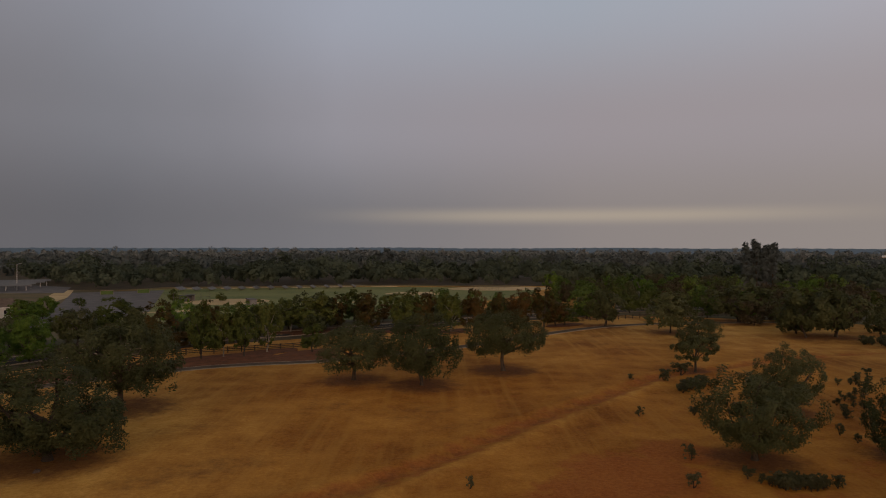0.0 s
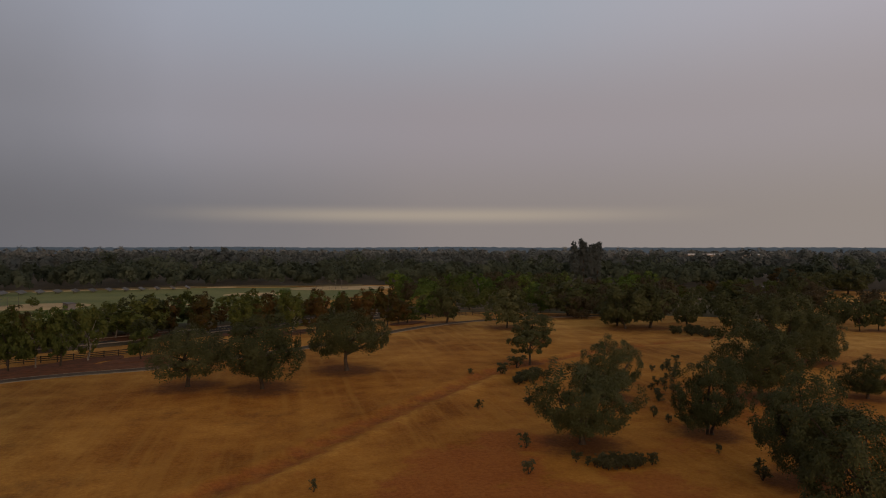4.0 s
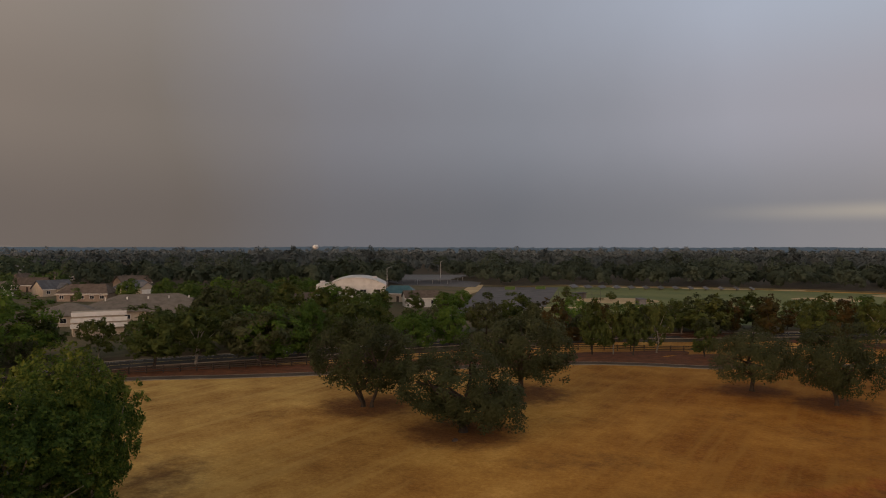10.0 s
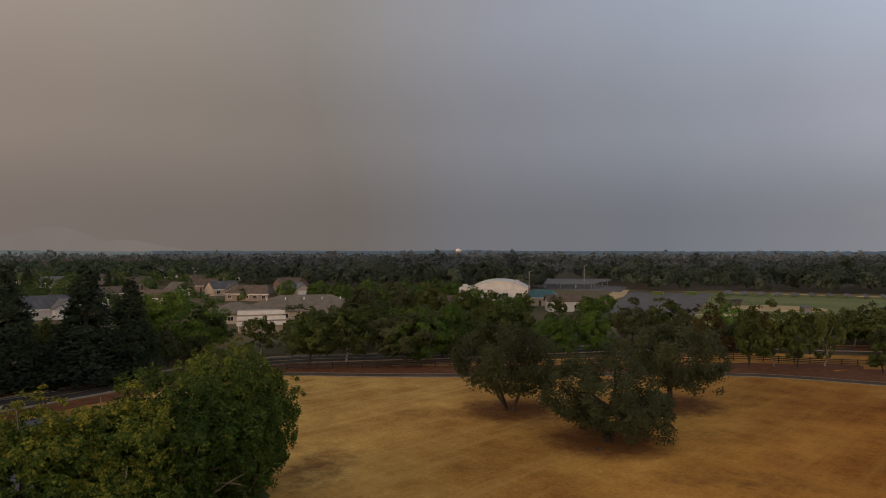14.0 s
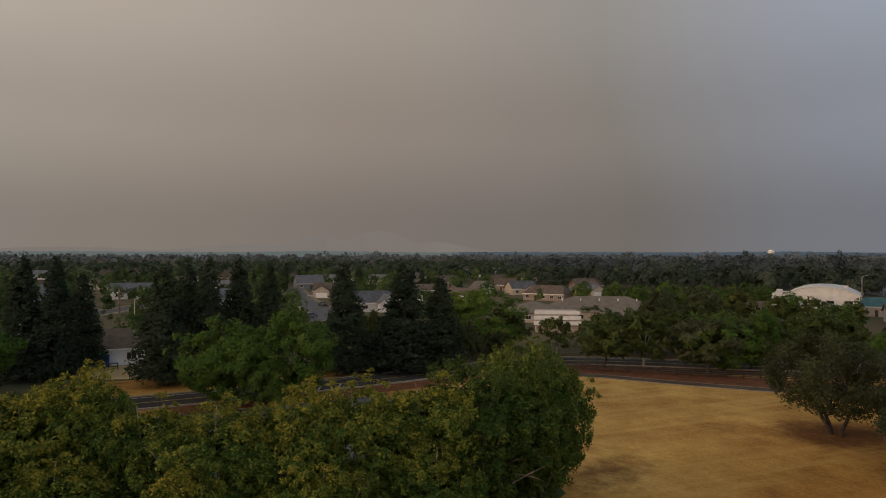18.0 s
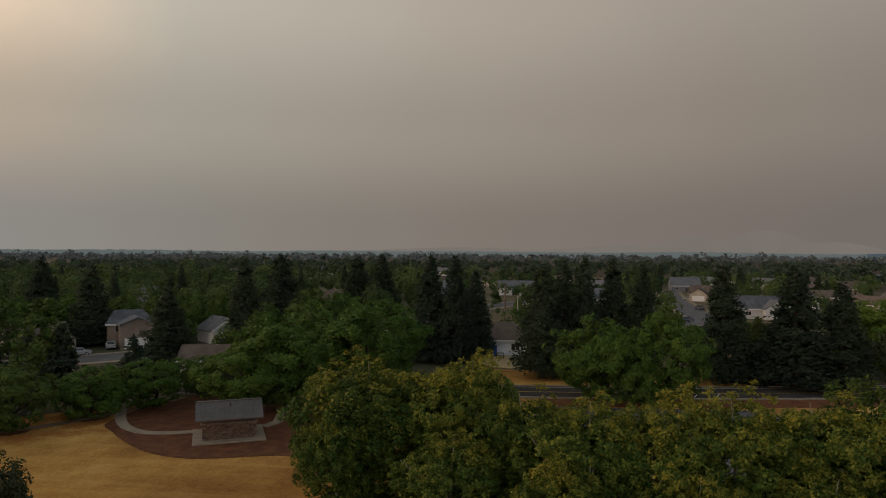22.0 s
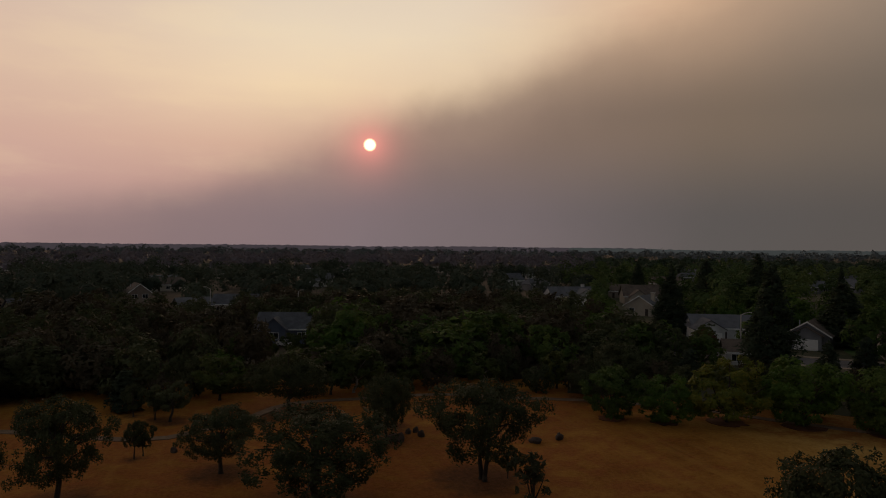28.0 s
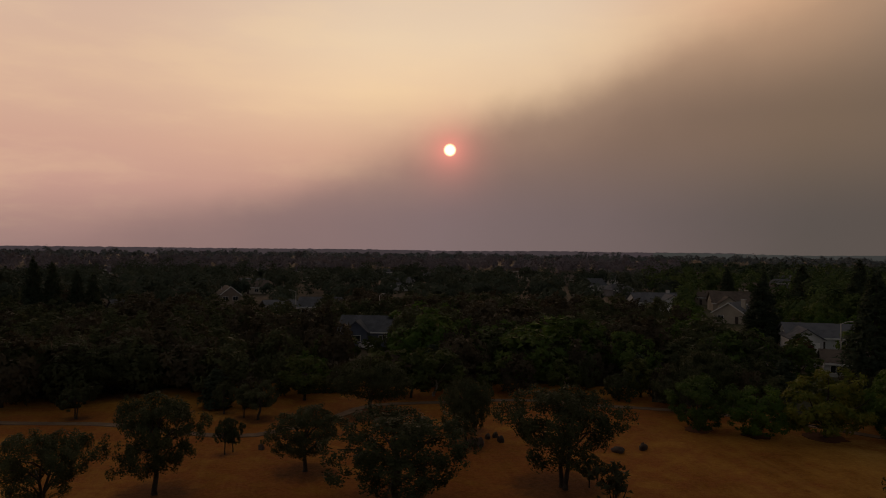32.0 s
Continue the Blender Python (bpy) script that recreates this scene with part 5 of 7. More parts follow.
def house(x, y, w, d, eave, ridge, walls, roof, label, turn=0.0, front=False, hip=0.0, wing=None, chimney=False, garage=True, floors=1, category="house", wrap=None):
    """A house whose front (-y) faces the open ground, turned by turn degrees more. front: a gable looks out over the front.
    wing: (x, width, depth out of the front, ridge height)."""
    a = math.atan2(-x, y) + radians(turn)
    root = tagged(new("house"), label, category, "houses of the town")
    root.matrix_basis = Matrix.Translation((x, y, 0)) @ Matrix.Rotation(a, 4, "Z")
    if front:
        part("wall", turn_all(gable_body(d, w, eave, ridge, hip), math.pi / 2), walls, root)
        part("roof", turn_all(gable_roof(d, w, eave, ridge, 0.5, 0.16, hip), math.pi / 2), roof, root)
        if not hip:
            y0, s = -d / 2 - 0.53, (ridge - eave) / (w / 2)
            bm = bmesh.new()
            for sg in (-1, 1):
                q = [bm.verts.new((sg * (w / 2 + 0.5), yy, eave - 0.5 * s - dz)) for yy in (y0, y0 + 0.05) for dz in (-0.18, 0.12)] + [bm.verts.new((0, yy, ridge - dz)) for yy in (y0, y0 + 0.05) for dz in (-0.18, 0.12)]
                for f in ((0, 1, 5, 4), (2, 3, 7, 6), (0, 2, 6, 4), (1, 3, 7, 5)):
                    bm.faces.new([q[i] for i in f])
            bmesh.ops.recalc_face_normals(bm, faces=bm.faces[:])
            part("bargeboard", bm, TRIM, root, "white bargeboards")
    else:
        part("wall", gable_body(w, d, eave, ridge, hip), walls, root)
        part("roof", gable_roof(w, d, eave, ridge, 0.5, 0.16, hip), roof, root)
        part("fascia", boxes((-w / 2 - 0.5, -d / 2 - 0.53, eave - 0.42, w / 2 + 0.5, -d / 2 - 0.505, eave - 0.12)), TRIM, root, "white fascia board")
    yf = -d / 2
    if wing:
        wx, ww, wd, wr = wing
        g = part("wall", turn_all(gable_body(wd + d / 2, ww, eave, wr), math.pi / 2), walls, root)
        g.location = (wx, yf - wd + (wd + d / 2) / 2, 0)
        r = part("roof", turn_all(gable_roof(wd + d / 2, ww, eave, wr, 0.45, 0.16), math.pi / 2), roof, root)
        r.location = (wx, yf - wd + (wd + d / 2) / 2, 0.03)
        if garage:
            garage_door(root, wx, yf - wd, min(4.8, ww - 1.2))
        else:
            window(root, wx, yf - wd, eave * 0.55, 1.8, 1.2)
    used = [wing[0]] if wing else []
    for f in range(floors):
        zc = (f + 0.52) * eave / floors
        for i in range(max(2, int(w / 3.6))):
            xx = -w / 2 + (i + 0.5) * w / max(2, int(w / 3.6))
            if f == 0 and any(abs(xx - u) < wing[1] / 2 + 0.9 for u in used):
                continue
            if f == 0 and i == 1 and not wrap:
                dr = part("door", boxes((xx - 0.46, yf - 0.05, 0.0, xx + 0.46, yf + 0.02, 2.05)), DARK_TRIM, root)
                part("handle", boxes((xx + 0.32, yf - 0.1, 1.0, xx + 0.38, yf - 0.055, 1.06)), STEEL, dr)
                continue
            window(root, xx, yf, zc, 1.5, 1.15)
    if chimney:
        ch = part("chimney", boxes((w * 0.22, -0.5, eave, w * 0.22 + 1.1, 0.4, ridge + 0.9)), walls, root)
        part("cap", boxes((w * 0.22 - 0.1, -0.6, ridge + 0.9, w * 0.22 + 1.2, 0.5, ridge + 1.05)), CONCRETE, ch)
    vents = max(1, int(w / 6))
    for i in range(vents):
        part("vent", boxes((-w * 0.3 + i * 3.1, 0.3 * d / 2 - 0.1, eave + 0.4 * (ridge - eave), -w * 0.3 + i * 3.1 + 0.2, 0.3 * d / 2 + 0.1, ridge - 0.3 * (ridge - eave) + 0.5)), STEEL, root)
    RESERVED.append((x, y, max(w, d) * 0.55))
    LANES.append((math.degrees(a - radians(turn)), math.degrees(w * 0.5 / math.hypot(x, y)) + (1.5 if math.hypot(x, y) < 240 else 0.0), math.hypot(x, y), 0.1 if math.hypot(x, y) < 240 else 0.4))
    return root


house(-106.1, -128.7, 13, 9, 3.0, 5.3, WHITE_WALL, GREY_ROOF, "white single-storey house with a pale grey roof", 15, wing=(-4.0, 6, 4, 4.8))
house(-116, -113, 8, 9, 3.0, 5.5, GREY_WALL, BROWN_ROOF, "dull grey house with a brown roof and wide garage", -8, front=True, garage=True, wing=(0, 5.5, 1.5, 4.6))
house(-123, -96.5, 10, 9, 2.9, 5.5, CREAM_WALL, BROWN_ROOF, "low cream house with a brown roof", 10, wing=(3, 5.5, 3, 4.6))
house(-136, -84.8, 8.6, 7, 4.9, 7.2, TAN_WALL, GREY_ROOF, "two-storey brown house with a slate-grey roof", 6, floors=2, hip=1.6, wing=(0.8, 6.4, 4.5, 6.2))
house(-144, -68, 7.4, 8, 2.9, 5.3, WHITE_WALL, GREY_ROOF, "white house with a steep gable and a garage", 24, front=True, wing=(1, 6, 1.5, 4.8))
house(-106.5, -52.8, 6.8, 6, 2.7, 4.5, CREAM_WALL, BROWN_ROOF, "small cream house with a brown roof behind the trees", -14)
house(-88, -100, 7, 6, 2.4, 4.0, WHITE_WALL, BROWN_ROOF, "low white outbuilding with a dark roof", 8)
house(-119, -222, 17, 11, 3.2, 6.0, WHITE_WALL, GREY_ROOF, "white house with a broad gable and chimney", 20, wing=(3, 8, 3, 5.6), chimney=True)
house(-145, -218, 13, 10, 3.0, 6.6, CREAM_WALL, BROWN_ROOF, "cream house with a brown gabled roof", 12, wing=(-2, 6, 3, 5.2))
house(-122, -181, 9, 9, 3.0, 5.8, CREAM_WALL, GREY_ROOF, "cream house with a grey roof and chimney", -20, chimney=True, front=True)
house(-13, -147, 11, 8, 3.2, 5.9, BLUE_WALL, GREY_ROOF, "slate-blue house with a small gable over its front", -12, wing=(-1.6, 4.6, 1.5, 5.2), garage=False)
house(25, -231, 6, 9, 5.4, 7.8, TAN_WALL, BROWN_ROOF, "tall tan house among dark trees", 10, floors=2, front=True)
house(8, -209, 9, 8, 3.0, 4.8, GREY_WALL, GREY_ROOF, "low grey house among dark trees", 14)
house(-4, -212, 12, 9, 3.0, 5.4, CREAM_WALL, GREY_ROOF, "low house with a grey roof among dark trees", -10)
house(48, -205, 10, 9, 3.0, 5.4, CREAM_WALL, GREY_ROOF, "pale house among dark trees", 14)
house(-224.6, 68.5, 13, 10, 3.2, 6.6, WHITE_WALL, GREY_ROOF, "white house with a dark blue-grey roof on the court", 18, wing=(3, 6.5, 3, 5.6))
house(-299.5, 72, 14, 10, 3.1, 6.2, CREAM_WALL, BROWN_ROOF, "cream house with a tan-brown roof on the court", -8, wing=(-3, 6.5, 3, 5.2))
house(-367, 76, 14, 11, 3.2, 7.2, GREY_WALL, GREY_ROOF, "grey house with a dark roof far down the street", 12)
house(-322, -8, 17, 10, 3.2, 6.4, WHITE_WALL, GREY_ROOF, "white house with a dark blue-grey roof", 5, wing=(4, 6, 2, 5.4))
for i, (hx, hy, hw, hr, wl, rf) in enumerate([(-248, 113, 12, 5.6, CREAM_WALL, BROWN_ROOF), (-296, 143, 10, 5.9, WHITE_WALL, TAN_ROOF), (-284, 158, 12, 6.2, CREAM_WALL, GREY_ROOF), (-246, 150, 18, 6.0, TAN_WALL, BROWN_ROOF), (-330, 118, 13, 6.0, CREAM_WALL, BROWN_ROOF), (-262, 180, 13, 5.8, CREAM_WALL, GREY_ROOF), (-318, 168, 13, 6.0, TAN_WALL, BROWN_ROOF), (-265, 96, 11, 5.8, WHITE_WALL, GREY_ROOF), (-300, 205, 14, 6, TAN_WALL, BROWN_ROOF), (-350, 30, 14, 6, CREAM_WALL, GREY_ROOF), (-270, 26, 13, 6, WHITE_WALL, GREY_ROOF)]):
    house(hx, hy, hw, 10, 3.0, hr, wl, rf, ["cream house with a hipped brown roof", "white house with a tan roof", "house with a grey hipped roof", "tan house with a broad brown roof"][i % 4], 25 * ((i % 3) - 1), hip=2.5 if i % 2 else 0.0, wing=(2, 6, 2.5, 5.0) if i % 3 else None)
# the unfinished house in its white wrap
unfinished = house(-138, -6, 9, 9, 3.1, 5.9, WRAP, BROWN_ROOF, "unfinished house in white house wrap under a brown roof", 0, hip=2.6, garage=False, wrap=True)

# further roofs among the trees
rng_h = np.random.default_rng(77)
made_h, tries_h = 0, 0
while made_h < 70 and tries_h < 3000:
    tries_h += 1
    ha, hd = rng_h.uniform(60, 200), math.sqrt(rng_h.uniform(240 ** 2, 620 ** 2))
    if ha > 152 and hd < 280:
        continue
    hx, hy = polar(ha, hd)
    if any((hx - p) ** 2 + (hy - q) ** 2 < (r + 14) ** 2 for p, q, r in RESERVED) or near(STREET, np.array(hx), np.array(hy), 2) < 12 or near(STREET_K, np.array(hx), np.array(hy), 2) < 13:
        continue
    k = int(rng_h.integers(0, 4))
    house(round(hx, 1), round(hy, 1), rng_h.uniform(11, 16), rng_h.uniform(8, 11), 3.0, rng_h.uniform(5.2, 6.4), [WHITE_WALL, CREAM_WALL, TAN_WALL, GREY_WALL][k], [GREY_ROOF, BROWN_ROOF, BROWN_ROOF, GREY_ROOF][k],
          ["white house with a grey roof among trees", "cream house with a brown roof among trees", "tan house with a brown roof among trees", "grey house with a dark roof among trees"][k], rng_h.uniform(-40, 40), hip=2.4 if k % 2 else 0.0, garage=False)
    made_h += 1


# ---- larger buildings ----
def care_centre():
    root = tagged(new("low_building"), "large low building with broad weathered tan hipped roofs", "building")
    root.matrix_basis = Matrix.Translation((-172, 123, 0)) @ Matrix.Rotation(radians(58), 4, "Z") @ Matrix.Scale(0.82, 4)
    for x, y, w, d, e, r in ((0, 0, 40, 24, 3.6, 8.0), (-24, -8, 18, 20, 3.4, 6.4), (22, -2, 18, 16, 3.2, 5.6), (6, -14, 14, 10, 3.2, 5.4)):
        b = part("wall", gable_body(w, d, e, r, 5.0), CREAM_WALL, root)
        b.location = (x, y, 0)
        t = part("roof", gable_roof(w, d, e, r, 0.9, 0.2, min(w, d) * 0.45), TAN_ROOF, root)
        t.location = (x, y, 0.01 * x / 10)
        for i in range(int(w / 5)):
            window(root, x - w / 2 + 2.5 + 5 * i, y - d / 2, 1.7, 1.7, 1.3)
    for i in range(5):
        part("roof_vent", boxes((-14 + i * 6.5, -4, 6.4, -13.6 + i * 6.5, -3.6, 7.6)), TRIM, root, "white roof vent")
    RESERVED.append((-172, 122, 30))
    front_ = tagged(new("white_annexe"), "white flat-roofed annexe with broad horizontal bands", "building")
    front_.matrix_basis = Matrix.Translation((-149.5, 93.5, 0)) @ Matrix.Rotation(radians(62), 4, "Z")
    part("wall", boxes((-5.2, -3, -0.2, 5.2, 4, 5.1)), CREAM_WALL, front_)
    for i in range(3):
        part("band", boxes((-5.6 - 0.1 * i, -3.5 - 0.3 * i, 4.5 - 1.3 * i, 5.6 + 0.1 * i, -3.02, 5.4 - 1.3 * i)), TRIM, front_, "broad white band")
    window(front_, 1.5, -3, 0.6, 1.6, 0.9)
    RESERVED.append((-150, 94, 8))
    LANES.append((58, 3.2, 178, 0.0))
    LANES.append((53, 6, 205, 0.4))


def gym():
    root = tagged(new("gymnasium"), "large white hall with a low arched roof", "building")
    root.matrix_basis = Matrix.Translation((-147.6, 185.6, 0)) @ Matrix.Rotation(radians(36), 4, "Z")
    w, d, e, r = 19.0, 20.0, 7.4, 9.9
    part("wall", boxes((-w / 2, -d / 2, -0.2, w / 2, d / 2, e)), WHITE_WALL, root)
    V, F = [], []
    k = 14
    for j, yy in enumerate((-d / 2 - 0.3, d / 2 + 0.3)):
        for z in (0, 0.25):
            for i in range(k + 1):
                s = i / k * 2 - 1
                V.append((s * (w / 2 + 0.2), yy, e - 0.1 + z + (r - e) * (1 - abs(s) ** 2.4)))
    n = k + 1
    for i in range(k):
        F += [(n + i, n + i + 1, 3 * n + i + 1, 3 * n + i), (i + 1, i, 2 * n + i, 2 * n + i + 1), (i, i + 1, n + i + 1, n + i), (2 * n + i + 1, 2 * n + i, 3 * n + i, 3 * n + i + 1)]
    F += [(0, n, 3 * n, 2 * n), (k, 2 * n + k, 3 * n + k, n + k)]
    part("roof", mesh_of("roof", V, F, WHITE_ROOF), WHITE_ROOF, root, "white arched roof")
    V2, F2 = [], []
    for i in range(k + 1):
        s = i / k * 2 - 1
        zz = e - 0.12 + (r - e) * (1 - abs(s) ** 2.4)
        V2 += [(s * w / 2, -d / 2 + 0.02, e - 0.02), (s * w / 2, -d / 2 + 0.02, zz)]
    for i in range(k):
        F2.append((2 * i, 2 * i + 2, 2 * i + 3, 2 * i + 1))
    part("gable_wall", mesh_of("gable_wall", V2, F2, WHITE_WALL), WHITE_WALL, root)
    part("side_wing", boxes((-w / 2 - 3.6, -d / 2 + 1, -0.2, -w / 2 - 0.01, d / 2 - 3, 7.6)), WHITE_WALL, root, "narrower white side wing")
    part("roof_unit", boxes((-w / 2 - 2.8, -4, 7.6, -w / 2 - 1.2, -2, 8.6)), STEEL, root, "rooftop ventilation unit")
    part("roof_unit", boxes((5, -1, 8.9, 6.6, 0.6, 10.0)), STEEL, root, "rooftop ventilation unit")
    for i in range(4):
        window(root, -7 + i * 4.6, -d / 2, 5.6, 2.0, 0.9)
    part("door", boxes((-1.2, -d / 2 - 0.05, 0, 1.2, -d / 2 + 0.02, 2.3)), DARK_TRIM, root)
    RESERVED.append((-150, 184, 17))
    LANES.append((39.3, 4.2, 240, 0.35))


care_centre()
gym()
house(-128.2, 195, 11, 8, 3.2, 5.2, WHITE_WALL, BROWN_ROOF, "low white building with a brown roof beside the hall", 10, garage=False)
house(-146.6, 209, 12, 8, 3.2, 5.6, CREAM_WALL, TEAL_ROOF, "low building with a teal metal roof", -10, garage=False, hip=2.5)
house(-160, 172, 8, 7, 3.0, 4.6, TAN_WALL, BROWN_ROOF, "low tan building beside the hall", 0, garage=False)
LANES += [(62.5, 6.5, 330, 0.12), (174.9, 2.6, 147, 0.0), (121, 6, 160, 0.1), (130, 8, 165, 0.3), (139, 4, 165, 0.4), (151.9, 2.2, 250, 0.2), (146, 2.5, 215, 0.25), (33.5, 2.6, 240, 0.2), (25, 9, 330, 0.0), (30, 6, 330, 0.05), (92.3, 2.0, 140, 0.0), (91, 3, 215, 0.1), (73, 2, 235, 0.3), (78, 4, 310, 0.25), (116, 4, 95, 0.0)]

# ---- trees among the houses and in the woods ----
wood_mid = Kind([(broad_tree("woodland_oak", "dark oak crowded among other trees", 301 + i, 9, 10, [OAK_LEAF, GLARE_BROWNED_LEAF, OAK_LEAF, GLARE_BROWNED_LEAF][i], BARK, 1700, 0.48, bottom=0.1, count=60, lump=0.95, thick=0.025), 9, 10) for i in range(4)], 21, "oaks of the wood")
# leaf colour already has the distance haze mixed in
far_tall = Kind([(broad_tree("far_tree", "tall dim tree standing above the far woods", 341 + i, 17, 11, HAZED_WOOD_LEAF, BARK, 900, 1.2, bottom=0.1, count=40, lump=1.3, thick=0.02), 17, 11) for i in range(2)], 23, "tall far trees")
town_mid = Kind([(broad_tree("garden_tree", "green garden tree among the houses", 321 + i, 9, 8, [BROAD_LEAF, GARDEN_LEAF, BROAD_LEAF, GARDEN_LEAF, GARDEN_LEAF][i], BARK, 1700, 0.44, bottom=0.1, count=60, lump=0.8, thick=0.022), 9, 8) for i in range(5)], 22, "garden trees")
for x, y, h in ((-118, -88, 5.0), (-143, -64, 4.5), (-185, 32, 3.5), (-86, -108, 5)):
    maroon.plant(x, y, h, h)
for x, y, h, w in STREET_GREEN + STREET_RUST + BROAD_PARK + REDWOODS + CONIFERS_TOWN + ROW_PATH:
    RESERVED.append((x, y, w * 0.3))
along(ROAD_N, -11, -6.5, 7, [green_mid, green_mid, rust_mid, oak_mid], 31, 4.2, 6.2, 1.0, 0.24, 0.62)
along(ROAD_N, 6, 8, 9, [green_mid, oak_mid, rust_mid], 32, 4, 5.8, 1.0, 0.24, 0.60)
along(ROAD_N, -18, -13, 9, [town_mid, green_mid], 33, 6, 9, 0.85, 0.1, 0.42)
along(PATH_S, -9, -3.5, 4.5, [green_mid, wood_mid, green_mid, wood_mid], 34, 4, 6.5, 0.95, 0.42, 1.0)
along(PATH_S, -20, -10, 5, [wood_mid, wood_mid, town_mid, fir], 39, 4, 6, 0.9, 0.35, 1.0)
along(ROAD_N, -16, -7, 6.5, [green_mid, town_mid, oak_mid], 40, 5, 8, 0.85, 0.12, 0.3)
for x, y, h in ((-12, -124, 4.6), (-7, -121, 5), (-17, -126, 5.2), (-2, -118, 5.6), (-21, -119, 5.6), (-11, -113, 4.2), (-84, -106, 6), (-93, -117, 5), (-80, -112, 5.5), (-135, 166, 8), (-128, 172, 7.5), (-142, 160, 8), (-121, 163, 7), (-146, 152, 7), (-118, 176, 6.5), (-113, 184, 6)):
    green_mid.plant(x, y, h, h * 0.9)
scatter(green_mid, 44, 30, 36, 58, 138, 180, 5, 7.5, 0.95)
scatter(wood_mid, 35, 62, 143, 172, 98, 165, 7, 10, 1.1, lambda r: wood_mid if r.uniform() < 0.85 else town_mid)
scatter(wood_mid, 36, 40, 172, 206, 106, 150, 6.5, 9, 1.1)
scatter(town_mid, 1, 150, 104, 150, 112, 190, 5.5, 10.5)
thicket("garden_trees", "green garden trees and shrubs between the houses", 2, 290, 98, 152, 180, 310, 6, 12.5, 300, 0.7, TOWN_LEAF, 0.8)
thicket("garden_shrubs", "low garden shrubs and hedges round the houses", 20, 300, 58, 150, 125, 330, 1.2, 3.2, 120, 0.38, TOWN_LEAF, 1.0)
thicket("garden_trees", "green garden trees and shrubs between the houses", 21, 160, 58, 98, 200, 330, 4, 8, 360, 0.55, TOWN_LEAF, 0.85)
scatter(redwood, 3, 22, 98, 150, 170, 300, 11, 16, 0.36)
scatter(fir, 4, 26, 60, 98, 230, 420, 8, 13, 0.36)
scatter(town_mid, 5, 20, 60, 98, 150, 220, 4, 8)
scatter(wood_mid, 6, 150, 150, 204, 98, 200, 6, 9.5, 1.1)
scatter(town_mid, 7, 62, -31, -9, 200, 320, 7, 10, 0.95, lambda r: wood_mid if r.uniform() < 0.55 else town_mid)
scatter(wood_mid, 8, 26, -47, -24, 170, 330, 6, 9, 1.1)
scatter(town_mid, 9, 34, 28, 58, 150, 300, 6, 9)

for x, y, h, w in TALL_FAR:
    far_tall.plant(x, y, h, w, "tall dim tree standing above the far woods")
# each farther ring takes leaves with more haze mixed into the colour
WOODS = "dark olive oak woods stretching to the horizon"
thicket("woodland", WOODS, 11, 680, -60, 60, 345, 470, 7, 13, 230, 1.3, FAR_HAZED_LEAF, 1.0)
thicket("woodland", WOODS, 12, 1500, -62, 62, 460, 950, 7, 14, 80, 2.2, HAZED_WOOD_LEAF, 1.0)
thicket("woodland", "tall green trees among far houses", 43, 300, 100, 152, 290, 470, 8, 13, 170, 1.0, TOWN_LEAF, 0.9)
thicket("woodland", "green trees among far houses", 13, 600, 60, 152, 290, 470, 4, 9.5, 140, 1.0, TOWN_LEAF, 0.9)
thicket("woodland", "green trees among far houses", 14, 1300, 60, 152, 460, 950, 5, 11, 75, 2.0, HAZED_TOWN_LEAF, 1.0)
thicket("woodland", WOODS, 15, 700, 150, 212, 195, 460, 7, 11, 190, 1.0, FAR_HAZED_LEAF, 1.0)
thicket("woodland", "dim woods with mauve haze put into their leaf colour", 16, 800, 150, 215, 450, 950, 7, 14, 80, 1.8, MAUVE_HAZE_LEAF, 1.0)
thicket("woodland", "woods at the horizon with haze put into their leaf colour", 17, 3000, -65, 215, 940, 1900, 7, 16, 45, 3.6, HAZE_LEAF, 1.1)
thicket("woodland", "oak woods beyond the open ground", 19, 500, 212, 296, 150, 900, 7, 12, 80, 1.5, FAR_HAZED_LEAF, 0.9)


def hills(name, a0, a1, d, low, high, seed, material, label, rough=0.6, k=500, taper=False):
    """A far ridge or line of trees between the heights low and high."""
    V, F = [], []
    for i in range(k + 1):
        a = a0 + (a1 - a0) * i / k
        h = low + (high - low) * (0.5 + 0.5 * noise.noise((a * 0.11, seed, 0))) + rough * (high - low) * noise.noise((a * 2.3, seed, 3)) * 0.5 + rough * (high - low) * noise.noise((a * 7.1, seed, 5)) * 0.3
        h *= min(1.0, 2.5 * i / k, 2.5 * (k - i) / k) if taper else 1.0
        x, y = polar(a, d)
        x2, y2 = polar(a, d + 60)
        V += [(x, y, -1), (x2, y2, max(h, 1.0))]
    for i in range(k):
        F.append((2 * i, 2 * i + 2, 2 * i + 3, 2 * i + 1))
    return tagged(new(name, mesh_of(name, V, F, material, True)), label, "hills", kind="structure")


def far_hill(name, humps, a0, a1, d, material, label, k=260):
    """A far ridge of rounded humps: angle, half width, height."""
    V, F = [], []
    for i in range(k + 1):
        a = a0 + (a1 - a0) * i / k
        h = max(hh * math.exp(-((a - c) / w) ** 2) for c, w, hh in humps) * min(1.0, 10.0 * i / k, 10.0 * (k - i) / k)
        h += 6 * noise.noise((a * 1.7, 3, 0))
        V += [(*polar(a, d), -1), (*polar(a, d + 60), max(20 + h, 1.0))]
    for i in range(k):
        F.append((2 * i, 2 * i + 2, 2 * i + 3, 2 * i + 1))
    return tagged(new(name, mesh_of(name, V, F, material, True)), label, "hills", kind="structure")


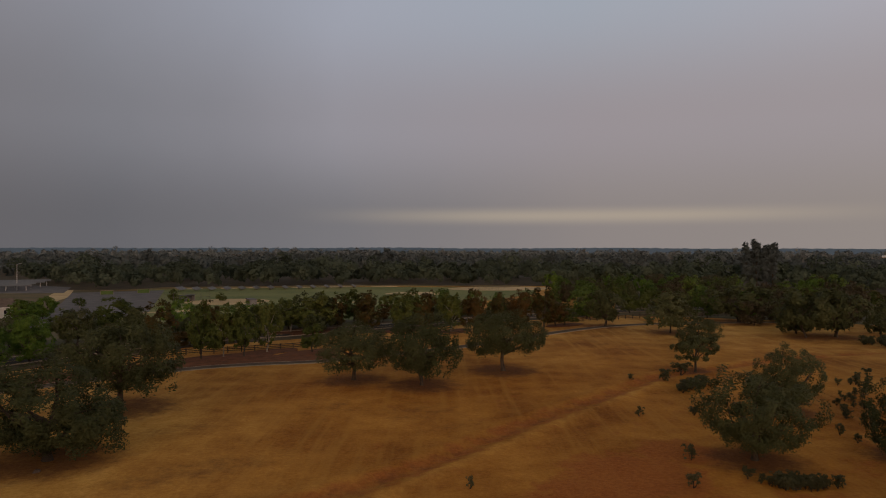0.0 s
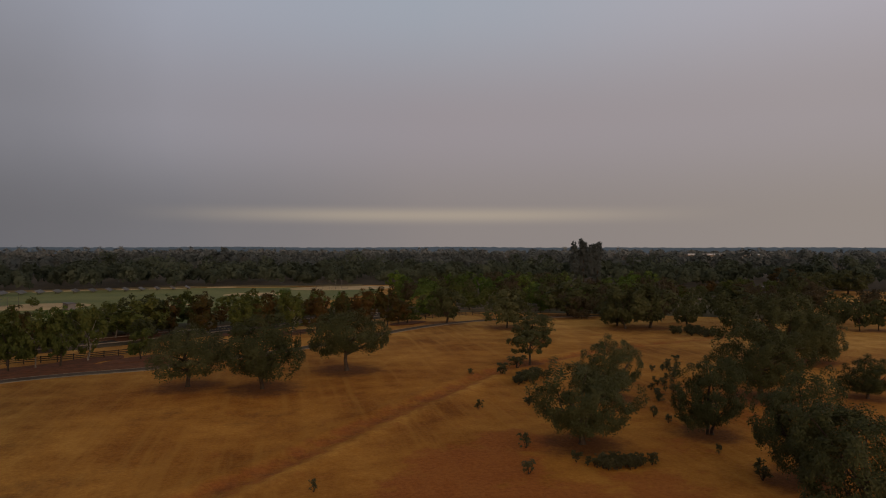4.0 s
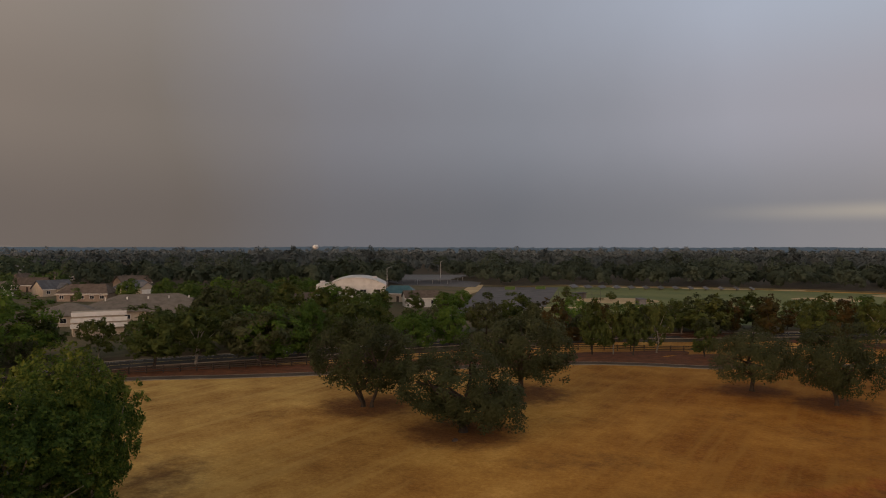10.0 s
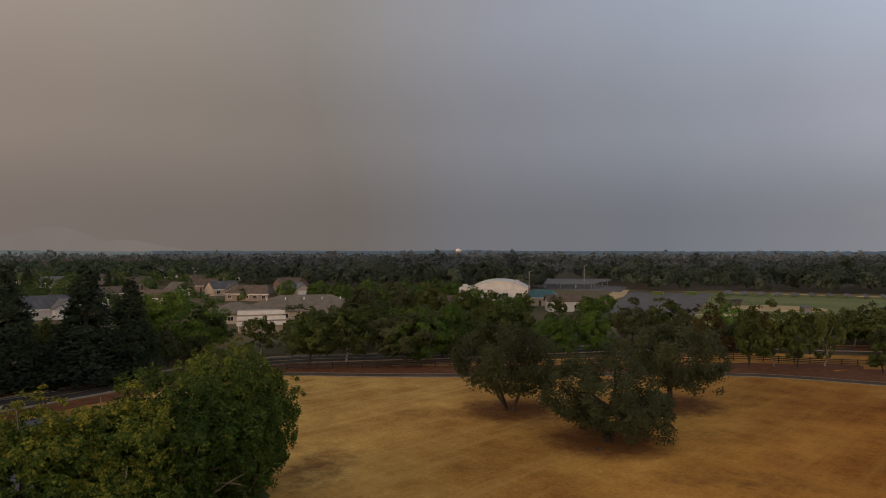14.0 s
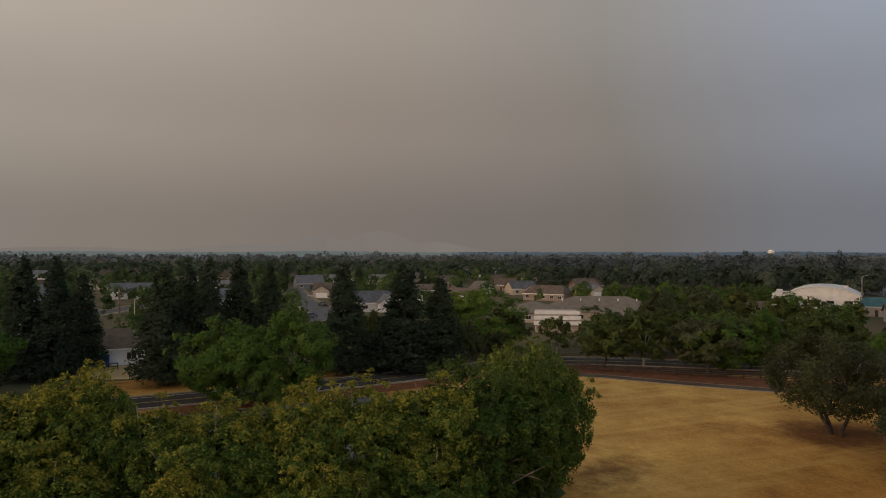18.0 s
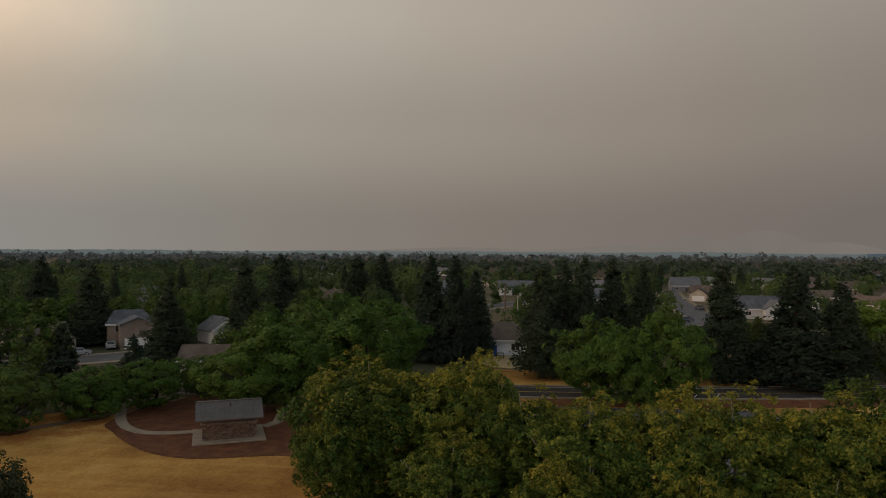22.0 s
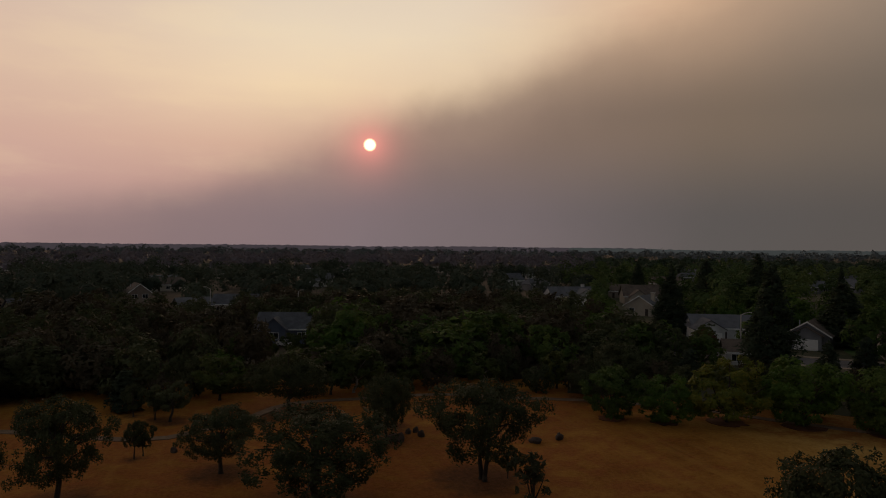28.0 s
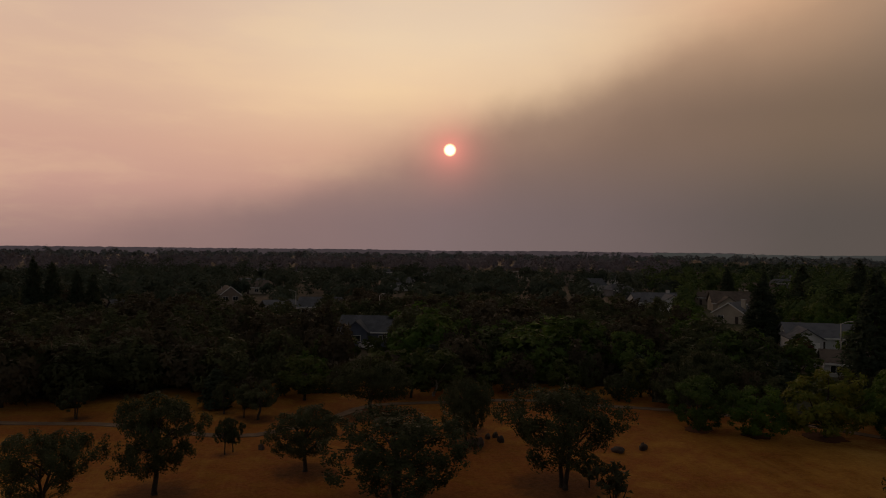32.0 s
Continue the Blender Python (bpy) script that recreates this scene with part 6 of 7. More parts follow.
# emission in the colour of haze, in place of lit hills behind real smoke
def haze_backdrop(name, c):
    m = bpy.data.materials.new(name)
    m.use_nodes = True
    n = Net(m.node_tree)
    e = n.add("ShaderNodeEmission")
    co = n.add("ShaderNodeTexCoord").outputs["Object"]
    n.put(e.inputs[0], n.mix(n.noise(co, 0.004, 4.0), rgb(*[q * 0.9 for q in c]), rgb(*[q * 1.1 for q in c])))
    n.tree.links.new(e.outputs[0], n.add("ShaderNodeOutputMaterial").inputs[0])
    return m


# unlit backdrops: haze is painted as an even glow for each direction
WOOD_LINE = "line of far woods, a backdrop glowing in haze colour"
far_hill("backdrop", ((72.6, 3.4, 142), (77.5, 3.6, 100), (83, 5, 46), (68, 3, 66), (96, 6, 26)), 60, 110, 4690, haze_backdrop("hill_haze_glow", lin(118, 109, 101)[:3]), "faint hill, a backdrop glowing in the smoke's colour")
hills("backdrop", -72, 66, 2150, 15, 22, 5, haze_backdrop("dusky_wood_haze_glow", lin(72, 80, 86)[:3]), WOOD_LINE)
hills("backdrop", 60, 152, 2160, 15, 22, 7, haze_backdrop("pale_wood_haze_glow", lin(92, 97, 95)[:3]), WOOD_LINE)
hills("backdrop", 146, 228, 2170, 16, 24, 9, haze_backdrop("violet_wood_haze_glow", lin(98, 90, 95)[:3]), WOOD_LINE)

for kind in KINDS:          # drop variants that nobody planted
    for j, (ob, _h, _w) in enumerate(kind.v):
        if j not in kind.used:
            for o in [*ob.children_recursive, ob]:
                bpy.data.objects.remove(o)

# ---- the picnic shelter ----
def shelter():
    root = tagged(new("picnic_shelter"), "picnic shelter with a grey metal roof and stone wall", "shelter")
    root.matrix_basis = Matrix.Translation((-70.8, -32.5, 0)) @ Matrix.Rotation(math.atan2(70.6, -32.9) + radians(1.5), 4, "Z")
    # local: front (-y) looks over the meadow
    part("slab", boxes((-3.7, -3.0, -0.25, 3.7, 3.6, 0.12), bevel=0.03), KERB, root, "pale concrete slab")
    wall = part("stone_wall", boxes((-2.75, -1.75, 0.1, 2.75, -1.35, 1.75)), MORTAR, root, "low wall of brown field stone")
    rng = random.Random(5)
    shapes = []
    for s in range(4):
        bm = bmesh.new()
        bmesh.ops.create_icosphere(bm, subdivisions=1, radius=0.5)
        for v in bm.verts:
            v.co = Vector((max(-0.42, min(0.42, v.co.x * rng.uniform(0.85, 1.2))), v.co.y * 0.6, max(-0.42, min(0.42, v.co.z * rng.uniform(0.85, 1.2)))))
        me = bpy.data.meshes.new("stone")
        bm.to_mesh(me)
        bm.free()
        me.materials.append(RUBBLE)
        shapes.append(me)
    z = 0.22
    while z < 1.68:
        x, hgt = -2.7, rng.uniform(0.2, 0.3)
        while x < 2.6:
            wd = rng.uniform(0.25, 0.6)
            st = part("stone", rng.choice(shapes), RUBBLE, wall)
            st.location, st.scale = (x + wd / 2, -1.76, z + hgt / 2 + rng.uniform(-0.03, 0.03)), (wd * 1.08, 0.28, hgt * 1.15)
            x += wd
        z += hgt
    part("wall_cap", boxes((-2.9, -1.85, 1.75, 2.9, -1.25, 1.87), bevel=0.02), KERB, root, "pale concrete cap")
    for x in (-2.6, 2.6):
        for y in (-1.55, 2.4):
            p = part("post", boxes((x - 0.13, y - 0.13, 0.1, x + 0.13, y + 0.13, 2.5), bevel=0.015), WOOD, root)
            part("foot", boxes((x - 0.2, y - 0.2, 0.1, x + 0.2, y + 0.2, 0.4), bevel=0.02), CONCRETE, p)
    for y in (-1.55, 2.4):
        part("beam", boxes((-3.2, y - 0.12, 2.38, 3.2, y + 0.12, 2.72), bevel=0.01), CREAM_WALL, root, "pale beam")
    # two roof slopes with standing seams
    for sg in (-1, 1):
        y0, z0, y1, z1 = (-2.75, 2.35, 0.42, 3.68) if sg < 0 else (3.6, 2.35, 0.42, 3.68)
        bm = bmesh.new()
        v = [bm.verts.new(q) for q in ((-3.42, y0, z0), (3.42, y0, z0), (3.42, y1, z1), (-3.42, y1, z1))]
        f = bm.faces.new(v)
        g = bmesh.ops.extrude_face_region(bm, geom=[f])
        bmesh.ops.translate(bm, verts=[q for q in g["geom"] if isinstance(q, bmesh.types.BMVert)], vec=(0, 0, 0.07))
        bmesh.ops.recalc_face_normals(bm, faces=bm.faces[:])
        rf = part("roof", bm, METAL_ROOF, root, "grey standing-seam metal roof slope")
        for i in range(15):
            x = -3.36 + i * 0.48
            sb = bmesh.new()
            q = [sb.verts.new(w) for w in ((x - 0.025, y0, z0 + 0.068), (x + 0.025, y0, z0 + 0.068), (x + 0.025, y1, z1 + 0.068), (x - 0.025, y1, z1 + 0.068))]
            fc = sb.faces.new(q)
            g = bmesh.ops.extrude_face_region(sb, geom=[fc])
            bmesh.ops.translate(sb, verts=[w for w in g["geom"] if isinstance(w, bmesh.types.BMVert)], vec=(0, 0, 0.06))
            bmesh.ops.recalc_face_normals(sb, faces=sb.faces[:])
            part("seam", sb, METAL_ROOF, rf)
    part("ridge_cap", boxes((-3.43, 0.26, 3.67, 3.43, 0.58, 3.8), bevel=0.02), METAL_ROOF, root)
    part("vent_pipe", boxes((0.1, -0.6, 3.2, 0.2, -0.5, 3.7)), DARK_TRIM, root)
    for x in (-1.3, 1.3):
        t = tagged(new("picnic_table"), "wooden picnic table under the shelter roof", "table", "picnic tables")
        t.matrix_basis = root.matrix_basis @ Matrix.Translation((x, 0.6, 0.12))
        part("tabletop", boxes((-0.9, -0.38, 0.7, 0.9, 0.38, 0.76)), WOOD, t)
        for y in (-0.7, 0.7):
            part("bench", boxes((-0.9, y - 0.14, 0.42, 0.9, y + 0.14, 0.47)), WOOD, t)
        for q in (-0.6, 0.6):
            part("leg", boxes((q - 0.05, -0.75, 0.36, q + 0.05, 0.75, 0.42), (q - 0.05, -0.3, 0.0, q + 0.05, -0.2, 0.7), (q - 0.05, 0.2, 0.0, q + 0.05, 0.3, 0.7)), STEEL, t)


shelter()


# ---- rail fence along the mulch ----
def rail_fence(line, name, label, h=1.15, gap=2.5):
    root = tagged(new(name), label, "fence")
    pm = boxes((-0.08, -0.08, -0.2, 0.08, 0.08, h), bevel=0.015)
    post = bpy.data.meshes.new("post")
    pm.to_mesh(post)
    pm.free()
    post.materials.append(FENCE_WOOD)
    rm = boxes((0, -0.03, -0.07, 1, 0.03, 0.07))
    rail = bpy.data.meshes.new("rail")
    rm.to_mesh(rail)
    rm.free()
    rail.materials.append(FENCE_WOOD)
    seg = np.concatenate([[0], np.cumsum(np.linalg.norm(np.diff(line, axis=0), axis=1))])
    s = np.arange(0, seg[-1], gap)
    pts = np.stack([np.interp(s, seg, line[:, 0]), np.interp(s, seg, line[:, 1])], 1)
    for i, p in enumerate(pts):
        o = part("post", post, FENCE_WOOD, root)
        o.location = (p[0], p[1], 0)
        if i + 1 < len(pts):
            q = pts[i + 1] - p
            for z in (0.35, 0.68, 1.0):
                r = part("rail", rail, FENCE_WOOD, root)
                r.location, r.rotation_euler, r.scale = (p[0], p[1], z), (0, 0, math.atan2(q[1], q[0])), (float(np.linalg.norm(q)), 1, 1)


rail_fence(FENCE_N, "rail_fence", "dark stained post-and-rail fence along the mulch strip")


# ---- loose things ----
def boulder(x, y, w, h, seed, label="dark boulder lying in the dry grass"):
    rng = random.Random(seed)
    bm = bmesh.new()
    bmesh.ops.create_icosphere(bm, subdivisions=3, radius=0.5)
    for v in bm.verts:
        k = 1 + 0.3 * noise.noise(v.co * 2.3 + Vector((seed, 0, 0))) + 0.1 * noise.noise(v.co * 6 + Vector((seed, 0, 0)))
        v.co = Vector((v.co.x * w * k, v.co.y * w * 0.7 * k, (v.co.z + 0.28) * h * k * 1.25))
    me = bpy.data.meshes.new("boulder")
    bm.to_mesh(me)
    bm.free()
    me.materials.append(ROCK)
    me.polygons.foreach_set("use_smooth", [True] * len(me.polygons))
    ob = tagged(new("boulder", me), label, "rock", "boulders")
    ob.location, ob.rotation_euler = (x, y, -0.1), (0, 0, rng.uniform(0, 6))


for i, (x, y, w, h) in enumerate([(-30.8, -64.8, 1.5, 0.6), (-33.7, -65.1, 1.1, 0.75), (-17, -69.3, 1.4, 0.9), (-17.6, -68.9, 1.1, 1.0), (-19.1, -71.6, 0.9, 0.6), (-20, -71.9, 0.8, 0.6), (-20.1, -70.1, 1.0, 0.7), (4.3, -71.2, 0.9, 0.6), (-36.2, 61.5, 0.7, 0.3)]):
    boulder(x, y, w, h, i)


def hedge(x0, y0, x1, y1, w, h):
    rng = np.random.default_rng(9)
    root = tagged(new("clipped_hedge"), "clipped dark green box hedge beside the path", "hedge")
    L = math.hypot(x1 - x0, y1 - y0)
    n = 2600
    p = rng.uniform(-0.5, 0.5, (n, 3))
    ax = rng.integers(0, 3, n)
    p[np.arange(n), ax] = np.sign(p[np.arange(n), ax]) * 0.5
    d = np.zeros((n, 3))
    d[np.arange(n), ax] = np.sign(p[np.arange(n), ax])
    p = p * np.array([L, w, h]) + np.array([0, 0, h / 2 + 0.05]) + rng.normal(0, 0.05, (n, 3))
    p[:, 2] = np.maximum(p[:, 2], 0.03)
    part("foliage", leaf_mesh("foliage", p, d, 0.22, rng, OAK_LEAF), OAK_LEAF, root)
    part("woody_base", tubes("woody_base", [[(q, 0, -0.1, 0.05), (q, 0, h * 0.8, 0.02)] for q in np.linspace(-L * 0.45, L * 0.45, 8)], BARK, 5), BARK, root)
    root.matrix_basis = Matrix.Translation(((x0 + x1) / 2, (y0 + y1) / 2, 0)) @ Matrix.Rotation(math.atan2(y1 - y0, x1 - x0), 4, "Z")


hedge(1.0, -98.4, -5.4, -98.3, 1.8, 1.6)


def car(x, y, turn, body, label, tall=0.0):
    root = tagged(new("car"), label, "car", "parked cars")
    bm = bmesh.new()
    # profile extruded across the width
    prof = [(-2.2, 0.3), (-2.25, 0.65), (-2.1, 0.85), (-1.3, 0.95), (-0.75, 1.42 + tall), (0.9, 1.45 + tall), (1.65, 1.0 + tall * 0.8), (2.15, 0.9 + tall * 0.6), (2.22, 0.6), (2.15, 0.3)]
    L = [bm.verts.new((px, -0.88 if pz < 1.1 else -0.72, pz)) for px, pz in prof]
    Rr = [bm.verts.new((px, 0.88 if pz < 1.1 else 0.72, pz)) for px, pz in prof]
    k = len(prof)
    bm.faces.new(L)
    bm.faces.new(Rr[::-1])
    for i in range(k):
        bm.faces.new((L[i], Rr[i], Rr[(i + 1) % k], L[(i + 1) % k]))
    bmesh.ops.recalc_face_normals(bm, faces=bm.faces[:])
    bmesh.ops.bevel(bm, geom=bm.edges[:], offset=0.05, segments=2, affect="EDGES")
    part("body", bm, body, root)
    g = bmesh.new()
    for sg in (-1, 1):
        q = [g.verts.new((px, sg * py, pz)) for px, py, pz in ((-1.05, 0.845, 1.0), (-0.68, 0.742, 1.36 + tall), (0.82, 0.742, 1.38 + tall), (1.35, 0.84, 1.04 + tall * 0.6))]
        g.faces.new(q)
    g.faces.new([g.verts.new(q) for q in ((-1.29, -0.66, 0.985), (-1.29, 0.66, 0.985), (-0.8, 0.6, 1.39 + tall), (-0.8, -0.6, 1.39 + tall))])
    g.faces.new([g.verts.new(q) for q in ((1.64, -0.66, 1.03 + tall * 0.8), (1.64, 0.66, 1.03 + tall * 0.8), (0.98, 0.6, 1.43 + tall), (0.98, -0.6, 1.43 + tall))])
    g2 = bmesh.ops.extrude_face_region(g, geom=g.faces[:])
    for v in [q for q in g2["geom"] if isinstance(q, bmesh.types.BMVert)]:
        v.co.y *= 1.03
        v.co.z += 0.012
    part("glazing", g, GLASS, root, "dark car windows")
    for sx in (-1.35, 1.35):
        for sy in (-0.8, 0.8):
            w = bmesh.new()
            bmesh.ops.create_cone(w, cap_ends=True, segments=18, radius1=0.33, radius2=0.33, depth=0.22, matrix=Matrix.Translation((sx, sy, 0.33)) @ Matrix.Rotation(math.pi / 2, 4, "X"))
            wh = part("wheel", w, RUBBER, root)
            r = bmesh.new()
            bmesh.ops.create_cone(r, cap_ends=True, segments=14, radius1=0.2, radius2=0.2, depth=0.03, matrix=Matrix.Translation((sx, sy * 1.15, 0.33)) @ Matrix.Rotation(math.pi / 2, 4, "X"))
            part("rim", r, STEEL, wh)
    for sy in (-0.62, 0.62):
        part("headlight", boxes((-2.27, sy - 0.17, 0.62, -2.16, sy + 0.17, 0.76)), TRIM, root)
        part("tail_light", boxes((2.16, sy - 0.15, 0.68, 2.245, sy + 0.15, 0.84)), CAR_RED, root)
    root.matrix_basis = Matrix.Translation((x, y, 0.01)) @ Matrix.Rotation(radians(turn), 4, "Z")


CARS = [(-125, -94.5, 40, CAR_WHITE, "white van parked on a driveway", 0.45), (-139.1, -65.5, 20, CAR_WHITE, "white car parked on a driveway", 0.0), (-129.7, -84.8, 35, CAR_SILVER, "silver car parked on a driveway", 0.0),
        (-96.6, -107.6, -45, CAR_WHITE, "white car parked by the kerb", 0.2), (-104.5, -90, -45, CAR_DARK, "dark car parked by the kerb", 0.2), (-95.5, 101.4, 60, CAR_WHITE, "white car on the road behind the trees", 0.0),
        (-52.8, 11, 8, CAR_WHITE, "pale car parked under the trees", 0.1), (-60.5, 3.0, 3, CAR_DARK, "dark car parked under the trees", 0.1), (-250, 57, 10, CAR_DARK, "dark car parked on the court", 0.2), (-300, 64, 60, CAR_SILVER, "silver car on a driveway", 0.2),
        (-12, -139, -60, CAR_WHITE, "pale car parked before the blue house", 0.0), (-91, -94.5, 50, CAR_WHITE, "white car beside the outbuilding", 0.3), (-206, 43, 100, CAR_DARK, "dark car parked on the court", 0.2), (-120, -85, -52, CAR_SILVER, "silver car parked by the kerb", 0.0)]
for row in CARS:
    car(*row)


def pole(name, label, x, y, h, r, material, arm=0.0, turn=0.0):
    root = tagged(new(name), label, "pole")
    part("post", tubes("post", [[(0, 0, -0.2, r), (0, 0, h, r * 0.65)]], material, 9), material, root)
    if arm:
        a = part("arm", tubes("arm", [[(0, 0, h - 0.15, r * 0.5), (arm * 0.6, 0, h + 0.35, r * 0.42), (arm, 0, h + 0.45, r * 0.4)]], material, 7), material, root)
        part("lamp_head", boxes((arm - 0.1, -0.15, h + 0.36, arm + 0.6, 0.15, h + 0.5), bevel=0.03), STEEL, a, "grey lamp head")
    root.matrix_basis = Matrix.Translation((x, y, 0)) @ Matrix.Rotation(radians(turn), 4, "Z")
    return root


pole("street_lamp", "pale concrete street lamp on the town street", -97.5, -112, 7.2, 0.16, CONCRETE, 1.6, 130)
pole("street_lamp", "pale concrete street lamp beside driveways", -150, -77, 7.6, 0.14, CONCRETE, 1.4, 200)
pole("street_lamp", "pale concrete street lamp at the crossing", -187.2, -4.4, 8.0, 0.16, CONCRETE, 2.2, 150)
pole("street_lamp", "pale street lamp on the court", -222, 58, 7.2, 0.14, CONCRETE, 1.4, 30)
pole("street_lamp", "pale street lamp near dark trees", 3, -190, 8.5, 0.14, CONCRETE, 1.4, 30)
pole("street_lamp", "pale street lamp behind the blue house", -18, -175, 8.5, 0.14, CONCRETE, 1.5, 120)
pole("lamp_post", "tall steel lamp post beside the hall", -172, 236, 11, 0.16, STEEL, 1.5, 60)
pole("lamp_post", "tall steel lamp post in the far car park", -196, 318, 12, 0.16, STEEL, 1.5, 60)
up = pole("utility_pole", "dark wooden utility pole beside the crossing", -192, -8, 10.5, 0.34, WOOD)
part("crossarm", boxes((-1.2, -0.07, 9.6, 1.2, 0.07, 9.8)), WOOD, up)
for q in (-1.0, -0.4, 0.4, 1.0):
    part("insulator", boxes((q - 0.05, -0.05, 9.8, q + 0.05, 0.05, 10.0)), STEEL, up)


def portable_toilet(x, y):
    root = tagged(new("portable_toilet"), "bright blue portable toilet beside the unfinished house", "toilet")
    part("cabin", boxes((-0.55, -0.55, 0.08, 0.55, 0.55, 2.05), bevel=0.04), BLUE_PLASTIC, root)
    d = part("door", boxes((-0.42, -0.59, 0.15, 0.42, -0.555, 1.95), bevel=0.015), BLUE_PLASTIC, root)
    part("latch", boxes((0.3, -0.63, 1.0, 0.38, -0.592, 1.12)), RUBBER, d)
    part("roof", boxes((-0.6, -0.6, 2.05, 0.6, 0.6, 2.2), bevel=0.06), WHITE_PLASTIC, root, "pale translucent roof")
    part("skid", boxes((-0.6, -0.5, -0.08, 0.6, -0.36, 0.08), (-0.6, 0.36, -0.08, 0.6, 0.5, 0.08)), RUBBER, root)
    root.matrix_basis = Matrix.Translation((x, y, 0.03)) @ Matrix.Rotation(radians(95), 4, "Z")


portable_toilet(-132.5, -7.6)


def lumber_rack(x, y):
    root = tagged(new("lumber_rack"), "low dark steel rack beside the portable toilet", "rack")
    for q in (-0.7, 0.7):
        for w in (-0.35, 0.35):
            part("post", boxes((q - 0.05, w - 0.05, -0.05, q + 0.05, w + 0.05, 1.0)), RUBBER, root)
    for z in (0.45, 0.95):
        part("shelf", boxes((-0.75, -0.4, z, 0.75, 0.4, z + 0.07)), DARK_TRIM, root)
    root.matrix_basis = Matrix.Translation((x, y, 0.03)) @ Matrix.Rotation(radians(90), 4, "Z")


lumber_rack(-129.5, -6.3)


def bollard(x, y):
    root = tagged(new("fire_hydrant"), "pale yellow fire hydrant by the kerb", "hydrant")
    part("barrel", tubes("barrel", [[(0, 0, -0.1, 0.17), (0, 0, 0.1, 0.15), (0, 0, 0.8, 0.14), (0, 0, 1.0, 0.03)]], YELLOW_PAINT, 12), YELLOW_PAINT, root)
    part("outlet", tubes("outlet", [[(-0.28, 0, 0.6, 0.07), (0.28, 0, 0.6, 0.07)]], TRIM, 8), TRIM, root)
    root.matrix_basis = Matrix.Translation((x, y, 0))


bollard(-121.2, -4.3)


def solar_row():
    """Tilted rows of solar panels, seen end on, at the far side of the sports field."""
    proto = None
    for i in range(13):
        s = i / 12
        x, y = -119 + 75 * s, 311 + 28 * s
        m = Matrix.Translation((x, y, 0)) @ Matrix.Rotation(radians(4), 4, "Z") @ Matrix.Diagonal((0.85, 1.0, 0.85, 1))
        if proto is None:
            proto = tagged(new("solar_array"), "tilted row of grey solar panels beside the field", "solar panel", "solar arrays")
            for j in range(4):
                for q in (-1, 0, 1):
                    pn = part("panel", boxes((q * 1.1 - 0.53, j * 2.6 - 1.28, -0.03, q * 1.1 + 0.53, j * 2.6 + 1.28, 0.03)), SOLAR, proto)
                    pn.rotation_euler = (0, radians(28), 0)
                    pn.location = (0, 0, 1.6)
            for j in (0, 2, 4, 6):
                part("post", boxes((-0.08, j * 1.3 - 0.08, -0.2, 0.08, j * 1.3 + 0.08, 1.55)), DARK_TRIM, proto)
            part("beam", boxes((-0.07, -1.4, 1.42, 0.07, 9.2, 1.56)), DARK_TRIM, proto)
            ed = part("edge", boxes((-1.65, -1.34, -0.1, 1.65, -1.29, 0.04)), METAL_ROOF, proto, "grey edge rail")
            ed.rotation_euler, ed.location = (0, radians(28), 0), (0, 0, 1.6)
            proto.matrix_basis = m
        else:
            copy_thing(proto, m)


solar_row()


def carport(x, y, L, turn):
    root = tagged(new("carport"), "long grey carport roof in the far car park", "carport", "carports")
    rf = part("roof", boxes((-L / 2, -3, -0.08, L / 2, 3, 0.08)), SOLAR, root)
    rf.location, rf.rotation_euler = (0, 0, 2.7), (radians(7), 0, 0)
    for i in range(5):
        q = -L / 2 + 2 + i * (L - 4) / 4
        part("post", boxes((q - 0.12, -0.12, -0.2, q + 0.12, 0.12, 2.65)), STEEL, root)
    root.matrix_basis = Matrix.Translation((x, y, 0.06)) @ Matrix.Rotation(radians(turn), 4, "Z")


for x, y, L in ((-214, 320, 44), (-220, 334, 48), (-226, 348, 50), (-205, 309, 36)):
    carport(x, y, L, 28)


def goal(x, y, turn):
    root = tagged(new("sports_goal"), "small white-framed goal at the car park's far edge", "goal", "sports goals")
    part("frame", tubes("frame", [[(-2.4, 0, 0, 0.06), (-2.4, 0, 1.7, 0.06)], [(2.4, 0, 0, 0.06), (2.4, 0, 1.7, 0.06)], [(-2.4, 0, 1.7, 0.08), (2.4, 0, 1.7, 0.08)]], KERB, 6), KERB, root)
    part("screen", boxes((-2.35, 0.7, 0.05, 2.35, 0.74, 1.6)), LAWN, root, "green netting")
    root.matrix_basis = Matrix.Translation((x, y, 0.06)) @ Matrix.Rotation(radians(turn), 4, "Z")


goal(-141, 290, 26)
goal(-130, 300, 26)


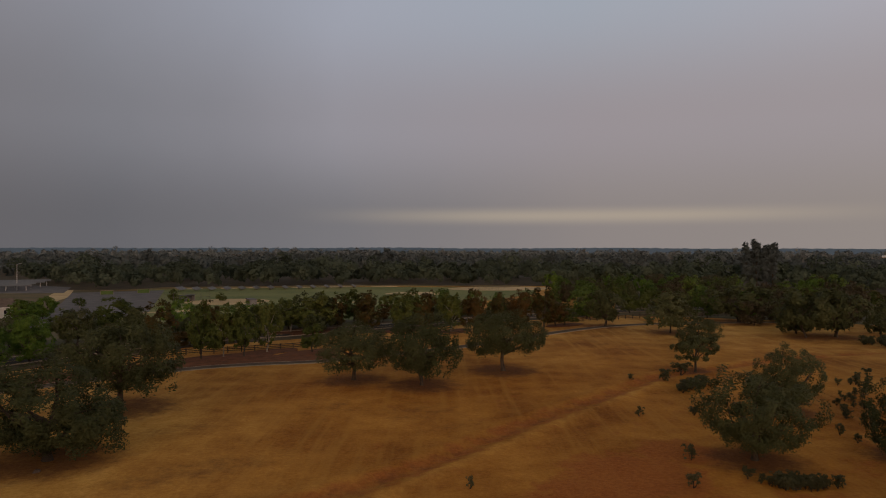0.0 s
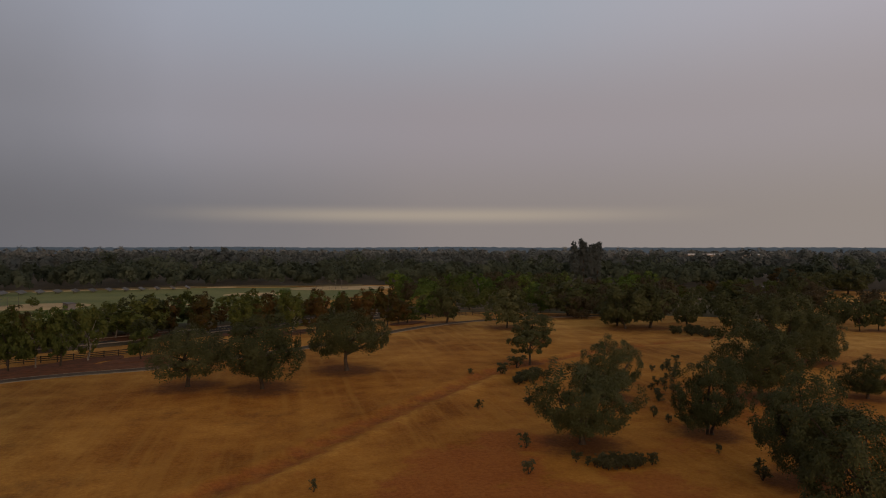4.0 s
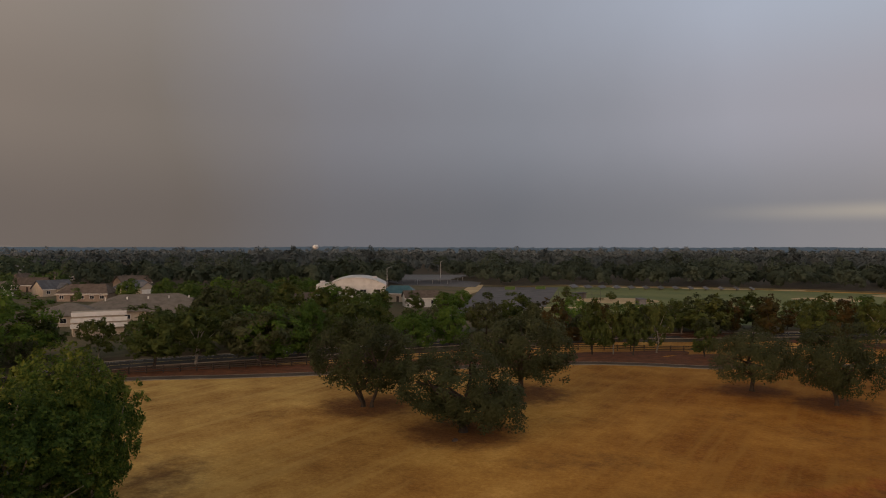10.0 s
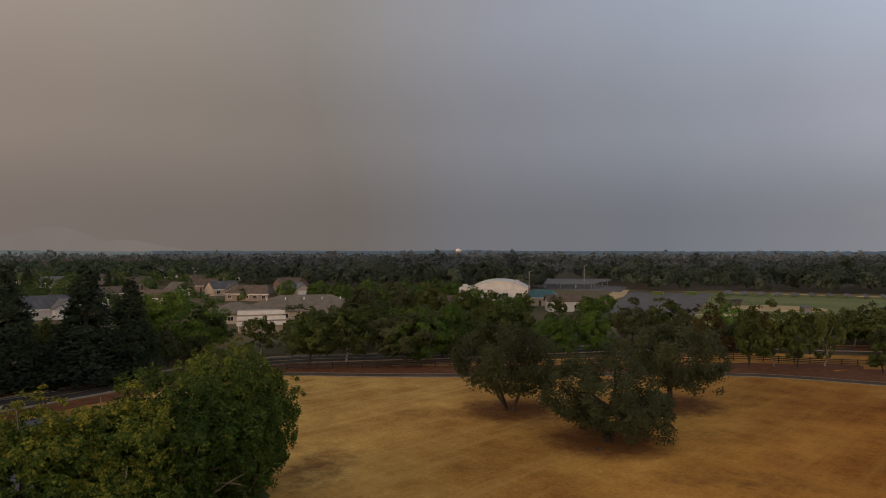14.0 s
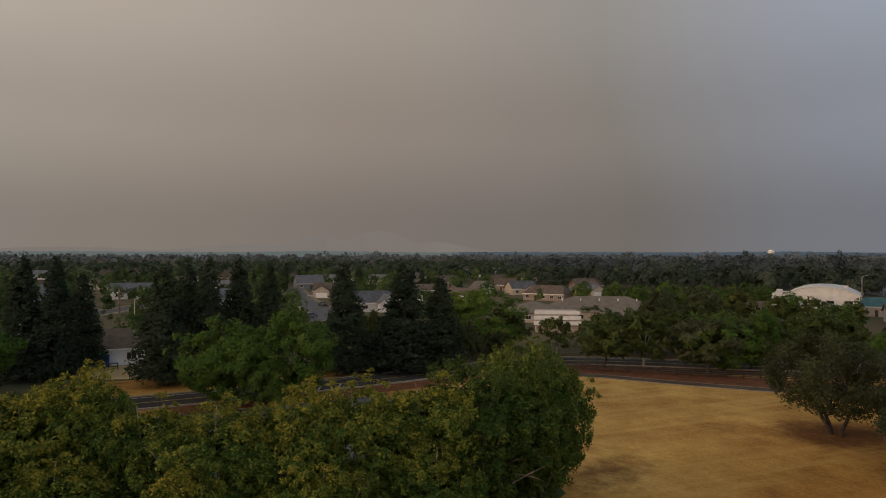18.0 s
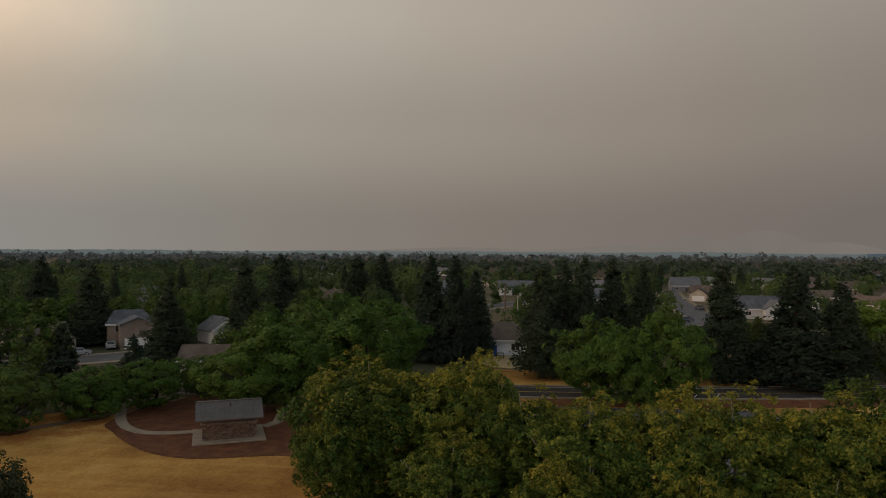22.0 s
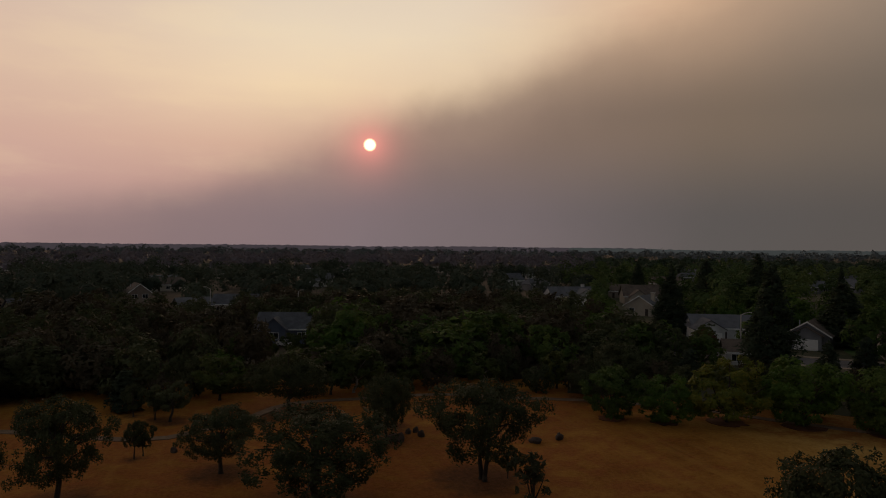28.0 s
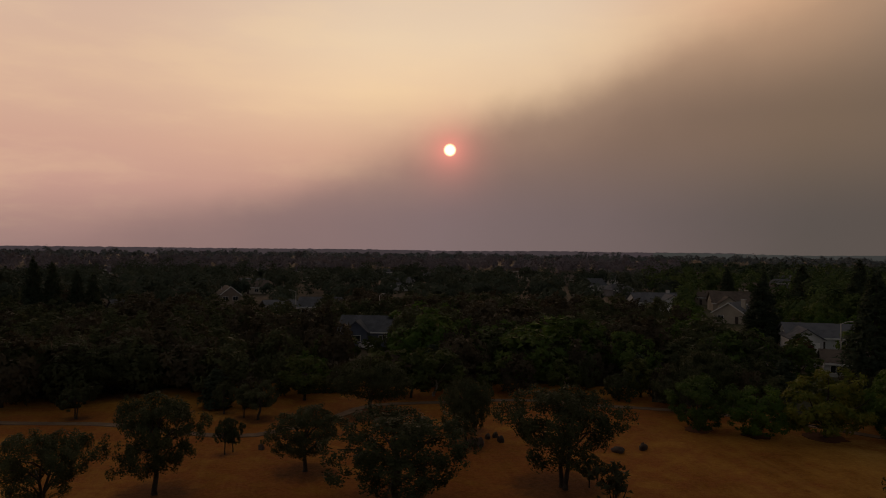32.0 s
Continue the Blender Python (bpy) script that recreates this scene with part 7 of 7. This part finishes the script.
def backstop(x, y, turn):
    root = tagged(new("backstop"), "grey steel backstop fence behind the ball diamond", "fence")
    for q in range(6):
        part("post", tubes("post", [[(-7.5 + 3 * q, 0, -0.2, 0.06), (-7.5 + 3 * q, 0, 4.2, 0.06)]], METAL_ROOF, 6), METAL_ROOF, root)
    for z in (0.1, 1.4, 2.8, 4.1):
        part("rail", boxes((-7.5, -0.03, z - 0.03, 7.5, 0.03, z + 0.03)), METAL_ROOF, root)
    root.matrix_basis = Matrix.Translation((x, y, 0)) @ Matrix.Rotation(radians(turn), 4, "Z")


backstop(-88, 238, 30)
backstop(22, 330, 10)


def dugout(x, y, turn):
    root = tagged(new("dugout"), "low dark dugout beside the ball diamond", "shelter")
    part("wall", boxes((-3, 0.9, -0.1, 3, 1.1, 2.2), (-3, -1, -0.1, -2.85, 0.9, 2.2), (2.85, -1, -0.1, 3, 0.9, 2.2)), GREY_WALL, root)
    part("roof", boxes((-3.3, -1.3, 2.2, 3.3, 1.4, 2.36)), GREY_ROOF, root)
    part("bench", boxes((-2.6, 0.4, 0.4, 2.6, 0.8, 0.46), (-2.5, 0.45, -0.05, -2.4, 0.75, 0.4), (2.4, 0.45, -0.05, 2.5, 0.75, 0.4)), WOOD, root)
    root.matrix_basis = Matrix.Translation((x, y, 0)) @ Matrix.Rotation(radians(turn), 4, "Z")


dugout(-95, 256, 60)
dugout(-66, 238, -60)


def water_tower():
    root = tagged(new("water_tower"), "white water tower far off above the woods", "water tower")
    x, y = polar(41.9, 1500)
    t = bmesh.new()
    bmesh.ops.create_uvsphere(t, u_segments=20, v_segments=12, radius=6.5)
    for v in t.verts:
        v.co.z = v.co.z * 0.75 + 19.5
    part("tank", t, TRIM, root, "white rounded tank")
    part("stem", tubes("stem", [[(0, 0, -0.5, 2.0), (0, 0, 4, 1.2), (0, 0, 16, 1.2)]], TRIM, 12), TRIM, root)
    root.matrix_basis = Matrix.Translation((x, y, 0))


water_tower()
for bx, by, bw in ((703, 1050, 60), (760, 1015, 44)):
    ob = tagged(new("long_shed"), "long pale shed far off among the woods", "building")
    part("wall", boxes((-bw / 2, -9, -0.5, bw / 2, 9, 6.5)), CREAM_WALL, ob)
    part("roof", gable_roof(bw, 18, 6.5, 8.5, 0.5), WHITE_ROOF, ob, "pale metal roof")
    ob.matrix_basis = Matrix.Translation((bx, by, 0)) @ Matrix.Rotation(radians(-34), 4, "Z")
